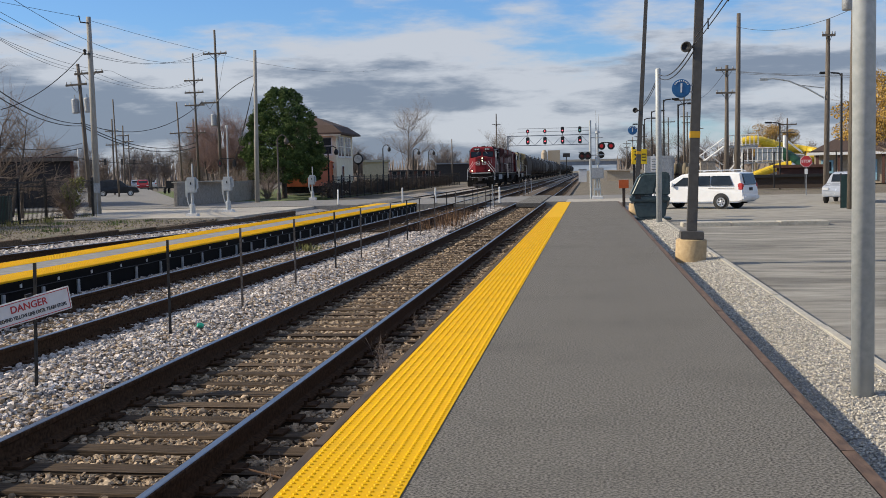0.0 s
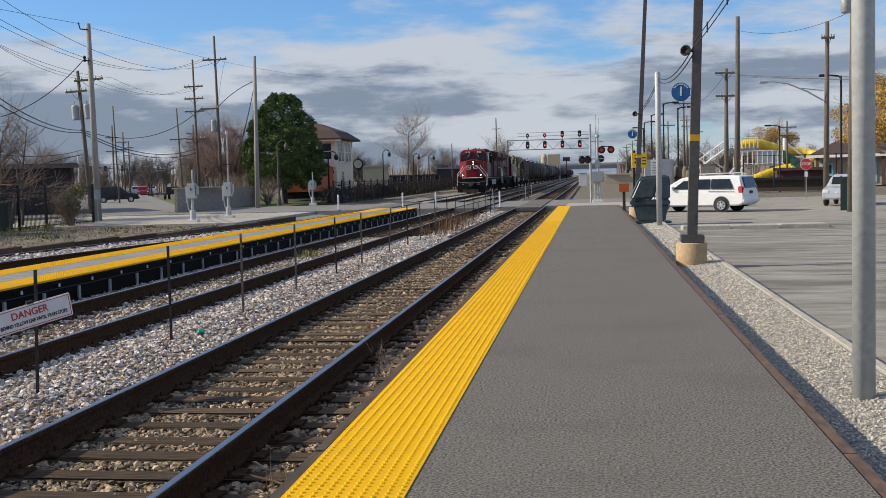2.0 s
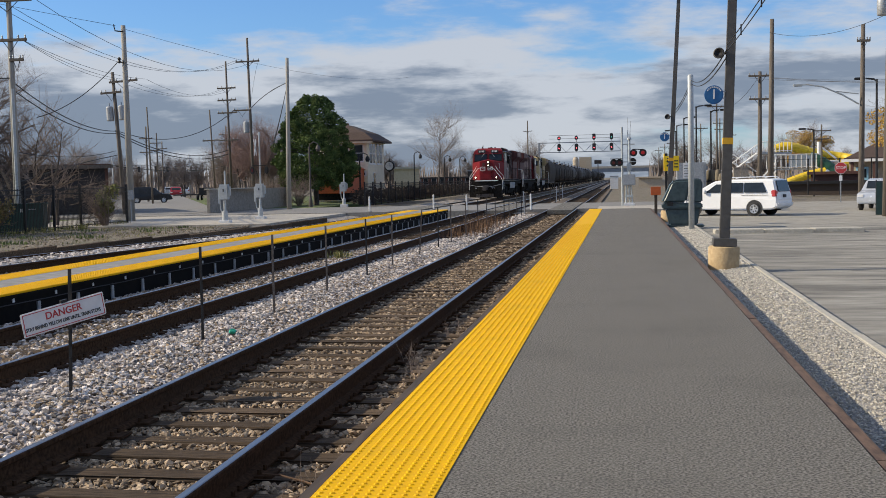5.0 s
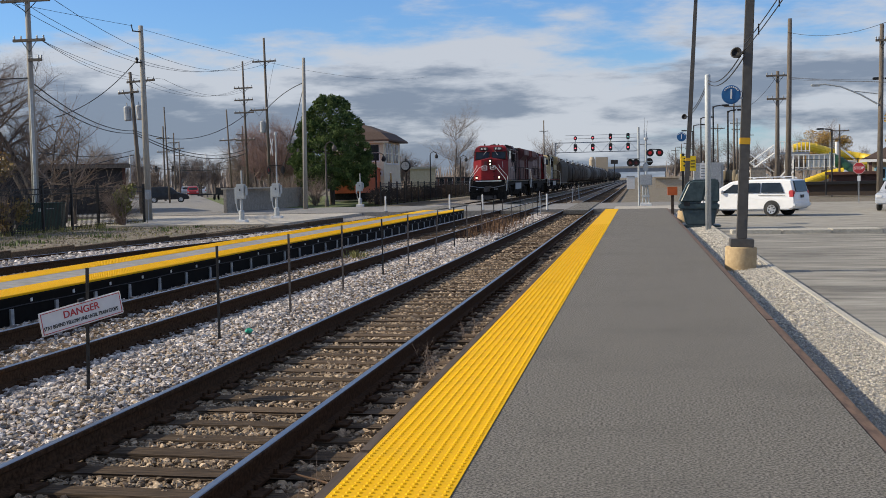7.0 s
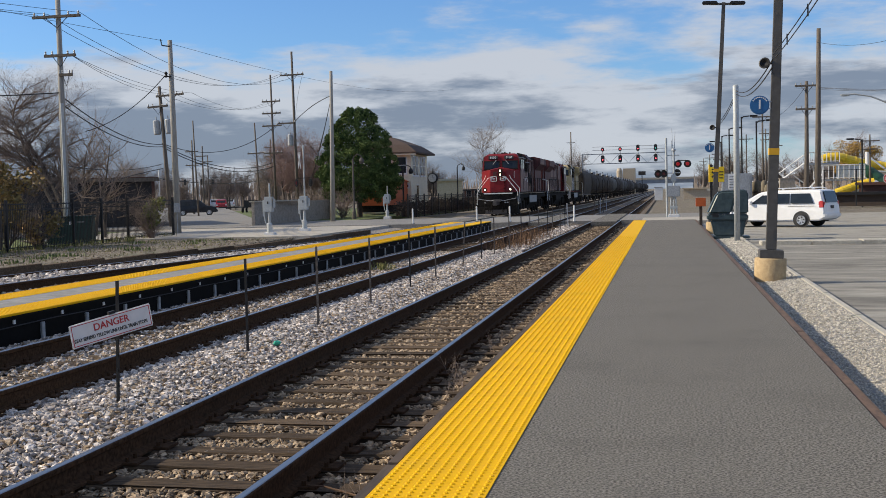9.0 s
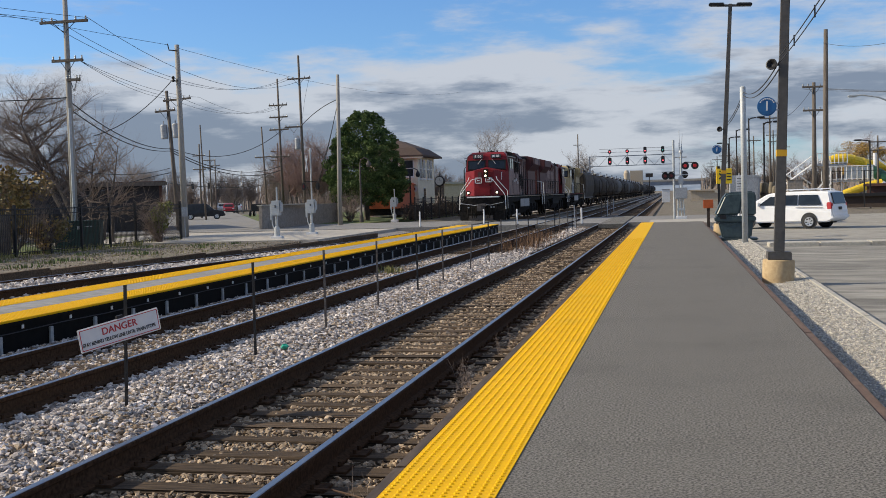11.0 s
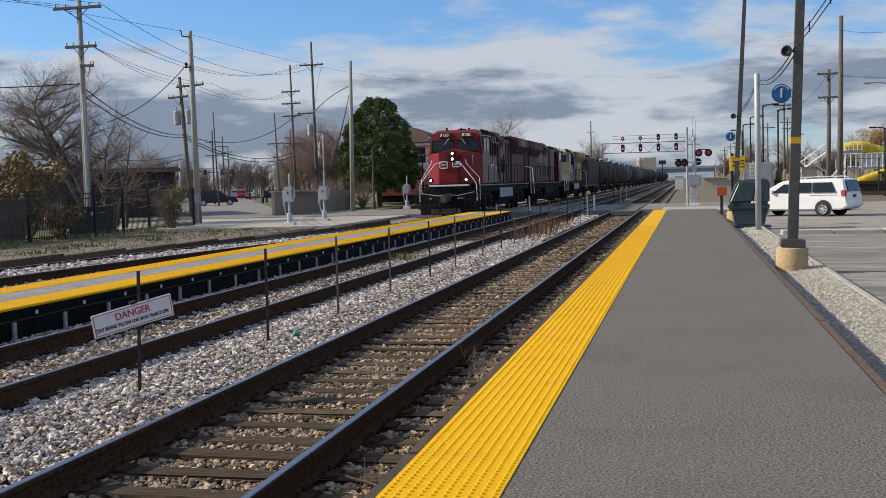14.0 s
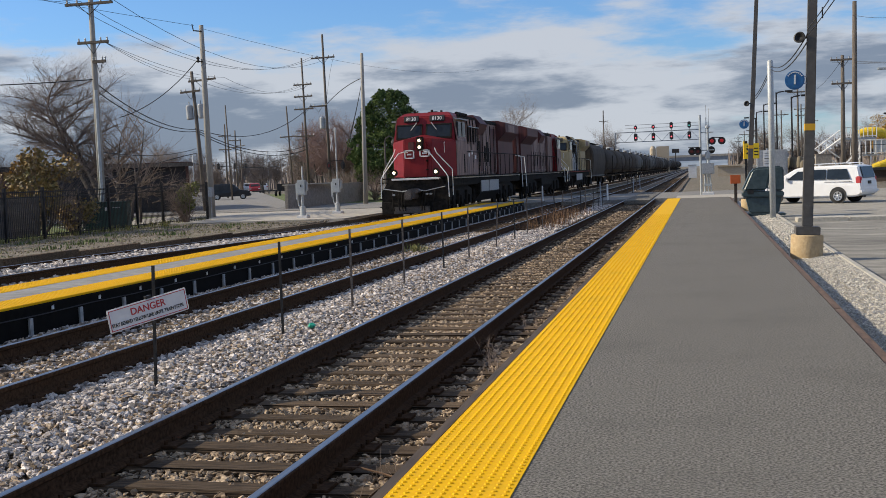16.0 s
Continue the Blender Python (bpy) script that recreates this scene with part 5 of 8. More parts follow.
def build_train():
    at = 0.0
    for livery, turned in (("red", 0), ("red", 1), ("yellow", 0)):
        VEHICLES.append((locomotive(livery, at == 0), at + (21.7 if turned else 0.0), 180.0 if turned else 0.0))
        at += 22.3
    VEHICLES.append((hopper_car(), at, 0.0))
    at += 17.4
    kinds = [tank_car("tank_dark"), tank_car("tank_grey")]
    order = [0, 0, 0, 0, 1, 0, 0, 1, 1, 0, 0, 0, 1, 0, 0, 0, 1, 1, 0, 0, 0, 0, 1, 0, 0, 0, 0, 1, 0, 0, 0, 0]
    used = set()
    for k in order:
        car = kinds[k] if k not in used else copy_thing(kinds[k], pose(0, 0, 0))
        used.add(k)
        VEHICLES.append((car, at, 0.0))
        at += 17.4


def motions():
    steps = [i * 0.2 for i in range(81)]
    for car, behind, turn in VEHICLES:
        walk(car, [(t, pose(TRAIN_X, TRAIN_START + behind - TRAIN_SPEED * t, TRAIN_Z, 0, 0, turn)) for t in steps])
    spin = [i * 0.1 for i in range(161)]
    for w, y, r in WHEELSETS:
        way = -1 if w.parent == VEHICLES[1][0] else 1
        walk(w, [(t, pose(0, y, r, way * math.degrees(TRAIN_SPEED * t / r), 0, 0)) for t in spin])


build_train()


# ---- posts, poles, lamps ----
def platform_lamp(x, y, h, lean):
    """A tapered square steel lamp column with two lamp arms, on a round concrete pier."""
    t = thing("platform_lamp_post", "dark brown square steel lamp column on a round concrete pier", "lamp post", pose(x, y, 0, 0, lean, 0), "platform lamp posts")
    part("pier", lathe(nb(), [(0.28, -0.35), (0.285, -0.2), (0.285, 0.20), (0.27, 0.22)], 28), "pier", t, "chipped tan concrete pier", True)
    part("base_cover", box(nb(), -0.21, 0.21, -0.21, 0.21, 0.22, 0.37, 0.012), "column", t)
    b = prism(nb(), [(-0.092, -0.092), (0.092, -0.092), (0.092, 0.092), (-0.092, 0.092)], "z", 0.37, h)
    for v in b.verts:
        if v.co.z > 1:
            v.co.x *= 0.7
            v.co.y *= 0.7
    bmesh.ops.bevel(b, geom=b.edges[:], offset=0.012, segments=2, affect="EDGES")
    part("column", b, "column", t)
    k = 0.0905
    part("reflective_band", box(nb(), -k, k, -k, k, 2.10, 2.22), "band_orange", t, "amber band round the column")
    part("access_plate", box(nb(), -0.04, 0.04, -0.098, -0.085, 0.55, 0.75, 0.004), "column", t)
    part("lamp_arm", box(nb(), -0.5, 0.5, -0.04, 0.04, h - 0.1, h - 0.02, 0.01), "column", t)
    for s in (-1, 1):
        part("lamp_head", box(nb(), s * 0.5 - 0.28, s * 0.5 + 0.28, -0.17, 0.17, h - 0.08, h + 0.03, 0.03), "iron", t, "flat dark lamp head")
    sg = part("platform_sign", lathe(nb(), [(0.17, 0), (0.172, 0.006), (0.172, 0.02), (0.17, 0.026)], 32, pose(-0.28, -0.06, 3.0, 90, 0, 0)), "sign_blue", t, "round blue sign with a white numeral")
    part("rim", lathe(nb(), [(0.150, 0), (0.150, 0.004)], 32, pose(-0.28, -0.087, 3.0, 90, 0, 0)), "sign_blue", sg)
    lettering("numeral", "1", 0.24, "sign_white", sg, pose(-0.28, -0.094, 3.0, 90, 0, 0))
    for i in range(9):
        part("rim_bar", box(nb(), -0.011, 0.011, -0.003, 0.003, 0.128, 0.152, 0, pose(-0.28, -0.093, 3.0, 0, -56 + i * 14, 0)), "sign_white", sg, "small white bar")
    for z in (2.94, 3.06):
        part("bracket", box(nb(), -0.16, 0.0, -0.075, -0.05, z - 0.012, z + 0.012), "dull_zinc", sg)
    sp = part("loudspeaker", lathe(nb(), [(0.035, -0.15), (0.05, -0.1), (0.10, 0.0), (0.105, 0.03), (0.085, 0.035), (0.03, -0.02)], 18, pose(-0.21, -0.08, 3.75, 75, 0, -25)), "iron", t, "black horn loudspeaker")
    part("mount", rod(nb(), (-0.2, 0.0, 3.75), (0, 0, 3.77), 0.022), "iron", sp)
    return t


platform_lamp(1.865, 21.1, 8.9, 2.2)
platform_lamp(1.76, 43.0, 8.4, 3.2)


def steel_post(x, y, h, r):
    t = thing("steel_post", "bare galvanised round steel post standing in gravel", "post", pose(x, y, 0), "galvanised posts")
    part("shaft", lathe(nb(), [(r, -0.35), (r, h), (r * 0.6, h + r * 0.4)], 24), "galvanised", t, "", True)
    return t


steel_post(2.01, 8.56, 5.2, 0.082)
steel_post(2.18, 35.75, 4.65, 0.09)


def fence_post(i, y, lean, dark):
    t = thing("fence_post", "thin dark steel fence stake driven into ballast" if dark else "thin rusty steel fence stake driven into ballast", "fence post", pose(-4.88, y, -0.39, lean * 0.3, lean, 0), "fence stakes between the tracks")
    b = nb()
    h = 1.23
    prism(b, [(-0.016, -0.010), (0.016, -0.010), (0.016, -0.004), (0.004, -0.004), (0.004, 0.016), (-0.004, 0.016), (-0.004, -0.004), (-0.016, -0.004)], "z", -0.2, h)
    part("stake", b, "iron" if dark else "fence_steel", t)
    b = nb()
    for k in range(8):
        box(b, -0.006, 0.006, -0.016, -0.010, 0.15 + k * 0.13, 0.18 + k * 0.13)
    tagged(part("stud", b, "iron" if dark else "fence_steel", t), kind="stuff")
    return t


POSTS = [(9.18, 2.2, 1), (12.37, 0.3, 1), (15.10, 0.2, 0), (17.99, 0.0, 0), (20.96, -0.3, 1), (23.38, 0.4, 0), (26.6, 4.2, 0), (29.51, 0, 1),
         (31.83, -0.4, 0), (34.91, 0.3, 0), (38.0, -0.3, 1), (40.45, 0.3, 0), (43.41, -0.6, 0), (46.6, 0.4, 1), (48.73, 0.2, 0), (52.46, -0.5, 0), (54.87, 0.3, 1), (57.4, 0, 0)]
for i, (y, lean, dark) in enumerate(POSTS):
    fence_post(i, y, lean, dark)


def at(az, d):
    """A place on the plan: degrees to the right of the track's line, and metres from the platform's standing point."""
    return d * math.sin(radians(az)), d * math.cos(radians(az))


# ---- trees ----
def branches(bm, p, d, length, r, level, rnd, droop=0.0, sides=5, split=3):
    """A limb in bent pieces with smaller limbs off it."""
    pts, rad = [Vector(p)], [r]
    d = Vector(d).normalized()
    steps = 4 if level > 1 else 3
    for i in range(steps):
        d = (d + Vector((rnd.uniform(-0.2, 0.2), rnd.uniform(-0.2, 0.2), rnd.uniform(-0.08, 0.12) - droop))).normalized()
        pts.append(pts[-1] + d * length / steps)
        rad.append(r * (1 - 0.62 * (i + 1) / steps))
    for i in range(steps):
        rod(bm, pts[i], pts[i + 1], rad[i], rad[i + 1], sides if level > 2 else (4 if level > 1 else 3), cap=False)
    if level == 0:
        return
    for i in range(1, steps + 1):
        for k in range(split if level > 1 else split + 1):
            side = Vector((rnd.uniform(-1, 1), rnd.uniform(-1, 1), rnd.uniform(-0.35, 0.7)))
            nd = (d * 0.75 + side.normalized() * 0.8).normalized()
            branches(bm, pts[i].lerp(pts[i - 1], rnd.random() * 0.7), nd, length * rnd.uniform(0.42, 0.66), rad[i] * 0.62, level - 1, rnd, droop, sides, split)


def bare_tree(seed, height, label, lean=(0, 0), stems=1, level=3, mat="twig", r=0.16, droop=0.02, split=2):
    t = thing("bare_tree", label, "tree", group="bare trees")
    rnd = random.Random(seed)
    trunk, crown = nb(), nb()
    for s in range(stems):
        base = Vector((rnd.uniform(-0.3, 0.3) * (stems > 1), rnd.uniform(-0.3, 0.3) * (stems > 1), -0.3))
        d = Vector((lean[0] + rnd.uniform(-0.25, 0.25) * (stems > 1), lean[1], 1)).normalized()
        fork = base + d * height * 0.28
        rod(trunk, base, fork, r, r * 0.78, 9)
        p = fork
        for k in range(4):
            d = (d + Vector((rnd.uniform(-0.15, 0.15) + lean[0] * 0.15, rnd.uniform(-0.15, 0.15), 0.05))).normalized()
            q = p + d * height * 0.165
            rod(trunk, p, q, r * (0.78 - 0.17 * k), r * (0.61 - 0.17 * k), 7)
            for j in range(3):
                a = rnd.uniform(0, math.tau)
                nd = Vector((math.cos(a), math.sin(a), rnd.uniform(0.35, 1.0)))
                branches(crown, p.lerp(q, rnd.random()), nd, height * rnd.uniform(0.26, 0.42), r * (0.5 - 0.09 * k), level, rnd, droop, split=split)
            p = q
    part("trunk", trunk, "bark", t)
    part("crown", crown, mat, t)
    return t


def leaf_cloud(bm, lobes, count, size, rnd, spread=1.0):
    """Small leaf blades in clusters over round lobes (x, y, z, rx, rz)."""
    for i in range(count):
        x, y, z, rx, rz = lobes[rnd.randrange(len(lobes))]
        v = Vector((rnd.gauss(0, 1), rnd.gauss(0, 1), rnd.gauss(0, 1))).normalized() * (rnd.random() ** 0.28) * spread
        c = Vector((x + v.x * rx, y + v.y * rx, z + v.z * rz))
        u = Vector((rnd.gauss(0, 1), rnd.gauss(0, 1), rnd.gauss(0, 1))).normalized()
        w = u.orthogonal().normalized()
        s = size * rnd.uniform(0.6, 1.5)
        q = u.cross(w)
        bm.faces.new([bm.verts.new(c + u * s), bm.verts.new(c + w * s * 0.55 + q * s * 0.2), bm.verts.new(c - u * s * 0.7), bm.verts.new(c - w * s * 0.5 + q * s * 0.15)])


def evergreen(x, y, h, r):
    t = thing("pine_tree", "dense dark green rounded pine tree", "tree", pose(x, y, -0.25))
    rnd = random.Random(11)
    b = rod(nb(), (0, 0, 0), (0.1, 0, h * 0.8), 0.24, 0.05, 10)
    part("trunk", b, "bark", t)
    lobes = []
    for i in range(420):
        f = rnd.random() ** 1.15
        z = h * (0.16 + 0.80 * f)
        wide = max(1 - ((f - 0.24) / 0.80) ** 2, 0.02) ** 0.68 if f > 0.24 else 0.82 + 0.75 * f
        rad = r * wide * rnd.uniform(0.80, 1.04)
        a = rnd.uniform(0, math.tau)
        lobes.append((math.cos(a) * rad * 0.90, math.sin(a) * rad * 0.90, z, rnd.uniform(0.20, 0.46), rnd.uniform(0.16, 0.40)))
    lobes += [(2.6 + rnd.uniform(-0.5, 0.9), rnd.uniform(-1, 1), h * rnd.uniform(0.19, 0.34), 0.5, 0.28) for i in range(12)]
    lobes += [(0, 0, h * 0.48, r * 0.76, h * 0.28)] * 40 + [(0, 0, h * 0.70, r * 0.46, h * 0.20)] * 24 + [(0, 0, h * 0.32, r * 0.86, h * 0.13)] * 30
    b = nb()
    leaf_cloud(b, lobes, 88000, 0.072, rnd)
    part("crown", b, "needle", t)
    b = nb()
    for i in range(26):
        a, z = rnd.uniform(0, math.tau), h * rnd.uniform(0.22, 0.7)
        rod(b, (0, 0, z * 0.9), (math.cos(a) * r * 0.8, math.sin(a) * r * 0.8, z), 0.06, 0.015, 5)
    part("bough", b, "bark", t)


def shrub(x, y, h, r, mat, label, count, size, seed, word="shrub"):
    t = thing(word, label, "bush", pose(x, y, -0.3), "shrubs")
    rnd = random.Random(seed)
    b = nb()
    for i in range(14):
        a = rnd.uniform(0, math.tau)
        branches(b, (0.1 * math.cos(a), 0.1 * math.sin(a), 0), (math.cos(a) * 0.6, math.sin(a) * 0.6, 1.2), h * 0.8, 0.03, 2, rnd, split=2)
    part("stem", b, "twig", t)
    if count:
        lobes = [(rnd.uniform(-0.7, 0.7) * r, rnd.uniform(-0.7, 0.7) * r, h * rnd.uniform(0.3, 0.9), r * 0.4, h * 0.2) for i in range(14)]
        b = nb()
        leaf_cloud(b, lobes, count, size, rnd)
        part("leaves", b, mat, t)
    return t


def build_trees():
    evergreen(*at(-15.62, 92), 9.15, 3.6)
    big = bare_tree(3, 8.6, "large bare tree leaning over the fence with long fine limbs", (-0.50, 0.0), 2, 3, "twig", 0.19, 0.02, 2)
    big.matrix_basis = pose(*at(-29.6, 62), -0.2)
    b = bare_tree(5, 5.6, "bare tree with upright pruned limbs", (0.0, 0), 2, 1, "twig", 0.11, -0.10, 2)
    b.matrix_basis = pose(*at(-28.9, 60), -0.2)
    pile = thing("brush_pile", "tangle of pale cut branches behind the fence", "brush", pose(*at(-28.3, 57), -0.2))
    rnd = random.Random(12)
    bb = nb()
    for i in range(22):
        x, z, a = rnd.uniform(-2.0, 2.0), rnd.uniform(1.2, 2.7), rnd.uniform(-0.35, 0.35)
        branches(bb, (x, rnd.uniform(-0.6, 0.6), z * 0.8), (math.cos(a), rnd.uniform(-0.3, 0.3), math.sin(a) + 0.15), rnd.uniform(1.0, 2.2), 0.035, 1, rnd, 0.03, split=2)
    part("tangle", bb, "litter_twig", pile)
    part("stem", rod(nb(), (0, 0, -0.2), (0.1, 0, 2.2), 0.09, 0.06), "bark", pile)
    tall = bare_tree(14, 10.4, "tall bare tree with fine upright twigs", (0, 0), 1, 3, "far_twig", 0.15, -0.07, 2)
    tall.matrix_basis = pose(*at(-9.3, 165), -0.2)
    b = bare_tree(15, 6.6, "bare reddish brown tree behind the wall", (0, 0), 3, 3, "red_twig", 0.12, -0.03, 2)
    b.matrix_basis = pose(*at(-18.3, 100), -0.2)
    c = copy_thing(b, pose(*at(-19.3, 108), -0.2, 0, 0, 120))
    c["label"] = "bare brown tree beside the street"
    f = bare_tree(21, 11.0, "distant tree with a few brown leaves", (0, 0), 2, 3, "far_twig", 0.2, -0.05, 2)
    f.matrix_basis = pose(*at(-4.75, 300), -0.3)
    shrub(*at(-32.9, 49), 3.4, 1.5, "red_leaf", "autumn shrub with rusty red and green leaves", 2600, 0.10, 4)
    shrub(*at(-31.4, 47), 1.6, 0.8, "red_leaf", "low reddish bush behind the fence", 900, 0.07, 5)
    shrub(*at(-26.0, 54), 1.9, 0.6, "weed", "green and brown bush at the pole's foot", 800, 0.08, 6)
    for i, (az, d, h) in enumerate(((-17.6, 92, 2.8), (-18.4, 90, 2.4), (-16.5, 88, 2.2), (-20.4, 120, 4.0))):
        shrub(*at(az, d), h, 1.4, "twig", "dense brown leafless hedge shrub", 0, 0, 30 + i)
    y = bare_tree(31, 9.0, "yellow autumn tree near the pool", (0, 0), 2, 2, "twig", 0.16, 0, 2)
    y.matrix_basis = pose(*at(9.0, 200), -0.3)
    lv = nb()
    rnd = random.Random(8)
    leaf_cloud(lv, [(rnd.uniform(-3.2, 3.2), rnd.uniform(-3, 3), rnd.uniform(3.6, 8.4), 1.2, 0.8) for i in range(34)], 15000, 0.10, rnd)
    part("leaves", lv, "yellow_leaf", y, "yellow autumn leaves")
    y2 = copy_thing(y, pose(*at(14.3, 92), -0.3, 0, 0, 100))
    y2["label"] = "yellow autumn tree beside the street"
    # the woods on the horizon
    base = [bare_tree(40 + i, 6.0 + i * 0.6, "far leafless tree on the horizon", (0, 0), 3, 2, "far_twig", 0.16, -0.03, 3) for i in range(3)]
    rnd = random.Random(77)
    spots = [(-36 + i * 0.78 + rnd.uniform(-0.3, 0.3), rnd.uniform(150, 260)) for i in range(26)] + \
            [(-15 + i * 0.8 + rnd.uniform(-0.3, 0.3), rnd.uniform(230, 380)) for i in range(14)] + \
            [(2.0 + i * 0.9 + rnd.uniform(-0.3, 0.3), rnd.uniform(190, 330)) for i in range(18)]
    for i, (az, d) in enumerate(spots):
        m = pose(*at(az, d), -0.4, 0, 0, rnd.uniform(0, 360)) 
        if i < 3:
            base[i].matrix_basis = m
        else:
            copy_thing(base[i % 3], m)
    hedge = nb()
    for i in range(5200):
        az, d = rnd.uniform(-44, 24), rnd.uniform(280, 420)
        if -4.5 < az < 1.5:
            continue
        x, yy = at(az, d)
        h = rnd.uniform(2.5, 7.5) * (1.15 if az < -15 else 0.8)
        rod(hedge, (x, yy, -0.5), (x + rnd.uniform(-1, 1), yy, h), rnd.uniform(0.15, 0.5), 0.03, 3, cap=False)
    tagged(link("far_woods", hedge, "far_twig"), "brown leafless woods along the horizon", "woods", kind="stuff")


# ---- poles and wires ----
def utility_pole(az, d, h, arms=(), r=0.15, lean=0.0, mat="wood_pole", transformer=False, yaw=0.0):
    t = thing("utility_pole", "weathered wooden utility pole with crossarms and insulators" if arms else "plain weathered wooden pole", "utility pole", pose(*at(az, d), -0.4, 0, lean, 0), "utility poles")
    part("shaft", rod(nb(), (0, 0, -0.3), (0, 0, h + 0.4), r, r * 0.62, 12), mat, t, "", True)
    for z, w, off in arms:
        m = pose(off, 0, z + 0.4, 0, 0, yaw)
        arm = part("crossarm", box(nb(), -w, w, -r - 0.06, -r + 0.05, -0.06, 0.06, 0.01, m), "wood_pole", t)
        for k in (-0.92, -0.5, 0.5, 0.92):
            part("insulator", lathe(nb(), [(0.03, 0), (0.05, 0.04), (0.03, 0.08), (0.045, 0.12), (0.02, 0.16)], 8, m @ pose(k * w, -r, 0.05)), "dull_zinc", arm)
        part("brace", pipe(nb(), [m @ Vector((-w * 0.5, -r, 0)), m @ Vector((0, -r, -0.5)), m @ Vector((w * 0.5, -r, 0))], 0.018), "iron", arm)
    can_z = h * 0.70 if transformer is True else h * 0.46
    if transformer:
        for s in ((-1, 1) if transformer is True else (transformer,)):
            tr = part("transformer", lathe(nb(), [(0.20, 0), (0.23, 0.06), (0.23, 0.85), (0.17, 0.92)], 14, pose(s * (r + 0.25), 0, can_z)), "dull_zinc", t, "grey transformer can")
            part("bushing", rod(nb(), (s * (r + 0.25), 0, can_z + 0.9), (s * (r + 0.25), 0, can_z + 1.15), 0.035), "dull_zinc", tr)
    return t


def wire(a, b, sag, r=0.012):
    pts = []
    for i in range(15):
        f = i / 14
        p = Vector(a).lerp(Vector(b), f)
        p.z -= sag * 4 * f * (1 - f)
        pts.append(p)
    ob = link("overhead_wire", pipe(nb(), pts, r, 4), "wire")
    return tagged(ob, "thin black overhead wire between poles", "wire", group="overhead wires")


def top_of(az, d, z, dx=0.0):
    x, y = at(az, d)
    return (x + dx, y, z)


def build_poles():
    utility_pole(-30.05, 52, 10.9, ((9.7, 1.15, 0), (8.0, 0.75, 0.1), (7.15, 0.32, 0.35)), 0.17, 0, "pale_pole")
    g = thing("conduit", "bright galvanised conduit strapped to a utility pole", "conduit", pose(*at(-30.0, 51.7), -0.3))
    part("tube", rod(nb(), (0, -0.1, 0), (0, -0.1, 6.2), 0.07, n=10), "galvanised", g)
    utility_pole(-24.78, 60.2, 9.9, (), 0.19, -0.4, "pale_pole")
    hk = thing("pole_bracket", "small steel bracket with an insulator on a pole top", "bracket", pose(*at(-24.84, 60.0), 0))
    part("hook", pipe(nb(), [(0, 0, 9.55), (-0.45, 0, 9.62), (-0.52, 0, 9.95)], 0.035), "iron", hk)
    part("insulator", lathe(nb(), [(0.05, 7.95), (0.1, 8.02), (0.06, 8.1), (0.1, 8.18), (0.04, 8.26)], 8, pose(-0.28, 0, 0)), "iron", hk)
    part("stub", rod(nb(), (0, 0, 8.0), (-0.3, 0, 8.0), 0.03), "iron", hk)
    utility_pole(-25.07, 74, 8.9, ((8.25, 0.95, 0.75), (7.6, 0.7, -0.15)), 0.16, -3.2, "wood_pole", True)
    utility_pole(-17.0, 76, 10.0, (), 0.17, 0.9, "pale_pole")
    utility_pole(-18.75, 92, 13.4, ((11.5, 1.0, 0), (7.6, 0.75, -0.62)), 0.135, -0.7, "wood_pole", -1)
    utility_pole(-19.85, 100, 12.4, ((10.05, 0.85, 0), (9.0, 0.85, 0), (7.9, 0.9, 0), (5.5, 0.85, 0)), 0.12, -0.8)
    utility_pole(-20.65, 115, 9.2, ((6.1, 0.9, 0),), 0.11, -2.2)
    utility_pole(-23.74, 118, 9.7, (), 0.10, -1.6)
    utility_pole(-23.95, 135, 8.6, ((7.2, 0.8, 0), (5.6, 0.8, 0)), 0.13)
    utility_pole(-23.45, 160, 9.0, ((7.6, 0.9, 0), (6.6, 0.9, 0)), 0.14)
    utility_pole(-23.2, 190, 9.0, ((7.8, 0.9, 0), (6.6, 0.9, 0)), 0.14)
    utility_pole(-20.05, 150, 9.3, ((8.2, 0.9, 0), (7.0, 0.9, 0)), 0.14)
    utility_pole(-7.0, 230, 8.5, (), 0.15)
    utility_pole(-4.7, 260, 15.0, ((12.5, 1.0, 0),), 0.2)
    # the other side of the tracks
    utility_pole(12.65, 53, 12.5, (), 0.19, 0.8, "wood_pole", False)
    utility_pole(11.5, 65, 9.5, ((8.6, 0.35, 0),), 0.17, 0.6, "wood_pole")
    utility_pole(7.3, 62, 9.7, (), 0.17, 0.7, "wood_pole")
    utility_pole(6.8, 76, 8.2, ((7.9, 0.75, 0), (6.4, 0.7, 0)), 0.17, 0.3, "wood_pole", False)
    for i, (az, d, h) in enumerate(((4.75, 118, 9.2), (4.9, 170, 9.8), (3.97, 170, 9.1), (9.7, 130, 6.8), (5.4, 200, 9.0), (2.6, 190, 7.6), (2.2, 230, 8.0), (1.9, 280, 8.5), (3.2, 240, 8.2))):
        utility_pole(az, d, h, ((h - 0.7, 1.0, 0),) + (((h - 1.6, 0.8, 0),) if i % 2 else ()), 0.13)
    mb = thing("meter_box", "small grey meter box on a pole", "meter box", pose(*at(-24.7, 59.9), 0.9), "pole boxes")
    part("box", box(nb(), -0.14, 0.14, -0.36, -0.16, 0, 0.5, 0.02), "dull_zinc", mb)
    part("conduit", rod(nb(), (0, -0.24, -1.2), (0, -0.24, 0), 0.03), "dull_zinc", mb)
    tr = thing("transformer", "grey transformer can hung on a wooden pole", "transformer", pose(*at(12.45, 52.6), 8.3))
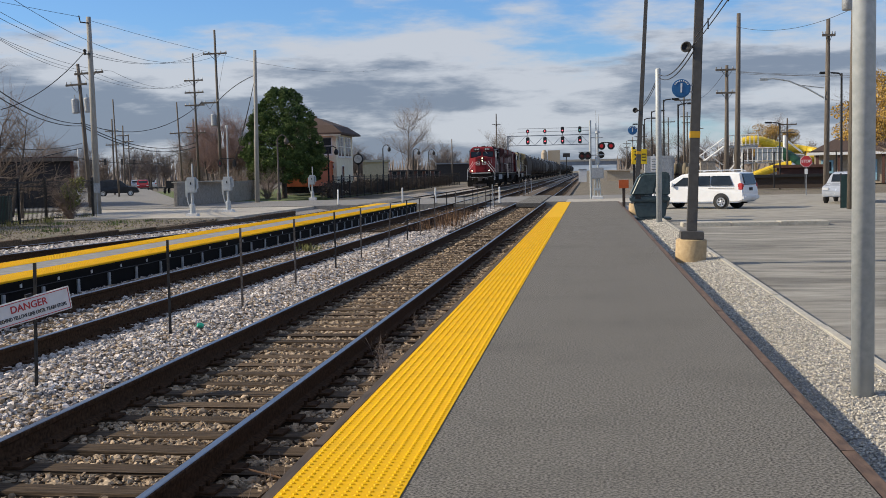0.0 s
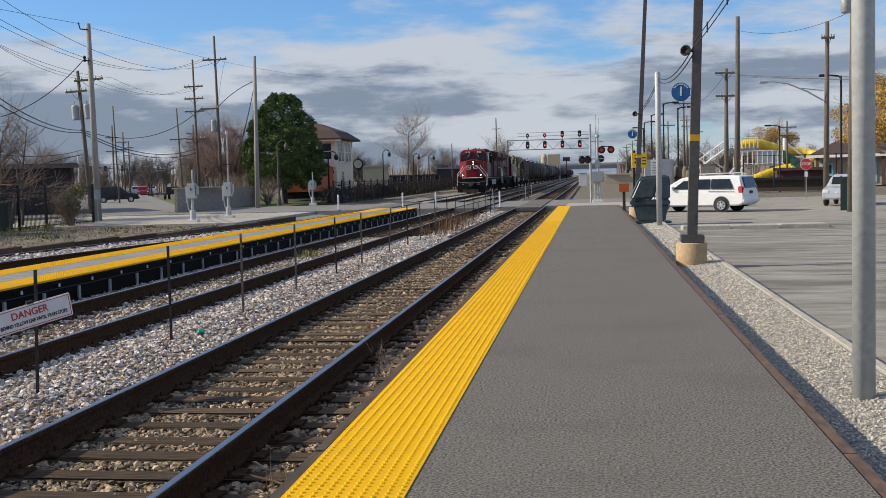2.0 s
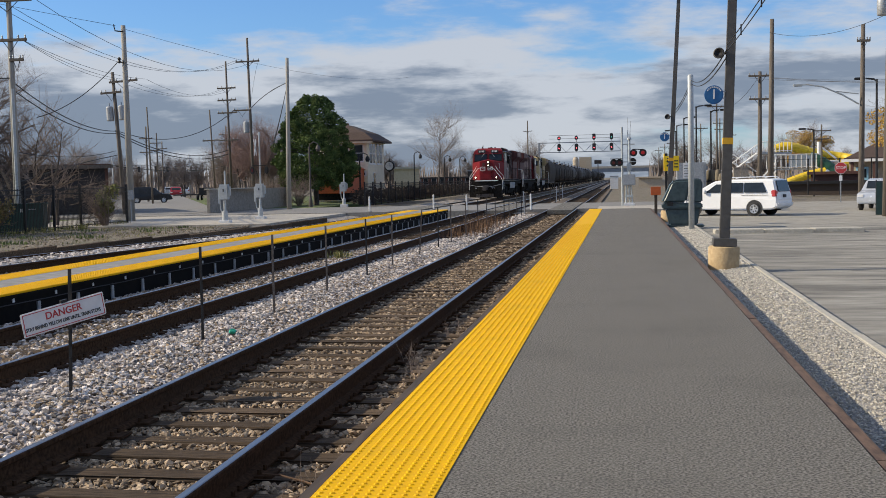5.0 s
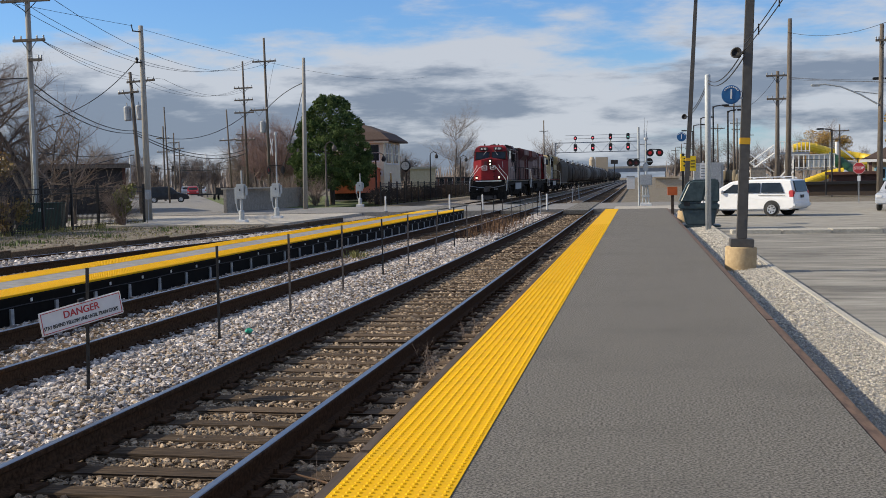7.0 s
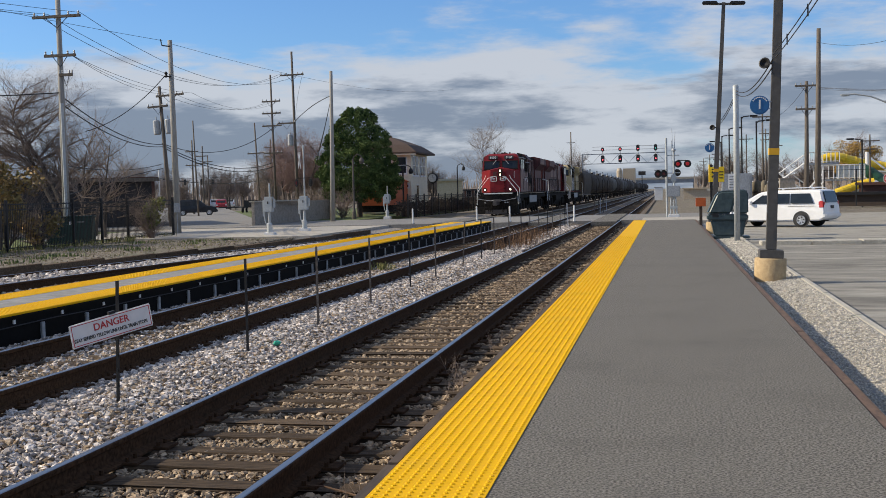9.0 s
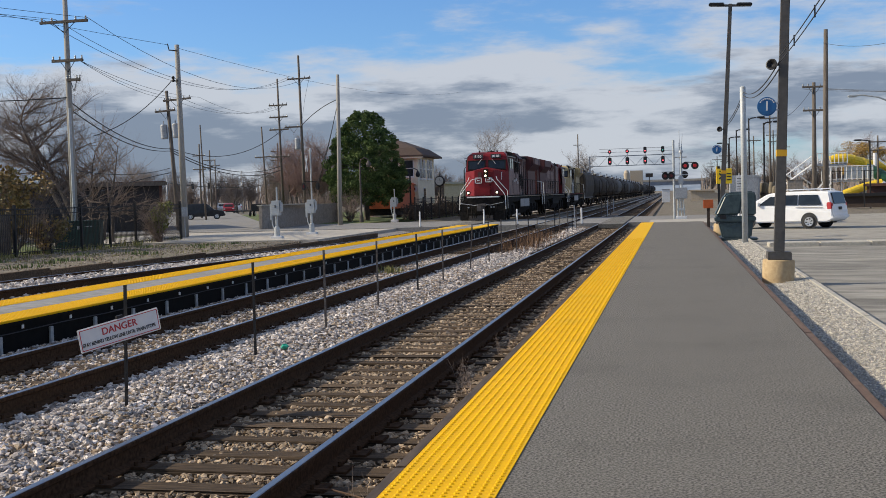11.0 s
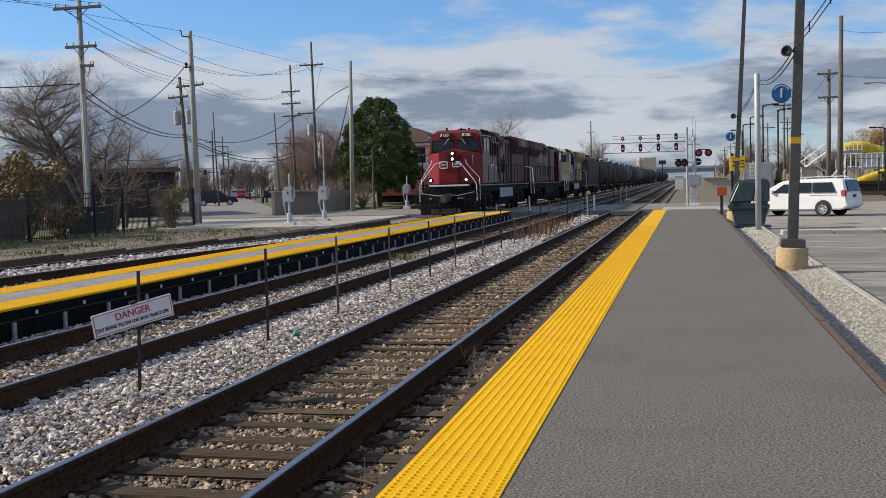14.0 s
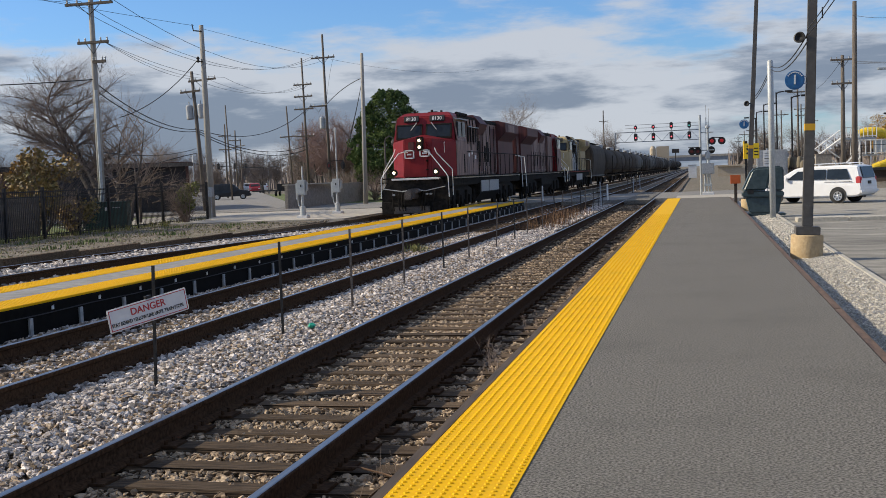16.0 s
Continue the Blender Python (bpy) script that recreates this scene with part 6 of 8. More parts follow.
    part("can", lathe(nb(), [(0.2, 0), (0.24, 0.05), (0.24, 0.85), (0.18, 0.95)], 16), "dull_zinc", tr, "", True)
    part("lid", lathe(nb(), [(0.25, 0.86), (0.25, 0.92), (0.1, 1.0)], 16), "galvanised", tr)
    part("bushing", rod(nb(), (0.05, 0, 0.95), (0.05, 0, 1.25), 0.04), "dull_zinc", tr)
    # street light on the second pole
    L = thing("street_lamp", "white curved street lamp arm bolted to a wooden pole", "street lamp", pose(*at(11.4, 64.8), 0))
    arm = [(0.0, 0, 5.2), (-0.9, 0, 5.75), (-1.9, 0, 6.2), (-2.7, 0, 6.35), (-3.0, 0, 6.34)]
    part("arm", pipe(nb(), arm, 0.045, 8), "galvanised", L)
    part("brace", pipe(nb(), [(0, 0, 5.75), (-1.2, 0, 5.93)], 0.03), "galvanised", L)
    part("lamp_head", box(nb(), -3.45, -2.95, -0.12, 0.12, 6.25, 6.38, 0.04), "galvanised", L)
    # wires
    A, B, T, C, D, E = (-30.05, 52), (-24.85, 60.2), (-25.4, 74), (-16.9, 76), (-18.85, 92), (-19.95, 100)
    for dx in (-1.05, -0.5, 1.05):
        wire(top_of(*A, 9.85, dx), top_of(*D, 11.65, dx * 0.9), 1.9)
        wire(top_of(*A, 9.85, dx), (-36 + dx, 18, 10.6), 0.5)
    for dx in (0.2, 1.0, 2.2):
        wire(top_of(*A, 8.05, 0.5), top_of(*T, 8.35, dx), 0.35, 0.01)
        wire(top_of(*T, 8.35, dx), top_of(*E, 9.95, dx * 0.5 - 0.6), 0.8, 0.01)
    wire(top_of(*B, 8.1, -0.3), top_of(-29.0, 57, 5.0), 0.45, 0.022)
    wire(top_of(*B, 9.9, -0.4), (-41, 30, 13.0), 0.3)
    wire(top_of(*B, 9.7, 0.1), top_of(-10.6, 150, 15.5), 1.2, 0.01)
    for k in (0, 0.35):
        wire(top_of(*A, 5.9 + k), top_of(*T, 5.0 + k * 0.4), 0.55, 0.026)
        wire(top_of(*T, 5.0 + k * 0.4), top_of(*E, 4.3 + k), 0.95, 0.03)
    wire(top_of(*A, 6.4), (-40, 20, 6.5), 0.8, 0.03)
    wire(top_of(*T, 5.2), top_of(*D, 7.7, -1.2), 1.35, 0.026)
    wire(top_of(*T, 3.9), top_of(*A, 3.2), 0.3, 0.02)
    wire(top_of(*T, 3.6), top_of(-30, 57, 1.9), -0.1, 0.03)
    wire(top_of(*T, 2.9), top_of(-20.05, 150, 4.2), 0.5, 0.03)
    wire(top_of(*E, 4.3), top_of(-23.45, 160, 4.6), 0.7, 0.03)
    wire(top_of(*D, 11.5, 0.9), top_of(*D, 7.8, 0.1), -0.4, 0.01)
    wire(top_of(*D, 7.6), top_of(*C, 8.35), -0.25, 0.028)
    wire(top_of(*C, 8.3), top_of(-18.2, 90, 2.4), 0.5, 0.024)
    wire(top_of(*C, 8.3), top_of(-17.7, 88, 4.8), 0.2, 0.024)
    wire(top_of(7.3, 62, 9.0), top_of(12.65, 53, 8.4), 0.5)
    wire(top_of(6.8, 76, 7.8, -0.6), (24, 40, 6.0), 0.9)
    wire(top_of(6.8, 76, 7.8, 0.6), (25, 40, 6.2), 0.9)
    wire(top_of(7.3, 62, 6.6), (26, 44, 5.0), 0.5)
    wire(top_of(4.75, 118, 8.6), top_of(6.8, 76, 7.9), 0.9)
    # twin service cables from lamp to lamp along the platform, with spacers
    for k in (0, 1):
        wire((1.85, 20.1, 3.6 + 0.12 * k), (2.2, 35.75, 4.4 + 0.1 * k), 0.25, 0.012)
        wire((1.87, 20.3, 3.72 + 0.1 * k), (2.01, 8.56, 4.35 + 0.12 * k), 0.12, 0.008)
        wire((2.2, 35.75, 4.4 + 0.1 * k), (2.05, 43, 3.9 + 0.1 * k), 0.1, 0.012)
    for i in range(4):
        f = 0.18 + i * 0.2
        s = thing("cable_spacer", "small black spacer clip on overhead cables", "cable clip", pose(1.87 + 0.14 * f, 20.3 - 11.74 * f, 3.72 + 0.63 * f - 0.12 * 4 * f * (1 - f)), "cable spacers")
        part("clip", box(nb(), -0.01, 0.01, -0.01, 0.01, -0.03, 0.14, 0.003), "iron", s)


def lot_lamp(az, d, h, side=1, head=0.6):
    t = thing("lot_lamp_post", "slim dark lamp post with a flat head on a short arm", "lamp post", pose(*at(az, d), -0.4), "car park lamps")
    part("pole", rod(nb(), (0, 0, -0.3), (0, 0, h), 0.075, 0.06, 10), "iron", t)
    part("arm", pipe(nb(), [(0, 0, h - 0.6), (0, 0, h - 0.15), (side * 0.15, 0, h), (side * 0.6, 0, h + 0.05)], 0.05), "iron", t)
    part("lamp_head", box(nb(), side * 0.95 - head / 2, side * 0.95 + head / 2, -0.15, 0.15, h - 0.02, h + 0.12, 0.03), "iron", t)
    return t


def street_clock(az, d):
    t = thing("street_clock", "black cast-iron street clock with a white dial", "clock", pose(*at(az, d), -0.3))
    part("post", lathe(nb(), [(0.22, 0), (0.22, 0.5), (0.1, 0.7), (0.08, 2.7), (0.14, 2.8)], 12), "iron", t)
    part("case", lathe(nb(), [(0.44, -0.16), (0.48, -0.1), (0.48, 0.1), (0.44, 0.16)], 24, pose(0, 0, 3.25, 90, 0, 0)), "iron", t)
    dial = part("dial", lathe(nb(), [(0.36, 0), (0.36, 0.02)], 24, pose(0, -0.155, 3.25, 90, 0, 0)), "dull_zinc", t, "pale weathered dial")
    part("pointer", box(nb(), -0.012, 0.012, -0.19, -0.18, 3.24, 3.52), "ink", dial)
    part("pointer", box(nb(), -0.01, 0.2, -0.19, -0.18, 3.24, 3.26), "ink", dial)
    part("finial", lathe(nb(), [(0.08, 3.73), (0.12, 3.8), (0.03, 3.9), (0.015, 4.15)], 8), "iron", t)


def park_lamp(az, d, h=4.2, drop=True, mat="iron"):
    t = thing("park_lamp", "black ornamental lamp post with a hanging lantern" if drop else "grey lamp post with a flat bracket head", "lamp post", pose(*at(az, d), -0.3), "ornamental lamps")
    part("pole", lathe(nb(), [(0.17, 0), (0.15, 0.6), (0.08, 0.8), (0.06, h)], 10), mat, t)
    part("bracket", pipe(nb(), [(0, 0, h - 0.3), (0.05, 0, h + 0.15), (0.35, 0, h + 0.35), (0.65, 0, h + 0.2), (0.68, 0, h + 0.05)], 0.04), mat, t)
    part("lantern", lathe(nb(), [(0.06, h + 0.1), (0.16, h - 0.05), (0.2, h - 0.2), (0.12, h - 0.38)], 10, pose(0.68, 0, 0)), mat, t)
    return t


# ---- signals and crossing gear ----
def flasher(parent, x, y, z, lit, back=1):
    f = part("flasher", lathe(nb(), [(0.21, 0), (0.21, 0.02), (0.11, 0.025), (0.10, 0.16)], 18, pose(x, y, z, -90 * back, 0, 0)), "iron", parent, "round black warning light")
    part("lens", lathe(nb(), [(0.10, 0), (0.09, 0.03)], 16, pose(x, y - 0.01 * back, z, 90 * back, 0, 0)), "lens_red" if lit else "lens_off", f, "red lens")
    return f


def crossing_mast():
    t = thing("crossing_signal", "galvanised level crossing mast with red flashing lights", "crossing signal", pose(0.39, 64.4, -0.06))
    part("pad", box(nb(), -0.26, 0.38, -0.35, 0.35, -0.2, 0.10, 0.04), "white_paint", t, "white concrete foot")
    for x in (-0.12, 0.08, 0.24):
        part("leg", rod(nb(), (x, 0, 0.1), (x * 0.7, 0, 1.2), 0.04, n=10), "galvanised", t)
    part("collar", box(nb(), -0.16, 0.28, -0.1, 0.1, 0.42, 0.56, 0.02), "galvanised", t)
    part("mast", rod(nb(), (-0.31, 0.6, -0.1), (-0.31, 0.6, 4.45), 0.065, n=14), "galvanised", t)
    part("mast", rod(nb(), (0.10, 0, 1.0), (0.10, 0, 3.7), 0.055, n=14), "galvanised", t)
    for x in (0.0, 0.16):
        part("ladder_rail", rod(nb(), (x, 0.7, 0.4), (x, 0.7, 4.3), 0.014, n=6), "galvanised", t)
    for i in range(12):
        part("rung", rod(nb(), (0.0, 0.7, 0.7 + i * 0.3), (0.16, 0.7, 0.7 + i * 0.3), 0.010, n=5), "galvanised", t)
    part("aerial", rod(nb(), (0.05, 0.7, 3.7), (0.02, 0.7, 5.0), 0.012), "dull_zinc", t)
    part("aerial", rod(nb(), (0.12, 0.7, 3.7), (0.20, 0.7, 4.8), 0.012), "dull_zinc", t)
    part("top_arm", box(nb(), -0.31, 0.42, 0.55, 0.62, 3.42, 3.48), "galvanised", t)
    c = part("gate_box", box(nb(), -0.26, 0.42, -0.24, 0.22, 1.10, 1.72, 0.03), "dull_zinc", t, "grey gate mechanism box")
    part("lid", box(nb(), -0.22, 0.38, -0.255, -0.24, 1.14, 1.68, 0.006), "dull_zinc", c)
    part("light_arm", pipe(nb(), [(0.10, 0, 2.78), (0.33, 0, 3.15), (0.90, 0, 3.12)], 0.03), "iron", t)
    flasher(t, 0.33, -0.1, 2.94, True)
    flasher(t, 0.86, -0.1, 2.94, True)
    flasher(t, -0.78, -0.05, 2.40, False)
    flasher(t, -0.46, -0.20, 2.40, False)
    flasher(t, 0.28, 0.35, 2.45, False, -1)
    part("hood", box(nb(), -0.98, -0.30, -0.32, 0.1, 2.60, 2.64), "iron", t)
    part("light_arm", pipe(nb(), [(-0.9, 0, 2.42), (0.45, 0, 2.45)], 0.03), "galvanised", t)
    part("junction_box", box(nb(), -0.06, 0.22, -0.14, 0.08, 1.95, 2.35, 0.03), "galvanised", t)
    part("bell", lathe(nb(), [(0.13, 0), (0.11, 0.1), (0.04, 0.14)], 12, pose(0.10, -0.05, 3.7, 0, 0, 0)), "dull_zinc", t)
    k = thing("signal_cabinet", "white and grey trackside equipment cabinet", "cabinet", pose(-1.0, 170, -0.3))
    part("body", box(nb(), -0.6, 0.6, -0.5, 0.5, 0, 1.9, 0.03), "white_paint", k)
    part("roof", box(nb(), -0.66, 0.66, -0.56, 0.56, 1.9, 1.98, 0.02), "dull_zinc", k)


def gate_machine(x, y, tall):
    t = thing("crossing_gate", "grey railway gate mechanism on a pedestal" + (" with crossbuck mast and lamps" if tall else ""), "crossing gate", pose(x, y, -0.2), "crossing gates")
    part("pad", box(nb(), -0.5, 0.5, -0.4, 0.4, -0.1, 0.12, 0.03), "white_paint", t)
    part("pedestal", lathe(nb(), [(0.26, 0.1), (0.24, 0.55), (0.12, 0.6), (0.12, 1.2)], 12), "galvanised", t)
    c = part("gate_box", box(nb(), -0.38, 0.38, -0.28, 0.28, 1.12, 1.85, 0.04), "galvanised", t, "pale grey mechanism box")
    part("latch", box(nb(), -0.05, 0.05, -0.30, -0.28, 1.5, 1.62), "iron", c)
    part("arm_bracket", box(nb(), -0.60, -0.40, -0.08, 0.08, 0.9, 1.7, 0.03), "galvanised", t)
    part("counterweight", box(nb(), 0.42, 0.55, -0.2, 0.2, 1.3, 1.75, 0.03), "galvanised", t)
    part("conduit", pipe(nb(), [(-0.45, 0, 1.1), (-0.42, 0, 0.7), (-0.15, 0, 0.3)], 0.05), "galvanised", t)
    part("mast", rod(nb(), (0.05, 0.1, 1.2), (0.05, 0.1, 4.4 if tall else 2.5), 0.075, n=10), "galvanised", t)
    if tall:
        for a in (38, -38):
            part("crossbuck", box(nb(), -0.6, 0.6, -0.02, 0.02, -0.10, 0.10, 0, pose(-0.35, 0.0, 3.75, 0, a, 97)), "white_paint", t, "white crossbuck blade")
        part("light_arm", box(nb(), -0.7, 0.75, -0.02, 0.02, 2.78, 2.82), "iron", t)
        for x2, m in ((-0.72, 1), (0.75, -1)):
            flasher(t, x2, 0, 2.55, False, m)
        part("bell", lathe(nb(), [(0.14, 0), (0.12, 0.12), (0.04, 0.16)], 10, pose(0.05, 0.1, 4.4)), "galvanised", t)
    for ob in t.children_recursive:
        ob.data.transform(Matrix.Diagonal((0.52, 0.55, 0.97, 1.0)))
    return t


def signal_bridge():
    y, z0, z1, x0, x1 = 222.0, 6.6, 8.5, -16.0, 0.2
    t = thing("signal_bridge", "grey steel lattice signal gantry over the tracks", "signal gantry", pose(0, y, 0))
    for z in (z0, z1):
        for yy in (-0.5, 0.5):
            part("chord", box(nb(), x0, x1, yy - 0.06, yy + 0.06, z - 0.06, z + 0.06), "bridge", t)
    n = 9
    for i in range(n):
        xa, xb = x0 + (x1 - x0) * i / n, x0 + (x1 - x0) * (i + 1) / n
        part("diagonal", pipe(nb(), [(xa, -0.5, z0 if i % 2 else z1), (xb, -0.5, z1 if i % 2 else z0)], 0.04), "bridge", t)
    for x in (x0, x1):
        for yy in (-0.5, 0.5):
            part("leg", box(nb(), x - 0.10, x + 0.10, yy - 0.10, yy + 0.10, -0.5, z1 + 0.1), "bridge", t)
    for z in (9.25, 9.9):
        part("guard_rail", pipe(nb(), [(x0 + 2, -0.6, z), (x1, -0.6, z)], 0.04), "dull_zinc", t)
    for k, x in enumerate((-12.0, -8.6, -5.15, -1.75)):
        h = part("signal_head", box(nb(), x - 0.35, x + 0.35, -1.0, -0.7, 6.8, 8.2, 0.1), "ink", t, "black signal head with red light")
        part("lens", lathe(nb(), [(0.125, 0), (0.10, 0.08)], 14, pose(x, -1.02, 7.35, 90, 0, 0)), "lamp_red", h, "lit red light")
        hi = part("signal_head", box(nb(), x - 0.32, x + 0.32, -1.0, -0.7, 9.0 if k < 2 else 8.9, 9.7 if k < 2 else 10.1, 0.1), "ink", t, "black signal head")
        part("lens", lathe(nb(), [(0.115, 0), (0.09, 0.08)], 14, pose(x, -1.02, 9.35, 90, 0, 0)), "lens_green" if k == 3 else "lamp_red", hi, "lit signal light")
        part("mast", rod(nb(), (x, -0.75, 6.6), (x, -0.75, 9.9), 0.08), "dull_zinc", t)


# ---- buildings ----
def signal_tower():
    x, y = at(-12.95, 107)
    t = thing("signal_tower", "cream clapboard railway signal tower with brown hipped roof", "tower", pose(x, y, -0.25))
    W, Dp, H = 4.9, 7.4, 5.95
    wall = part("wall", box(nb(), -W, 0, 0, Dp, 0, H), "siding", t)
    for i in range(30):
        z = 0.12 + i * 0.195
        part("board", box(nb(), -W - 0.02, 0.02, -0.035, 0.0, z, z + 0.18) if z < 5.9 else box(nb(), -0.1, 0, -0.02, 0, z, z + 0.1), "siding", wall)
        part("board", box(nb(), 0.0, 0.035, -0.02, Dp + 0.02, z, z + 0.18), "siding", wall)
    b = nb()
    o, e = 0.75, H - 0.1
    base = [b.verts.new(v) for v in ((-W - o, -o, e), (o, -o, e), (o, Dp + o, e), (-W - o, Dp + o, e))]
    low = [b.verts.new((v.co.x, v.co.y, e - 0.16)) for v in base]
    mid = [b.verts.new(v) for v in ((-W + 0.3, 0.3, e + 0.75), (-0.3, 0.3, e + 0.75), (-0.3, Dp - 0.3, e + 0.75), (-W + 0.3, Dp - 0.3, e + 0.75))]
    top = [b.verts.new(v) for v in ((-W / 2 - 0.15, 2.3, e + 1.55), (-W / 2 + 0.15, 2.3, e + 1.55), (-W / 2 + 0.15, Dp - 2.3, e + 1.55), (-W / 2 - 0.15, Dp - 2.3, e + 1.55))]
    for ring, up in ((low, base), (base, mid), (mid, top)):
        for i in range(4):
            b.faces.new((ring[i], ring[(i + 1) % 4], up[(i + 1) % 4], up[i]))
    b.faces.new(top)
    b.faces.new(low[::-1])
    roof = part("roof", b, "shingle", t, "brown shingled hipped roof")
    part("chimney", box(nb(), -W / 2 - 1.0, -W / 2 - 0.4, 4.0, 4.6, e + 0.9, e + 1.85), "brick", roof)
    part("eave_trim", box(nb(), -W - o + 0.05, o - 0.05, -o + 0.04, -o + 0.07, e - 0.3, e - 0.16), "siding", roof)

    def window(cx, cz, w, h, face):
        m = pose(cx, -0.05, cz) if face == "front" else pose(0.05, cx, cz, 0, 0, 90)
        wd = part("window", box(nb(), -w / 2 - 0.08, w / 2 + 0.08, -0.03, 0.02, -h / 2 - 0.08, h / 2 + 0.08, 0.01, m), "white_paint", t, "white framed sash window")
        part("pane", box(nb(), -w / 2, w / 2, -0.045, -0.03, 0.03, h / 2, 0, m), "dark_glass", wd)
        part("pane", box(nb(), -w / 2, w / 2, -0.045, -0.03, -h / 2, -0.03, 0, m), "dark_glass", wd)
        part("sill", box(nb(), -w / 2 - 0.14, w / 2 + 0.14, -0.1, 0.0, -h / 2 - 0.16, -h / 2 - 0.08, 0, m), "white_paint", wd)
    for cx in (-0.85, -2.3, -3.8):
        window(cx, 4.6, 0.85, 1.5, "front")
    for cx in (1.3, 2.6, 4.5, 5.8):
        window(cx, 4.55, 0.85, 1.8, "side")
    window(2.6, 1.6, 0.8, 2.1, "side")
    s = part("name_board", box(nb(), -1.6, -0.1, -0.09, -0.04, 2.35, 2.85, 0.01), "sign_white", t, "white board with dark marks")
    for i in range(5):
        part("mark", box(nb(), -1.45 + i * 0.26, -1.28 + i * 0.26, -0.1, -0.09, 2.48, 2.72), "ink", s)
    part("corner_post", box(nb(), -0.02, 0.045, -0.045, 0.06, 0, H - 0.1), "siding", t)


def caboose():
    x, y = at(-14.9, 100)
    t = thing("caboose", "orange painted wooden caboose standing on a lawn", "caboose", pose(x, y, 0.1))
    part("body", prism(nb(), [(-1.4, 0.5), (1.4, 0.5), (1.4, 2.7), (0.7, 3.0), (-0.7, 3.0), (-1.4, 2.7)], "y", 0, 8), "caboose", t)
    part("roof", prism(nb(), [(-1.55, 2.7), (-0.75, 3.05), (0.75, 3.05), (1.55, 2.7), (1.5, 2.64), (-1.5, 2.64)], "y", -0.5, 8.5), "caboose", t)
    for cx in (-0.8, 0.8):
        w = part("window", box(nb(), cx - 0.25, cx + 0.25, -0.04, 0.0, 1.6, 2.3), "ink", t)
        part("pane", box(nb(), cx - 0.2, cx + 0.2, -0.05, -0.04, 1.65, 2.25), "dark_glass", w)
    part("underframe", box(nb(), -1.2, 1.2, 0.3, 7.7, -0.1, 0.5), "under", t)
    part("end_rail", pipe(nb(), [(-1.3, -0.5, 0.5), (-1.3, -0.5, 1.5), (1.3, -0.5, 1.5), (1.3, -0.5, 0.5)], 0.04), "caboose", t)


def low_building(az0, az1, d, h, depth, mat, label, roof="dark_wall", name="building", windows=0):
    (xa, ya), (xb, yb) = at(az0, d), at(az1, d)
    w = math.hypot(xb - xa, yb - ya)
    ang = math.degrees(math.atan2(yb - ya, xb - xa))
    t = thing(name, label, "building", pose(xa, ya, -0.4, 0, 0, ang))
    part("wall", box(nb(), 0, w, 0, depth, 0, h + 0.4), mat, t)
    part("roof", box(nb(), -0.3, w + 0.3, -0.3, depth + 0.3, h + 0.4, h + 0.65), roof, t)
    for i in range(windows):
        cx = w * (i + 0.5) / windows
        wd = part("window", box(nb(), cx - w / windows * 0.3, cx + w / windows * 0.3, -0.06, 0.0, 1.2, 2.4), "white_paint", t)
        part("pane", box(nb(), cx - w / windows * 0.27, cx + w / windows * 0.27, -0.08, -0.06, 1.25, 2.35), "dark_glass", wd)
    return t


def block_wall():
    t = thing("block_wall", "low grey concrete block wall beside the street", "wall", pose(0, 0, 0))
    n = 14
    for i in range(n):
        f0, f1 = i / n, (i + 1) / n
        ya, yb = 65.8 + 20.6 * f0, 65.8 + 20.6 * f1 - 0.02
        xa = -25.2 - 1.2 * f0
        part("panel", box(nb(), xa - 0.2, xa, ya, yb, -0.3, 1.28, 0.01), "block", t)
    part("coping", box(nb(), -25.5, -25.1, 65.7, 76, 1.282, 1.36, 0.01), "concrete", t)


def steel_fence(x, y0, y1, z, h, step, label, pickets=True):
    t = thing("metal_fence", label, "fence", pose(x, 0, z), "black metal fences")
    n = int((y1 - y0) / step)
    for i in range(n + 1):
        p = part("post", box(nb(), -0.05, 0.05, y0 + i * step - 0.06, y0 + i * step + 0.06, 0, h + 0.12, 0.01), "iron", t)
    for zz in (0.15, h - 0.25, h - 0.05):
        part("rail", box(nb(), -0.02, 0.02, y0, y1, zz - 0.02, zz + 0.02), "iron", t)
    me = bpy.data.meshes.new("picket")
    b = box(nb(), -0.008, 0.008, -0.008, 0.008, 0.05, h)
    b.to_mesh(me)
    b.free()
    me.materials.append(M["iron"])
    k = min(int((y1 - y0) / 0.115), 300)
    for i in range(k):
        o = new("picket", me)
        o.parent, o.matrix_basis = t, pose(0, y0 + (y1 - y0) * (i + 0.5) / k, 0)
    return t


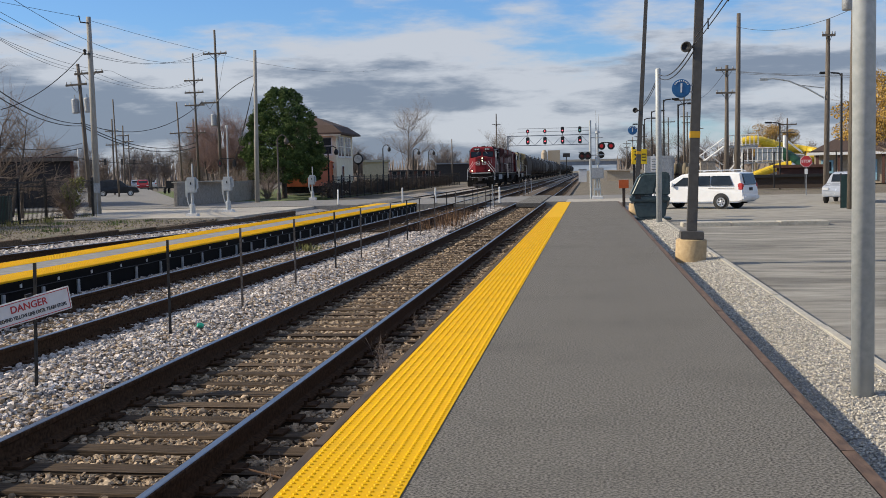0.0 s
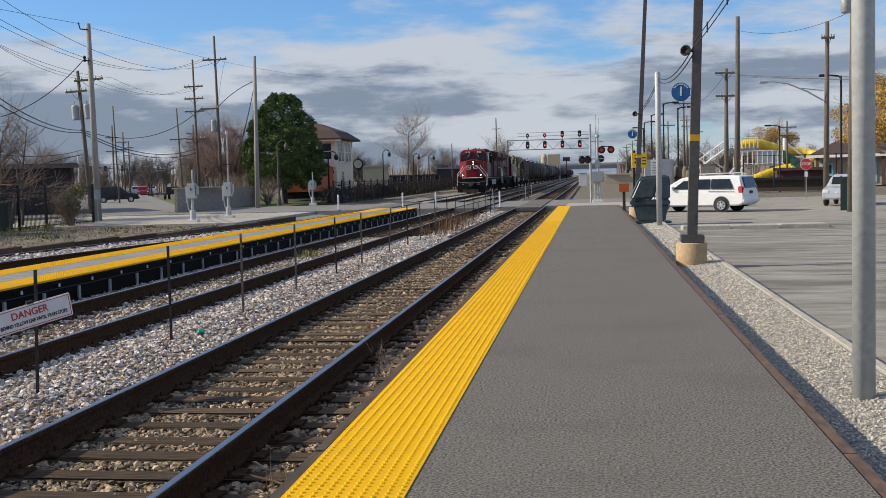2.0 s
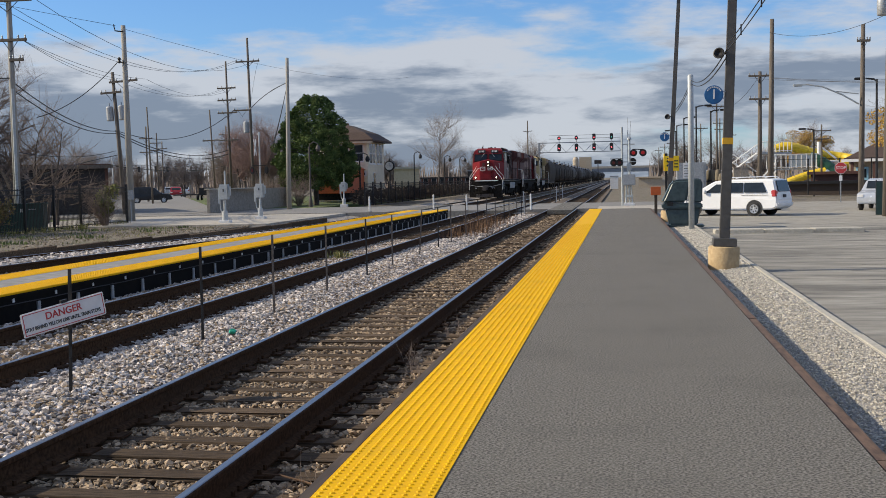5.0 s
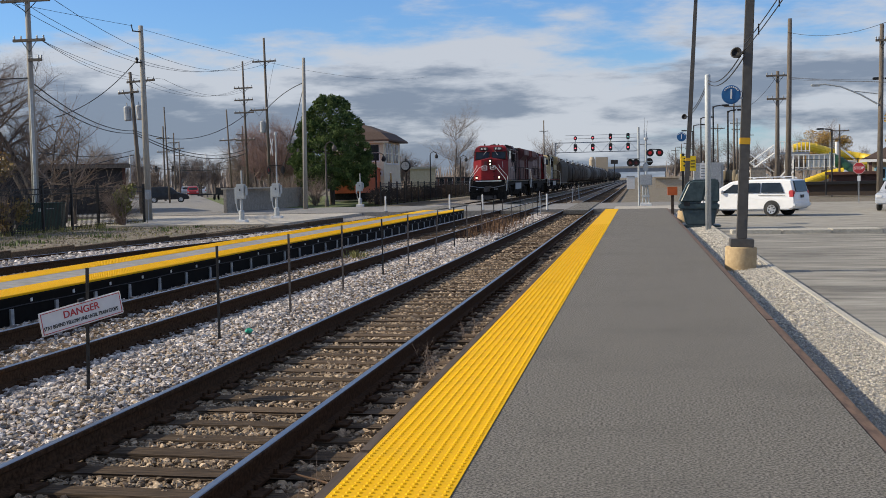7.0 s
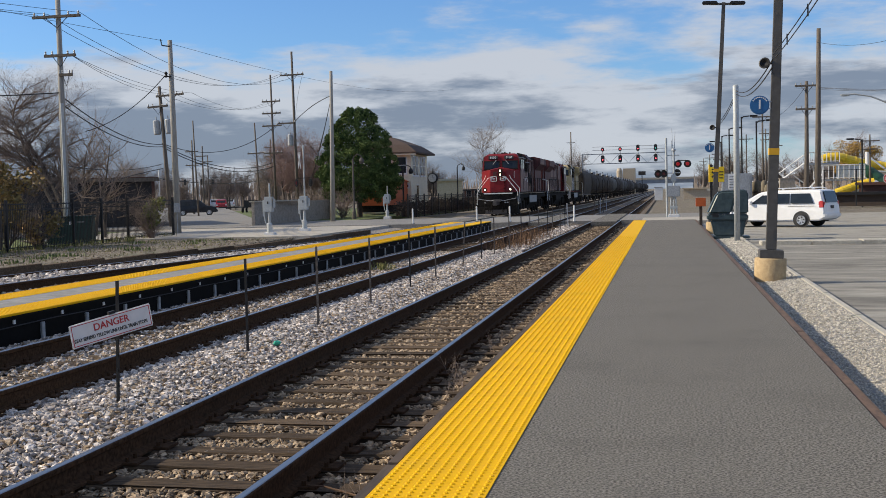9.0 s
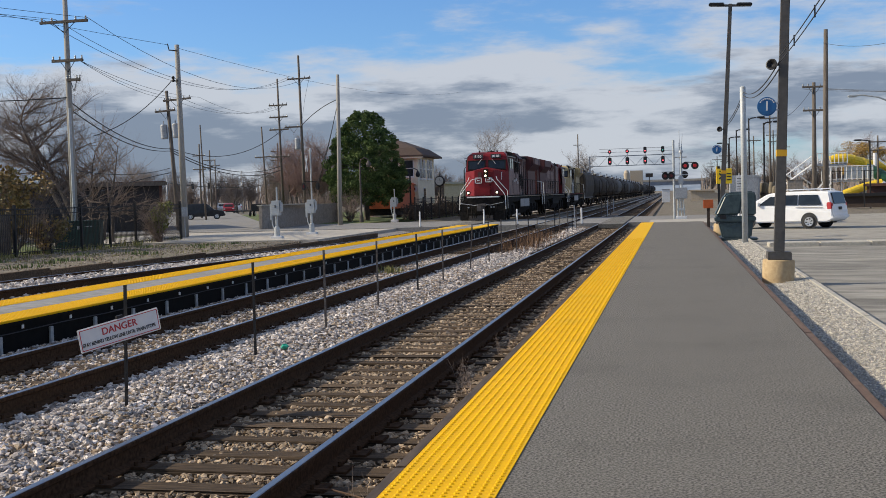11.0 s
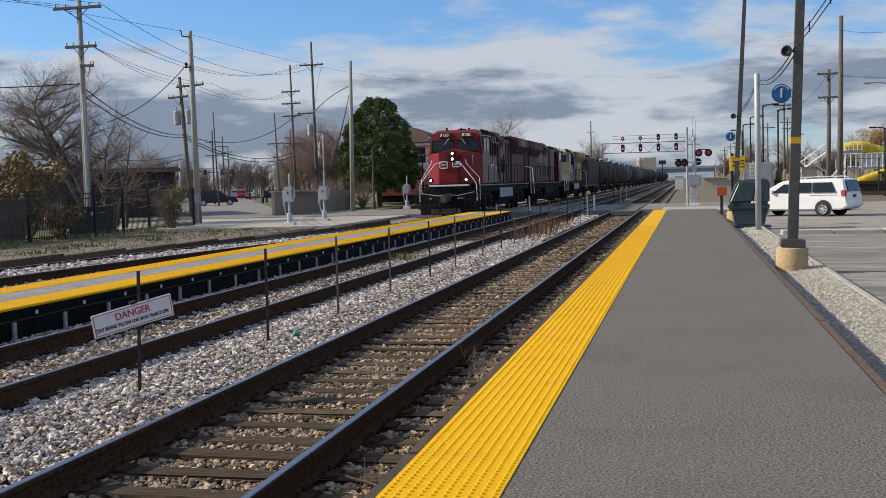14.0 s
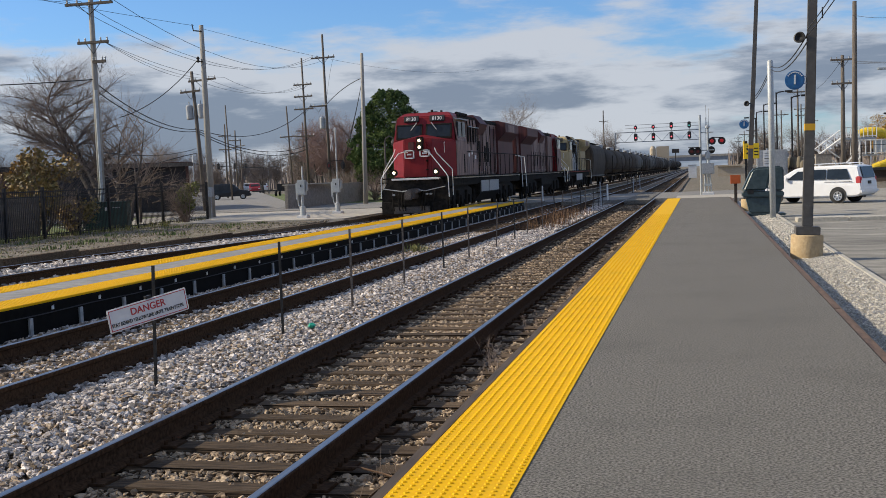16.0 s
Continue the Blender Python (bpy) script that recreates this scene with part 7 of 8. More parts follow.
def build_left():
    steel_fence(-24.3, 18.5, 52.1, -0.27, 1.85, 2.4, "black steel picket fence along the railway verge")
    steel_fence(-19.6, 84, 168, -0.3, 1.75, 3.0, "black steel fence beside the signal tower")
    g = thing("utility_box", "dark green metal utility cabinet behind the fence", "utility box", pose(*at(-29.85, 51.5), -0.3, 0, 0, 18))
    part("body", box(nb(), -0.95, 0.95, -0.5, 0.5, 0.08, 1.2, 0.03), "box_green", g)
    part("roof", box(nb(), -1.0, 1.0, -0.55, 0.55, 1.2, 1.26, 0.02), "box_green", g)
    part("base", box(nb(), -1.0, 1.0, -0.55, 0.55, 0.0, 0.08), "pale_concrete", g)
    for cx in (-0.45, 0.05):
        part("label_plate", box(nb(), cx - 0.05, cx + 0.05, -0.51, -0.50, 0.88, 1.02), "sign_white", g)
    for cx in (-0.7, 0.5):
        part("mark", box(nb(), cx - 0.16, cx + 0.16, -0.51, -0.50, 0.98, 1.02), "dull_zinc", g)
    bd = low_building(-36.5, -25.9, 78, 2.9, 14, "dark_wall", "low dark flat-roofed brick building with a shaded front", "brick", windows=0)
    part("brick_end", box(nb(), 14.3, 14.5, -0.05, 14, 0, 3.3), "brick", bd, "red brick end wall")
    part("fascia", box(nb(), -0.35, 14.8, -0.42, -0.3, 3.25, 3.5), "wood_pole", bd)
    b2 = low_building(-41, -33.5, 62, 2.6, 10, "brick", "low brown brick building with a dark roof")
    low_building(-11.6, -10.3, 150, 3.2, 8, "beige", "low beige building behind the fence", "pale_concrete")
    low_building(-10.2, -7.6, 190, 1.9, 10, "brick", "long low brown building with a dark roof", "dark_wall", windows=6)
    low_building(-7.8, -5.4, 240, 3.4, 14, "dark_wall", "long low grey building", "bridge")
    block_wall()
    signal_tower()
    caboose()
    street_clock(-11.82, 100)
    park_lamp(-13.35, 92, 3.9)
    park_lamp(-10.55, 118, 4.6)
    park_lamp(-9.0, 130, 4.4)
    park_lamp(-8.2, 145, 4.6)
    park_lamp(-15.9, 84, 4.6, False, "fence_steel")
    gate_machine(-18.29, 49.65, False)
    gate_machine(-18.25, 54.7, True)
    gate_machine(*at(-14.2, 84), False)
    crossing_mast()
    signal_bridge()
    for az, d in ((-12.9, 64), (-9.6, 66), (-7.9, 63), (-4.6, 60.5)):
        pt = thing("delineator_post", "white flexible marker post on the crossing", "marker post", pose(*at(az, d), -0.17), "crossing marker posts")
        part("tube", lathe(nb(), [(0.09, 0), (0.05, 0.03), (0.045, 0.85), (0.03, 0.9)], 10), "white_paint", pt)
        part("foot", lathe(nb(), [(0.13, 0), (0.11, 0.03)], 10), "ink", pt)
    for i, (x, y) in enumerate(((-4.95, 57.4), (-4.9, 78), (-4.9, 84), (-5.0, 87), (-4.9, 90), (-5.1, 93), (-5.0, 97))):
        pt = thing("marker_stake", "pale stake beside the rails", "stake", pose(x, y, -0.35, 3 * (i % 3 - 1), 4 * (i % 2) - 2, 0), "pale stakes")
        part("stake", box(nb(), -0.03, 0.03, -0.02, 0.02, 0, 1.25, 0.006), "fence_steel" if i % 3 else "dull_zinc", pt)
    # signal heads hung from a span wire over the street
    wa, wb = Vector(top_of(-25.6, 205, 5.45)), Vector(top_of(-21.9, 205, 5.45))
    wire(wa, wb, 0.05, 0.03)
    for f in (0.34, 0.56, 0.71, 0.82):
        p = wa.lerp(wb, f)
        s = thing("traffic_light", "black traffic light hung over the street", "traffic light", pose(p.x, p.y, p.z - 0.75), "traffic lights")
        part("housing", box(nb(), -0.2, 0.2, -0.15, 0.15, -0.5, 0.5, 0.04), "ink", s)
        part("visor", box(nb(), -0.15, 0.15, -0.3, -0.15, 0.2, 0.45, 0.02), "ink", s)
        part("hanger", rod(nb(), (0, 0, 0.45), (0, 0, 0.76), 0.03), "iron", s)
    for az, d in ((-25.6, 205), (-21.9, 205)):
        utility_pole(az, d, 7.2, (), 0.14, 0, "dull_zinc")
    p = thing("bridge", "distant grey concrete road bridge over the railway", "bridge", pose(0, 540, 0))
    part("deck", box(nb(), -70, 130, 0, 10, 3.8, 5.6), "bridge", p)
    part("parapet", box(nb(), -70, 130, -0.3, 0, 5.6, 6.6), "pale_concrete", p)
    for x in (-60, -30, 14, 45, 80, 120):
        part("pier", box(nb(), x - 0.8, x + 0.8, 1, 9, -0.5, 3.8), "bridge", p)
    sl = thing("grain_silo", "distant pale industrial tower beside a box building", "silo", pose(*at(-2.1, 420), -0.4))
    part("building", box(nb(), 0, 4.5, 0, 6, 0, 9.5), "beige", sl)
    part("tank", lathe(nb(), [(1.1, 0), (1.1, 8.6), (0.6, 9.6)], 16, pose(-1.2, -2, 0)), "beige", sl)
    bb = thing("billboard", "distant dark billboard on a post", "billboard", pose(*at(-1.15, 380), -0.4))
    part("panel", box(nb(), -1.2, 1.2, 0, 0.4, 6.4, 7.7), "dark_wall", bb)
    part("post", rod(nb(), (0, 0.2, 0), (0, 0.2, 6.5), 0.15), "iron", bb)


# ---- cars ----
def car_shell(prof, width, tuck, bev=0.06):
    """A body from its side outline (y along, z up), narrower towards the roof."""
    b = prism(nb(), prof, "x", -width / 2, width / 2)
    zs = [z for _, z in prof]
    belt = min(zs) + (max(zs) - min(zs)) * 0.48
    for v in b.verts:
        if v.co.z > belt:
            v.co.x *= 1 - tuck * (v.co.z - belt) / (max(zs) - belt)
    bmesh.ops.bevel(b, geom=b.edges[:], offset=bev, segments=3, affect="EDGES")
    return b


def wheel(parent, x, y, r, s):
    w = part("wheel", lathe(nb(), [(r * 0.62, -0.1), (r, -0.08), (r * 1.0, 0.08), (r * 0.66, 0.11)], 24, pose(x, y, r, 0, 90 * s, 0)), "tyre", parent, "black tyre", True)
    part("rim", lathe(nb(), [(r * 0.66, 0.10), (r * 0.63, 0.125), (r * 0.2, 0.117), (r * 0.12, 0.13)], 20, pose(x, y, r, 0, 90 * s, 0)), "alloy", w, "bright alloy rim")
    b = nb()
    for i in range(6):
        a = math.radians(i * 60 + 15)
        box(b, -0.03, 0.03, r * 0.30, r * 0.52, 0.112, 0.127, 0, pose(x, y, r, 0, 90 * s, 0) @ pose(0, 0, 0, 0, 0, math.degrees(a)))
    tagged(part("spoke_gap", b, "ink", w), kind="stuff")


def minivan(m):
    t = thing("minivan", "white minivan with dark tinted rear windows, parked", "car", m)
    prof = [(0.05, 0.35), (0.0, 0.62), (0.06, 0.95), (0.55, 1.08), (1.05, 1.16), (1.95, 1.66), (2.5, 1.74), (4.5, 1.76), (4.95, 1.70), (5.10, 1.10), (5.16, 0.72), (5.12, 0.40), (4.9, 0.30), (0.3, 0.28)]
    part("body", car_shell(prof, 1.94, 0.15), "car_white", t)
    for s in (-1, 1):
        for y0, y1, z1, sl in ((1.55, 2.35, 1.52, 0.55), (2.45, 3.45, 1.58, 0.0), (3.53, 4.62, 1.58, -0.2)):
            o = [(y0 + max(-sl, 0) * 0, 1.12), (y1, 1.12), (y1 + min(sl, 0), z1), (y0 + max(sl, 0), z1)]
            b = prism(nb(), o, "x", s * 0.955 - 0.02, s * 0.955 + 0.02)
            for v in b.verts:
                if v.co.z > 1.3:
                    v.co.x -= s * 0.085
            part("side_window", b, "dark_glass", t, "dark tinted side window")
        part("roof_rail", pipe(nb(), [(s * 0.74, 2.4, 1.77), (s * 0.74, 2.6, 1.83), (s * 0.74, 4.4, 1.85), (s * 0.74, 4.6, 1.79)], 0.025), "car_silver", t)
        part("tail_light", box(nb(), s * 0.86 - 0.12, s * 0.86 + 0.10, 4.86, 5.11, 0.88, 1.22, 0.04), "sign_red", t, "red tail light")
        part("mirror", box(nb(), s * 1.03 - 0.1, s * 1.03 + 0.1, 1.5, 1.62, 1.08, 1.26, 0.03), "car_white", t)
        part("door_handle", box(nb(), s * 0.975 - 0.02, s * 0.975 + 0.02, 2.5, 2.7, 0.98, 1.02), "car_white", t)
        part("door_track", box(nb(), s * 0.972 - 0.005, s * 0.972 + 0.005, 3.4, 4.7, 0.98, 1.0), "iron", t)
        for y in (0.98, 4.05):
            part("wheel_arch", lathe(nb(), [(0.39, -0.02), (0.40, 0.02)], 24, pose(s * 0.965, y, 0.36, 0, 90 * s, 0)), "ink", t)
            wheel(t, s * 0.90, y, 0.335, s)
    b = box(nb(), -0.70, 0.70, -0.02, 0.02, -0.27, 0.27, 0.015, pose(0, 5.055, 1.40, 14, 0, 0))
    part("rear_window", b, "dark_glass", t, "dark tailgate window")
    part("number_plate", box(nb(), -0.17, 0.17, 5.13, 5.17, 0.86, 1.0), "ink", t, "dark plate with plain bars")
    part("bumper", box(nb(), -0.96, 0.96, 4.95, 5.22, 0.42, 0.66, 0.06), "car_white", t)
    part("exhaust", rod(nb(), (0.6, 4.9, 0.3), (0.6, 5.2, 0.3), 0.03), "under", t)
    b = box(nb(), -0.66, 0.66, -0.02, 0.02, -0.36, 0.36, 0.015, pose(0, 1.48, 1.43, -60, 0, 0))
    part("windscreen", b, "dark_glass", t)
    return t


def plain_car(m, mat, label, height=1.68):
    t = thing("parked_car", label, "car", m)
    k = height / 1.68
    prof = [(0.05, 0.34), (0.0, 0.6), (0.08, 0.9), (1.15, 1.05), (1.8, 1.58 * k), (2.3, 1.68 * k), (3.9, 1.66 * k), (4.45, 1.12), (4.55, 0.6), (4.45, 0.34)]
    part("body", car_shell(prof, 1.84, 0.2), mat, t)
    for s in (-1, 1):
        for y0, y1 in ((1.7, 2.7), (2.8, 3.8)):
            b = prism(nb(), [(y0, 1.08), (y1, 1.08), (y1 - 0.1, 1.5 * k), (y0 + 0.25, 1.5 * k)], "x", s * 0.90 - 0.02, s * 0.90 + 0.02)
            for v in b.verts:
                if v.co.z > 1.3:
                    v.co.x -= s * 0.10
            part("side_window", b, "dark_glass", t)
        part("headlight", box(nb(), s * 0.72 - 0.16, s * 0.72 + 0.16, 0.0, 0.2, 0.66, 0.82, 0.03), "sign_white", t)
        part("tail_light", box(nb(), s * 0.76 - 0.12, s * 0.76 + 0.12, 4.38, 4.54, 0.8, 1.02, 0.03), "sign_red", t)
        for y in (0.85, 3.65):
            wheel(t, s * 0.85, y, 0.34, s)
    part("windscreen", box(nb(), -0.66, 0.66, -0.015, 0.015, -0.3, 0.3, 0.01, pose(0, 1.45, 1.30, -52, 0, 0)), "dark_glass", t)
    part("rear_window", box(nb(), -0.62, 0.62, -0.015, 0.015, -0.24, 0.24, 0.01, pose(0, 4.19, 1.38 * k, 46, 0, 0)), "dark_glass", t)
    part("bumper", box(nb(), -0.9, 0.9, -0.05, 0.15, 0.36, 0.58, 0.05), mat, t)
    return t


# ---- along the platform ----
def salt_bin():
    t = thing("grit_bin", "dark green moulded plastic bin with a sloping lid", "storage bin", pose(2.02, 38.4, -0.19))
    part("plinth", box(nb(), -0.66, 0.72, -0.45, 0.45, 0, 0.08, 0.03), "bin_green", t)
    b = prism(nb(), [(-0.42, 0.08), (0.5, 0.08), (0.58, 0.62), (-0.55, 0.62)], "y", -0.38, 0.38)
    bmesh.ops.bevel(b, geom=b.edges[:], offset=0.04, segments=2, affect="EDGES")
    part("body", b, "bin_green", t)
    part("rim", box(nb(), -0.66, 0.66, -0.46, 0.46, 0.62, 0.80, 0.04), "bin_green", t)
    b = prism(nb(), [(-0.68, 0.82), (0.14, 0.82), (0.30, 1.60), (-0.22, 1.60), (-0.36, 1.52)], "y", -0.44, 0.44)
    bmesh.ops.bevel(b, geom=b.edges[:], offset=0.075, segments=3, affect="EDGES")
    lid = part("lid", b, "bin_green", t, "sloping dark green lid")
    b = prism(nb(), [(0.20, 0.82), (0.66, 0.82), (0.66, 1.54), (0.58, 1.62), (0.34, 1.62)], "y", -0.45, 0.45)
    bmesh.ops.bevel(b, geom=b.edges[:], offset=0.05, segments=3, affect="EDGES")
    part("back_shell", b, "bin_green", t)
    part("rib", box(nb(), 0.13, 0.21, -0.455, 0.455, 0.84, 1.56, 0.02, pose(0.03, 0, 0, 0, 10.5, 0)), "bin_green", lid)
    part("latch", box(nb(), -0.5, -0.3, -0.48, -0.45, 0.72, 0.86, 0.01), "iron", t)


def yellow_sign():
    t = thing("warning_sign", "square yellow warning sign on a dark steel post", "sign", pose(1.80, 45.5, -0.19))
    part("post", box(nb(), -0.05, 0.05, -0.05, 0.05, 0, 2.62, 0.008), "iron", t)
    p = part("panel", box(nb(), -0.05, 0.50, -0.08, -0.055, 1.92, 2.52, 0.006), "sign_yellow", t)
    part("edge_panel", box(nb(), -0.09, -0.055, -0.05, 0.45, 1.92, 2.62, 0.006), "sign_yellow", t)
    for a in (45, -45):
        part("mark", box(nb(), -0.16, 0.16, -0.004, 0.004, -0.03, 0.03, 0, pose(0.13, -0.084, 2.22, 0, a, 0)), "ink", p)
    part("mark", box(nb(), 0.02, 0.24, -0.088, -0.081, 2.40, 2.44), "ink", p)
    for i in range(3):
        part("mark", box(nb(), 0.30, 0.46, -0.088, -0.081, 2.06 + i * 0.12, 2.10 + i * 0.12), "ink", p)
    q = thing("notice_sign", "narrow white notice board on a post", "sign", pose(2.50, 44.0, -0.2))
    part("post", rod(nb(), (0, 0, 0), (0, 0, 2.3), 0.03), "dull_zinc", q)
    part("panel", box(nb(), -0.13, 0.13, -0.05, -0.03, 1.62, 2.22, 0.006), "sign_white", q)
    for i in range(5):
        part("mark", box(nb(), -0.09, 0.09 - 0.04 * (i % 2), -0.056, -0.051, 1.70 + i * 0.1, 1.718 + i * 0.1), "ink", q)
    w = thing("timber_box", "small orange-brown timber box on a stake", "box", pose(1.42, 47.0, -0.2))
    part("stake", box(nb(), -0.06, 0.06, -0.06, 0.06, 0, 1.2), "edge_timber", w)
    part("box", box(nb(), -0.2, 0.2, -0.12, 0.12, 0.95, 1.3, 0.01), "caboose", w, "rust-orange box")
    u = thing("relay_cabinet", "grey steel cabinet beside the street", "cabinet", pose(3.9, 64.0, -0.455))
    part("body", box(nb(), -0.8, 0.8, -0.5, 0.5, 0, 2.7, 0.03), "dull_zinc", u)
    part("door", box(nb(), -0.7, 0.7, -0.52, -0.50, 0.15, 2.55, 0.01), "dull_zinc", u)


def danger_sign():
    t = thing("danger_sign", "white danger sign with red letters wired to fence stakes", "sign", pose(-4.84, 9.07, 0.45, 0, -9.4, 58))
    p = part("panel", box(nb(), -0.42, 0.39, -0.012, 0.0, -0.105, 0.105, 0.006), "sign_white", t)
    for x0, x1, z0, z1 in ((-0.405, 0.375, 0.086, 0.092), (-0.405, 0.375, -0.092, -0.086), (-0.405, -0.399, -0.09, 0.09), (0.369, 0.375, -0.09, 0.09)):
        part("border", box(nb(), x0, x1, -0.0145, -0.012, z0, z1), "sign_red", p)
    lettering("heading", "DANGER", 0.088, "sign_red", p, pose(-0.02, -0.014, 0.030, 90, 0, 0), 0.002)
    o = lettering("line", "STAY BEHIND YELLOW LINE UNTIL TRAIN STOPS", 0.046, "ink", p, pose(-0.03, -0.014, -0.045, 90, 0, 0), 0.002)
    w = max(o.dimensions.x, 0.01)
    o.scale = (0.73 / w, 1, 1)
    part("clamp", box(nb(), -0.03, 0.03, -0.02, 0.01, 0.105, 0.13), "iron", t)


def stop_sign():
    x, y = at(10.58, 78)
    t = thing("stop_sign", "red octagonal stop sign on a thin post", "stop sign", pose(x, y, -0.2, 0, 0, -6))
    part("post", box(nb(), -0.03, 0.03, -0.02, 0.02, -0.35, 2.35), "dull_zinc", t)
    o = [(0.375 * math.cos(math.radians(22.5 + 45 * i)) / math.cos(math.radians(22.5)), 2.0 + 0.375 * math.sin(math.radians(22.5 + 45 * i)) / math.cos(math.radians(22.5))) for i in range(8)]
    b = prism(nb(), o, "y", -0.05, -0.03)
    p = part("panel", b, "sign_white", t, "white edged octagon")
    part("face", prism(nb(), [(u * 0.94, 2.0 + (v - 2.0) * 0.94) for u, v in o], "y", -0.056, -0.05), "sign_red", p)
    lettering("word", "STOP", 0.26, "sign_white", p, pose(0, -0.06, 2.0, 90, 0, 0))
    part("lower_plate", box(nb(), -0.1, 0.1, -0.045, -0.03, 1.15, 1.5), "sign_white", t)


def water_slide():
    x, y = at(8.7, 150)
    t = thing("water_slide", "yellow and green water slides on a white steel stair tower", "water slide", pose(x, y, -0.3))
    part("deck", box(nb(), -5.1, -1.0, 0, 4, 4.3, 4.55), "dull_zinc", t)
    part("deck", box(nb(), -3.8, 1.8, -1.5, 2.5, 2.2, 2.42), "dull_zinc", t)
    for dx, dy, h in ((-5.0, 0.2, 4.3), (-3.0, 0.2, 4.3), (-1.2, 0.2, 4.3), (-3.6, -1.3, 2.2), (-1.9, -1.3, 2.2), (0.0, -1.3, 2.2), (1.6, -1.3, 2.2), (1.6, 2.2, 2.2)):
        part("column", rod(nb(), (dx, dy, 0), (dx, dy, h), 0.12), "white_paint", t)

    def railing(x0, x1, yy, z, h, n):
        part("rail", pipe(nb(), [(x0, yy, z + h), (x1, yy, z + h)], 0.06), "white_paint", t)
        part("rail", pipe(nb(), [(x0, yy, z + 0.15), (x1, yy, z + 0.15)], 0.05), "white_paint", t)
        for i in range(n + 1):
            px = x0 + (x1 - x0) * i / n
            part("rail_post", rod(nb(), (px, yy, z), (px, yy, z + h), 0.055, n=6), "white_paint", t)
    railing(-3.8, 1.8, -1.5, 2.42, 1.75, 9)
    railing(-3.8, 1.8, 2.5, 2.42, 1.75, 9)
    railing(-5.1, -1.0, 0.0, 4.55, 1.35, 8)
    part("screen", box(nb(), -1.6, 1.7, -1.46, -1.42, 2.6, 4.05), "pale_glass", t, "pale glazed panel")
    for xa, za, xb, zb, yy in ((-9.6, 1.3, -5.2, 4.5, 0.5), (-8.2, 3.4, -5.2, 1.0, 1.6), (-4.8, 0.3, -3.0, 2.3, -1.8)):
        for dy in (0.0, 1.0):
            part("stringer", pipe(nb(), [(xa, yy + dy, za), (xb, yy + dy, zb)], 0.11), "white_paint", t)
            part("stair_rail", pipe(nb(), [(xa, yy + dy, za + 1.1), (xb, yy + dy, zb + 1.1)], 0.05), "white_paint", t)
        for k in range(9):
            f = (k + 0.5) / 9
            px, pz = xa + (xb - xa) * f, za + (zb - za) * f
            part("tread", box(nb(), px - 0.16, px + 0.16, yy, yy + 1.0, pz, pz + 0.05), "dull_zinc", t)
            if k % 2:
                part("baluster", rod(nb(), (px, yy, pz), (px, yy, pz + 1.1), 0.035, n=5), "white_paint", t)

    def tube(pts, r, mat, label):
        b = nb()
        pts = [Vector(p) for p in pts]
        smooth = []
        for i in range(len(pts) - 1):
            p0, p1, p2, p3 = pts[max(i - 1, 0)], pts[i], pts[i + 1], pts[min(i + 2, len(pts) - 1)]
            for k in range(6):
                f = k / 6
                smooth.append(0.5 * ((2 * p1) + (p2 - p0) * f + (2 * p0 - 5 * p1 + 4 * p2 - p3) * f * f + (3 * p1 - p0 - 3 * p2 + p3) * f ** 3))
        smooth.append(pts[-1])
        pipe(b, smooth, r, 14)
        fl = part("flume", b, mat, t, label)
        for k in range(5, len(smooth) - 1, 5):
            d = (smooth[k + 1] - smooth[k]).normalized() * 0.06
            part("flange", rod(nb(), smooth[k] - d, smooth[k] + d, r * 1.07, n=14), mat, fl)
    tube([(-2.9, 1, 4.95), (-1.9, 1, 5.2), (-0.8, 1, 5.15), (0.5, 1.4, 4.8), (2.2, 2, 4.3), (4.3, 2.6, 3.95), (5.7, 2.4, 3.7), (6.6, 1.4, 3.4), (6.2, 0.2, 2.9), (5.0, -0.1, 2.7)], 0.60, "slide_yellow", "yellow enclosed flume")
    tube([(1.2, -0.2, 3.75), (1.9, -0.4, 3.5), (3.0, -0.8, 2.8), (4.0, -1.2, 1.9), (4.8, -1.6, 1.15), (6.0, -1.8, 0.7), (7.6, -1.8, 0.6)], 0.72, "slide_green", "dark green enclosed flume")
    tube([(-1.8, -2.6, 0.7), (-0.9, -2.5, 1.0), (0.3, -2.2, 1.4), (1.6, -2.0, 1.75), (2.8, -2.0, 1.95)], 0.50, "slide_yellow", "yellow open flume")
    part("chute", pipe(nb(), [(2.7, -2.4, 1.95), (3.6, -2.5, 1.3), (4.6, -2.6, 0.6)], 0.34, 10), "white_paint", t, "white lower chute")
    part("mast", rod(nb(), (2.45, 0.5, 0), (2.45, 0.5, 5.75), 0.26, n=12), "white_paint", t)
    part("boom", pipe(nb(), [(2.5, 0.4, 5.2), (4.6, 0.2, 3.45)], 0.12), "white_paint", t)
    part("boom", pipe(nb(), [(2.5, 0.4, 3.3), (6.4, 0.2, 3.1)], 0.12), "white_paint", t)


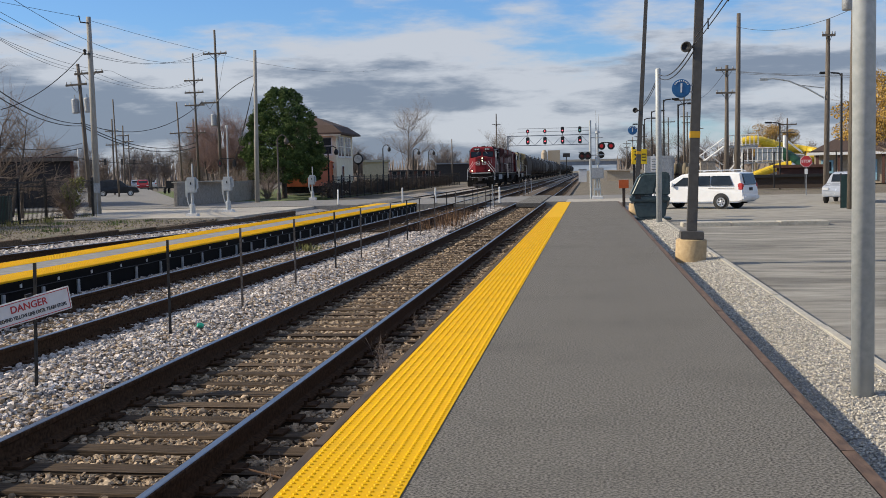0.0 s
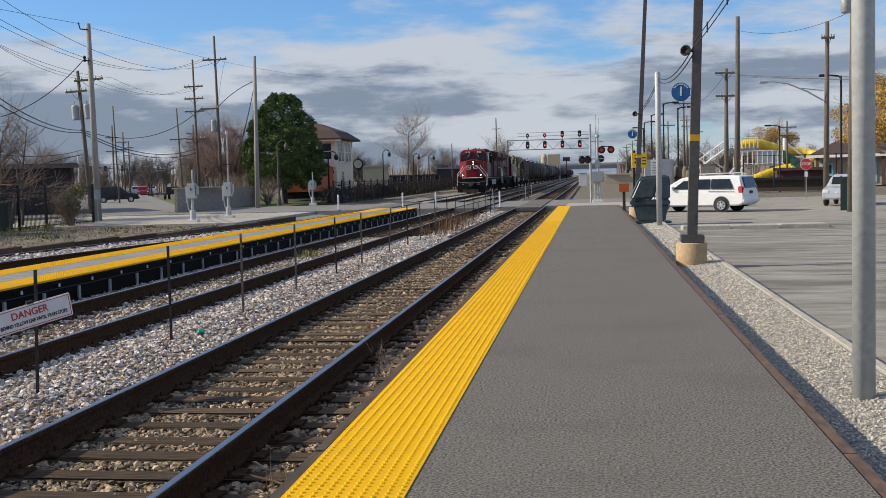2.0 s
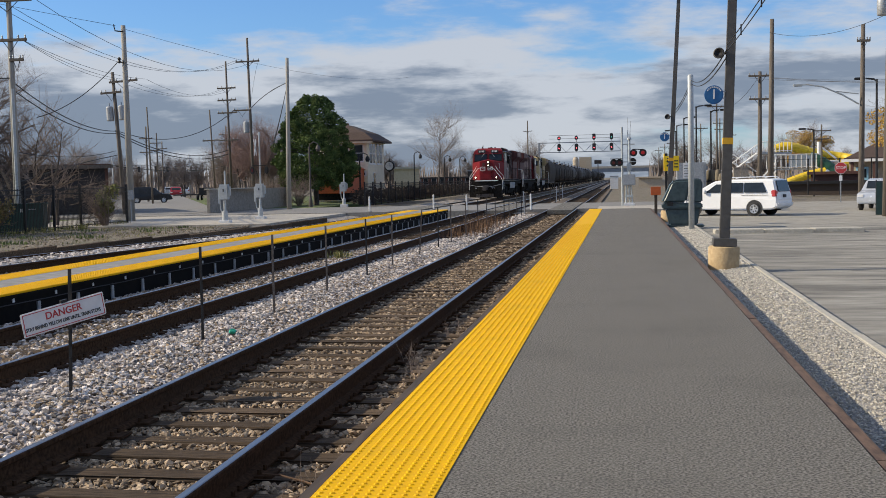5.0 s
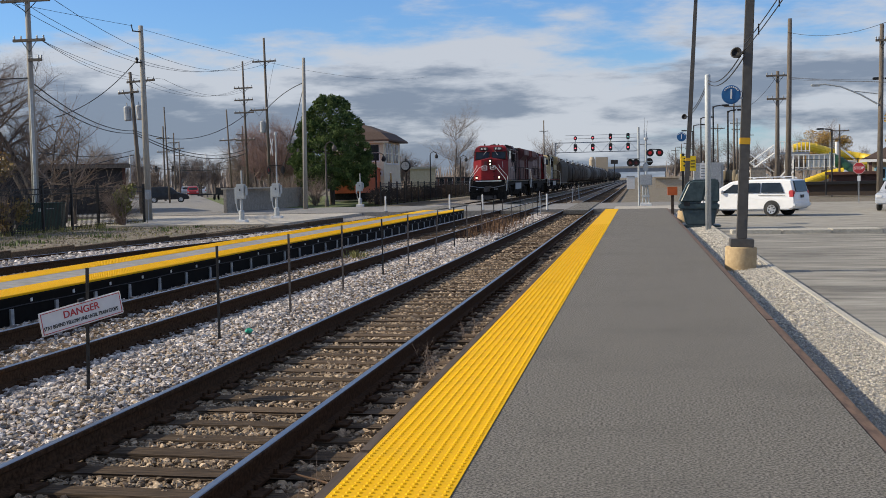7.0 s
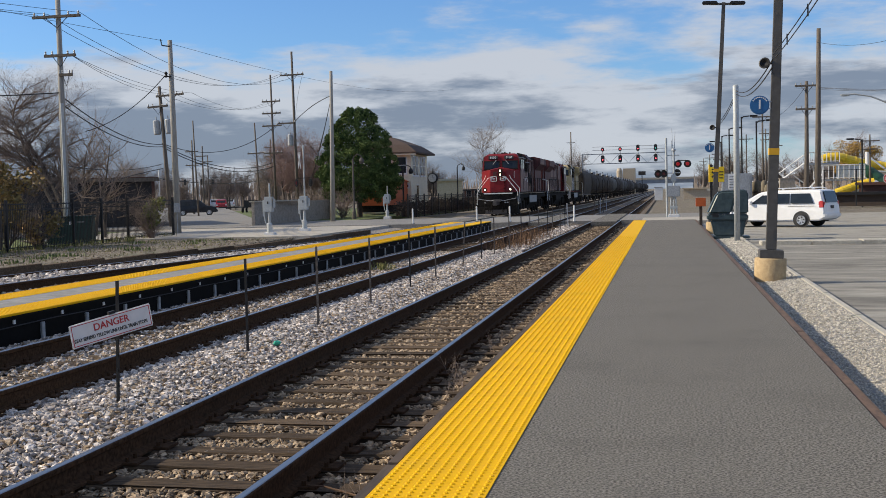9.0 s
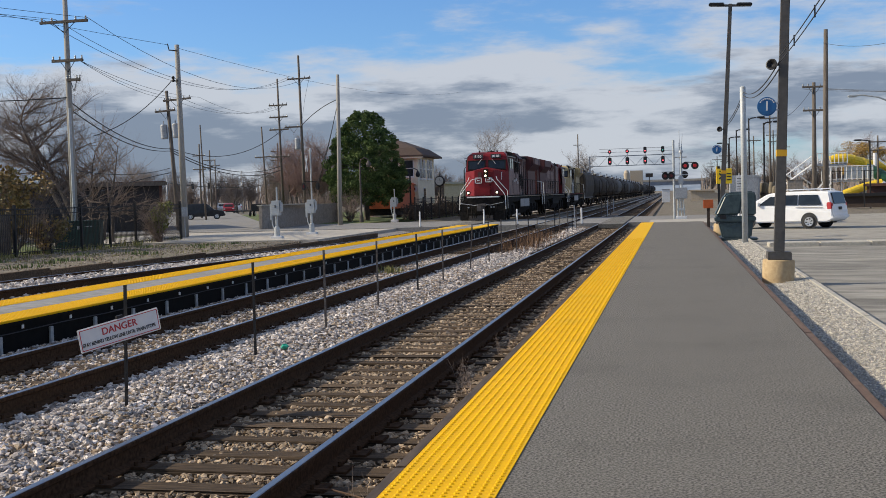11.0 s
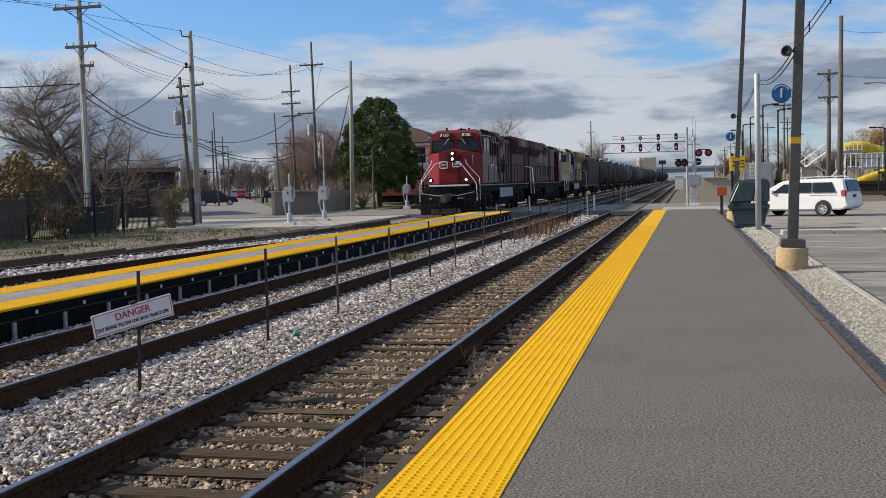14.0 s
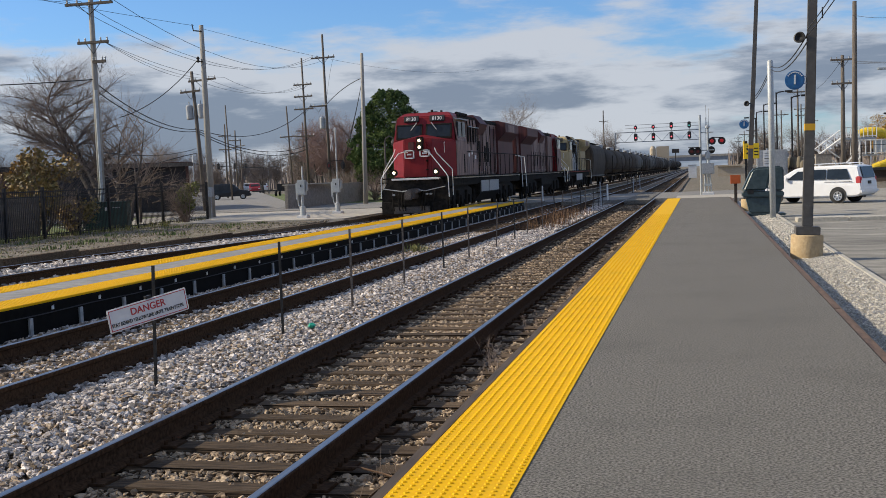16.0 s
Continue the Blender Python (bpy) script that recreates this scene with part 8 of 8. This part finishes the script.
def pool_building():
    (xa, ya), (xb, yb) = at(10.9, 120), at(20, 120)
    w = math.hypot(xb - xa, yb - ya)
    t = thing("pool_building", "long low pool building with brown roof and blue doors", "building", pose(xa, ya, -0.4, 0, 0, math.degrees(math.atan2(yb - ya, xb - xa))))
    part("wall", box(nb(), 0, w, 1.2, 13, 0, 3.1), "beige", t)
    b = nb()
    e = [b.verts.new(v) for v in ((-0.6, 0, 3.15), (w, 0, 3.15), (w, 14, 3.15), (-0.6, 14, 3.15))]
    k = [b.verts.new(v) for v in ((3.4, 6.5, 5.5), (w, 6.5, 5.5), (w, 7.5, 5.5), (3.4, 7.5, 5.5))]
    for i in range(4):
        b.faces.new((e[i], e[(i + 1) % 4], k[(i + 1) % 4], k[i]))
    b.faces.new(k)
    b.faces.new(e[::-1])
    part("roof", b, "shingle", t, "brown shingled roof")
    part("fascia", box(nb(), -0.62, w, -0.08, -0.01, 2.92, 3.2), "white_paint", t)
    for i in range(9):
        px = 0.4 + i * 2.1
        part("pier", box(nb(), px - 0.14, px + 0.14, 0.1, 0.4, 0, 2.95), "brick", t)
        if i % 3 != 1:
            d = part("door", box(nb(), px + 0.3, px + 1.5, 1.1, 1.2, 0.3, 2.4, 0.02), "pool_blue", t, "pale blue door panel")
            part("pane", box(nb(), px + 0.5, px + 1.3, 1.07, 1.1, 1.3, 2.2), "dark_glass", d)
    cp = part("cupola", box(nb(), 5.2, 7.3, 5, 7.5, 4.6, 6.4), "white_paint", t, "white louvred cupola")
    part("cupola_roof", box(nb(), 4.7, 7.8, 4.5, 8, 6.4, 6.6), "beige", cp)


def build_right():
    salt_bin()
    yellow_sign()
    danger_sign()
    stop_sign()
    water_slide()
    minivan(pose(3.15, 57.1, -0.455, 0, 0, 241.0))
    plain_car(pose(*at(12.15, 60.5), -0.455, 0, 0, -22), "car_silver", "silver compact car parked facing the street", 1.62)
    plain_car(pose(*at(15.6, 62.5), -0.455, 0, 0, -60), "car_white", "white car beside a dark green fence panel")
    plain_car(pose(*at(-22.8, 124), -0.2, 0, 0, 112), "car_black", "dark blue-black sport utility car on the street", 1.75)
    plain_car(pose(*at(-22.6, 185), -0.2, 0, 0, 23), "car_red", "red car waiting on the street")
    plain_car(pose(*at(-22.95, 240), -0.2, 0, 0, 23), "car_silver", "silver car in the line on the street")
    plain_car(pose(*at(-22.2, 215), -0.2, 0, 0, 203), "car_white", "white car in the line on the street")
    tr = thing("flat_trailer", "dark flat trailer standing on the street", "trailer", pose(*at(-21.6, 140), -0.2, 0, 0, 5))
    part("bed", box(nb(), -2.6, 2.6, -1, 1, 0.6, 0.75), "iron", tr)
    part("rack", box(nb(), 0.6, 2.6, -1, 1, 0.75, 1.5, 0.03), "iron", tr)
    for s in (-1, 1):
        wheel(tr, 0.4, s * 0.0 + s * 0.9, 0.33, s)
    pool_building()
    low_building(7.8, 12.6, 100, 0.55, 0.6, "edge_timber", "low dark timber retaining wall", "iron", name="retaining_wall")
    low_building(9.2, 11.4, 102.5, 1.35, 0.5, "brick", "brown timber screen below the slides", "brick", name="screen_wall")
    low_building(0.9, 2.6, 190, 1.2, 0.4, "beige", "long pale beige wall along the railway", "beige", name="garden_wall")
    low_building(2.2, 4.4, 120, 1.1, 0.4, "pale_concrete", "pale concrete panel wall", "concrete", name="panel_wall")
    g = thing("green_screen", "dark green fabric fence panel beside a pole", "fence panel", pose(*at(12.35, 54.5), -0.455))
    part("panel", box(nb(), -0.15, 0.8, 0, 0.08, 0, 1.5), "box_green", g)
    part("post", rod(nb(), (-0.15, 0.04, 0), (-0.15, 0.04, 1.6), 0.03), "iron", g)
    rnd = random.Random(5)
    for i in range(8):
        s = thing("planter_barrel", "olive-brown rounded barrel in a row", "barrel", pose(*at(4.02 + i * 0.155, 66 - i * 0.5), -0.455), "brown barrels")
        h = rnd.uniform(2.05, 2.3)
        part("shell", lathe(nb(), [(0.13, 0), (0.16, 0.3), (0.165, h - 0.3), (0.13, h - 0.06), (0.06, h)], 12), "barrel", s, "", True)
        part("band", lathe(nb(), [(0.17, h * 0.7), (0.17, h * 0.74)], 12), "edge_timber", s)
    for az in (5.72, 6.05):
        u = thing("transformer_cabinet", "grey-brown metal cabinet beside the pool", "cabinet", pose(*at(az, 88), -0.3))
        part("body", box(nb(), -0.3, 0.3, -0.4, 0.4, 0, 2.3, 0.02), "block", u)
        part("lid", box(nb(), -0.33, 0.33, -0.43, 0.43, 2.3, 2.36), "block", u)
    for az, d, h, s in ((3.75, 93, 7.5, 1), (4.46, 84, 6.6, 1), (3.15, 111, 7.5, 1), (2.80, 127, 7.5, 1), (9.35, 100, 5.6, -1), (12.2, 70, 7.3, -1), (2.75, 130, 7.0, -1)):
        lot_lamp(az, d, h, s)
    cf = thing("chain_fence", "grey chain-link fence beside the street", "fence", pose(0, 0, -0.25))
    for i in range(6):
        part("post", rod(nb(), (12.3 + i * 2.4, 92, 0), (12.3 + i * 2.4, 92, 2.9), 0.05), "iron", cf)
    part("rail", rod(nb(), (12.3, 92, 2.86), (24.3, 92, 2.86), 0.018), "iron", cf)


def blades(bm, x, y, z, count, h, spread, rnd, wide=0.012):
    for i in range(count):
        a, r = rnd.uniform(0, math.tau), spread * rnd.random()
        bx, by = x + math.cos(a) * r, y + math.sin(a) * r
        k, lean = h * rnd.uniform(0.5, 1.2), rnd.uniform(0.05, 0.5)
        c = rnd.uniform(0, math.tau)
        u, tip = Vector((math.cos(c) * wide, math.sin(c) * wide, 0)), Vector((math.cos(a) * lean * k, math.sin(a) * lean * k, k))
        p = Vector((bx, by, z))
        m = p + tip * 0.55 + Vector((0, 0, k * 0.12))
        bm.faces.new([bm.verts.new(p - u), bm.verts.new(p + u), bm.verts.new(m + u * 0.7), bm.verts.new(m - u * 0.7)])
        bm.faces.new([bm.verts.new(m - u * 0.7), bm.verts.new(m + u * 0.7), bm.verts.new(p + tip)])


def build_weeds():
    rnd = random.Random(21)
    b = nb()
    for i in range(420):
        blades(b, rnd.uniform(-24.6, -17.2), rnd.uniform(16, 47), -0.27, 7, 0.075, 0.3, rnd)
    for i in range(160):
        blades(b, rnd.uniform(-24.9, -23.7), rnd.uniform(18, 52), -0.27, 10, 0.26, 0.3, rnd)
    tagged(link("verge_grass", b, "weed"), "thin grass and weeds on the verge", "grass", kind="stuff")
    r2 = np.random.default_rng(5)
    n = 6000
    p = np.column_stack([r2.uniform(-24.2, -16.0, n), r2.uniform(14, 47.5, n), np.full(n, -0.262)])
    tagged(stones("verge_litter", p, 0.032, "litter", None, r2, 0.3), "dry leaves and pale stones on the verge", "leaf litter", kind="stuff")
    for i, (x, y, h, k) in enumerate(((-5.0, 36.2, 0.75, 50), (-4.7, 38.0, 0.9, 70), (-5.2, 40.2, 0.8, 60), (-4.9, 42.5, 0.7, 50), (-5.4, 34.6, 0.5, 30), (-4.8, 45.5, 0.6, 40))):
        t = thing("dry_weed", "tall rusty brown dead weeds in the ballast", "weed", pose(x, y, -0.33), "dead weeds")
        bb = nb()
        blades(bb, 0, 0, 0, k * 2, h * 0.72, 0.6, rnd, 0.006)
        part("tuft", bb, "dry_weed", t)
    for x, y, h, k in ((-2.05, 10.6, 0.30, 8), (-2.15, 11.2, 0.26, 6), (-1.95, 10.1, 0.2, 6), (-1.9, 6.2, 0.25, 8), (-2.0, 13.2, 0.25, 10), (-1.9, 17.0, 0.22, 10)):
        t = thing("dry_weed", "thin dead weed stalks beside the rail", "weed", pose(x, y, -0.4), "dead weeds")
        bb = nb()
        for q in range(k // 2):
            branches(bb, (rnd.uniform(-0.12, 0.12), rnd.uniform(-0.25, 0.25), 0), (rnd.uniform(-0.3, 0.3), rnd.uniform(-0.3, 0.3), 1), h, 0.004, 1, rnd, split=1)
        part("tuft", bb, "twig", t)
    for x, y in ((-6.75, 26.0), (-6.9, 26.6)):
        t = thing("green_weed", "small green weed between the rails", "weed", pose(x, y, -0.3), "green weeds")
        bb = nb()
        blades(bb, 0, 0, 0, 60, 0.2, 0.35, rnd, 0.012)
        part("leaves", bb, "weed", t)
    hb = nb()
    leaf_cloud(hb, [(-20.6 + rnd.uniform(-0.3, 0.3), 86 + i * 1.1, 0.35 + rnd.uniform(-0.1, 0.2), 0.75, 0.65) for i in range(72)], 16000, 0.09, rnd)
    tagged(link("hedge", hb, "hedge_twig"), "low dark brown clipped hedge behind the fence", "hedge", kind="stuff")
    for i in range(14):
        t = thing("green_weed", "small green weed on the verge", "weed", pose(rnd.uniform(-23.5, -18.5), rnd.uniform(22, 47), -0.27), "green weeds")
        bb = nb()
        blades(bb, 0, 0, 0, 46, 0.13, 0.6, rnd, 0.016)
        part("leaves", bb, "green_weed", t)
    st = thing("stick", "pale dry stick lying on the ballast", "stick", pose(-2.15, 6.75, -0.37))
    part("stem", pipe(nb(), [(-0.24, 0.16, 0.02), (-0.05, 0.04, 0.05), (0.14, -0.03, 0.03), (0.26, -0.1, 0.02)], 0.007), "dry_weed", st)
    lt = thing("litter", "crumpled teal plastic scrap on the ballast", "litter", pose(TEAL[0], TEAL[1], -0.27))
    bb = nb()
    lathe(bb, [(0.02, 0), (0.05, 0.02), (0.04, 0.05), (0.01, 0.06)], 7)
    for v in bb.verts:
        v.co += Vector((rnd.uniform(-0.015, 0.015), rnd.uniform(-0.015, 0.015), rnd.uniform(-0.01, 0.01)))
    part("scrap", bb, "teal_litter", lt)
    # slatted screen behind the far end of the fence
    t = thing("slat_screen", "dark slatted privacy screen behind the fence", "fence", pose(-25.3, 0, -0.27))
    me = bpy.data.meshes.new("slat")
    bb = box(nb(), -0.012, 0.012, -0.05, 0.05, 0.05, 1.62)
    bb.to_mesh(me)
    bb.free()
    me.materials.append(M["fence_steel"])
    for i in range(120):
        o = new("slat", me)
        o.parent, o.matrix_basis = t, pose(0, 24 + i * 0.125, 0)
    for z in (0.3, 1.4):
        part("rail", box(nb(), -0.05, -0.02, 23.9, 39.1, z - 0.03, z + 0.03), "iron", t)


TEAL = (-4.72, 12.95)
build_weeds()
build_trees()
build_poles()
build_left()
build_right()


for word, cx, top, y_tie in [(*TRACKS[0], TIE_1), (*TRACKS[1], TIE_2), (*TRACKS[2], TIE_3)]:
    build_track(word, cx, top, y_tie)
build_stones()
motions()
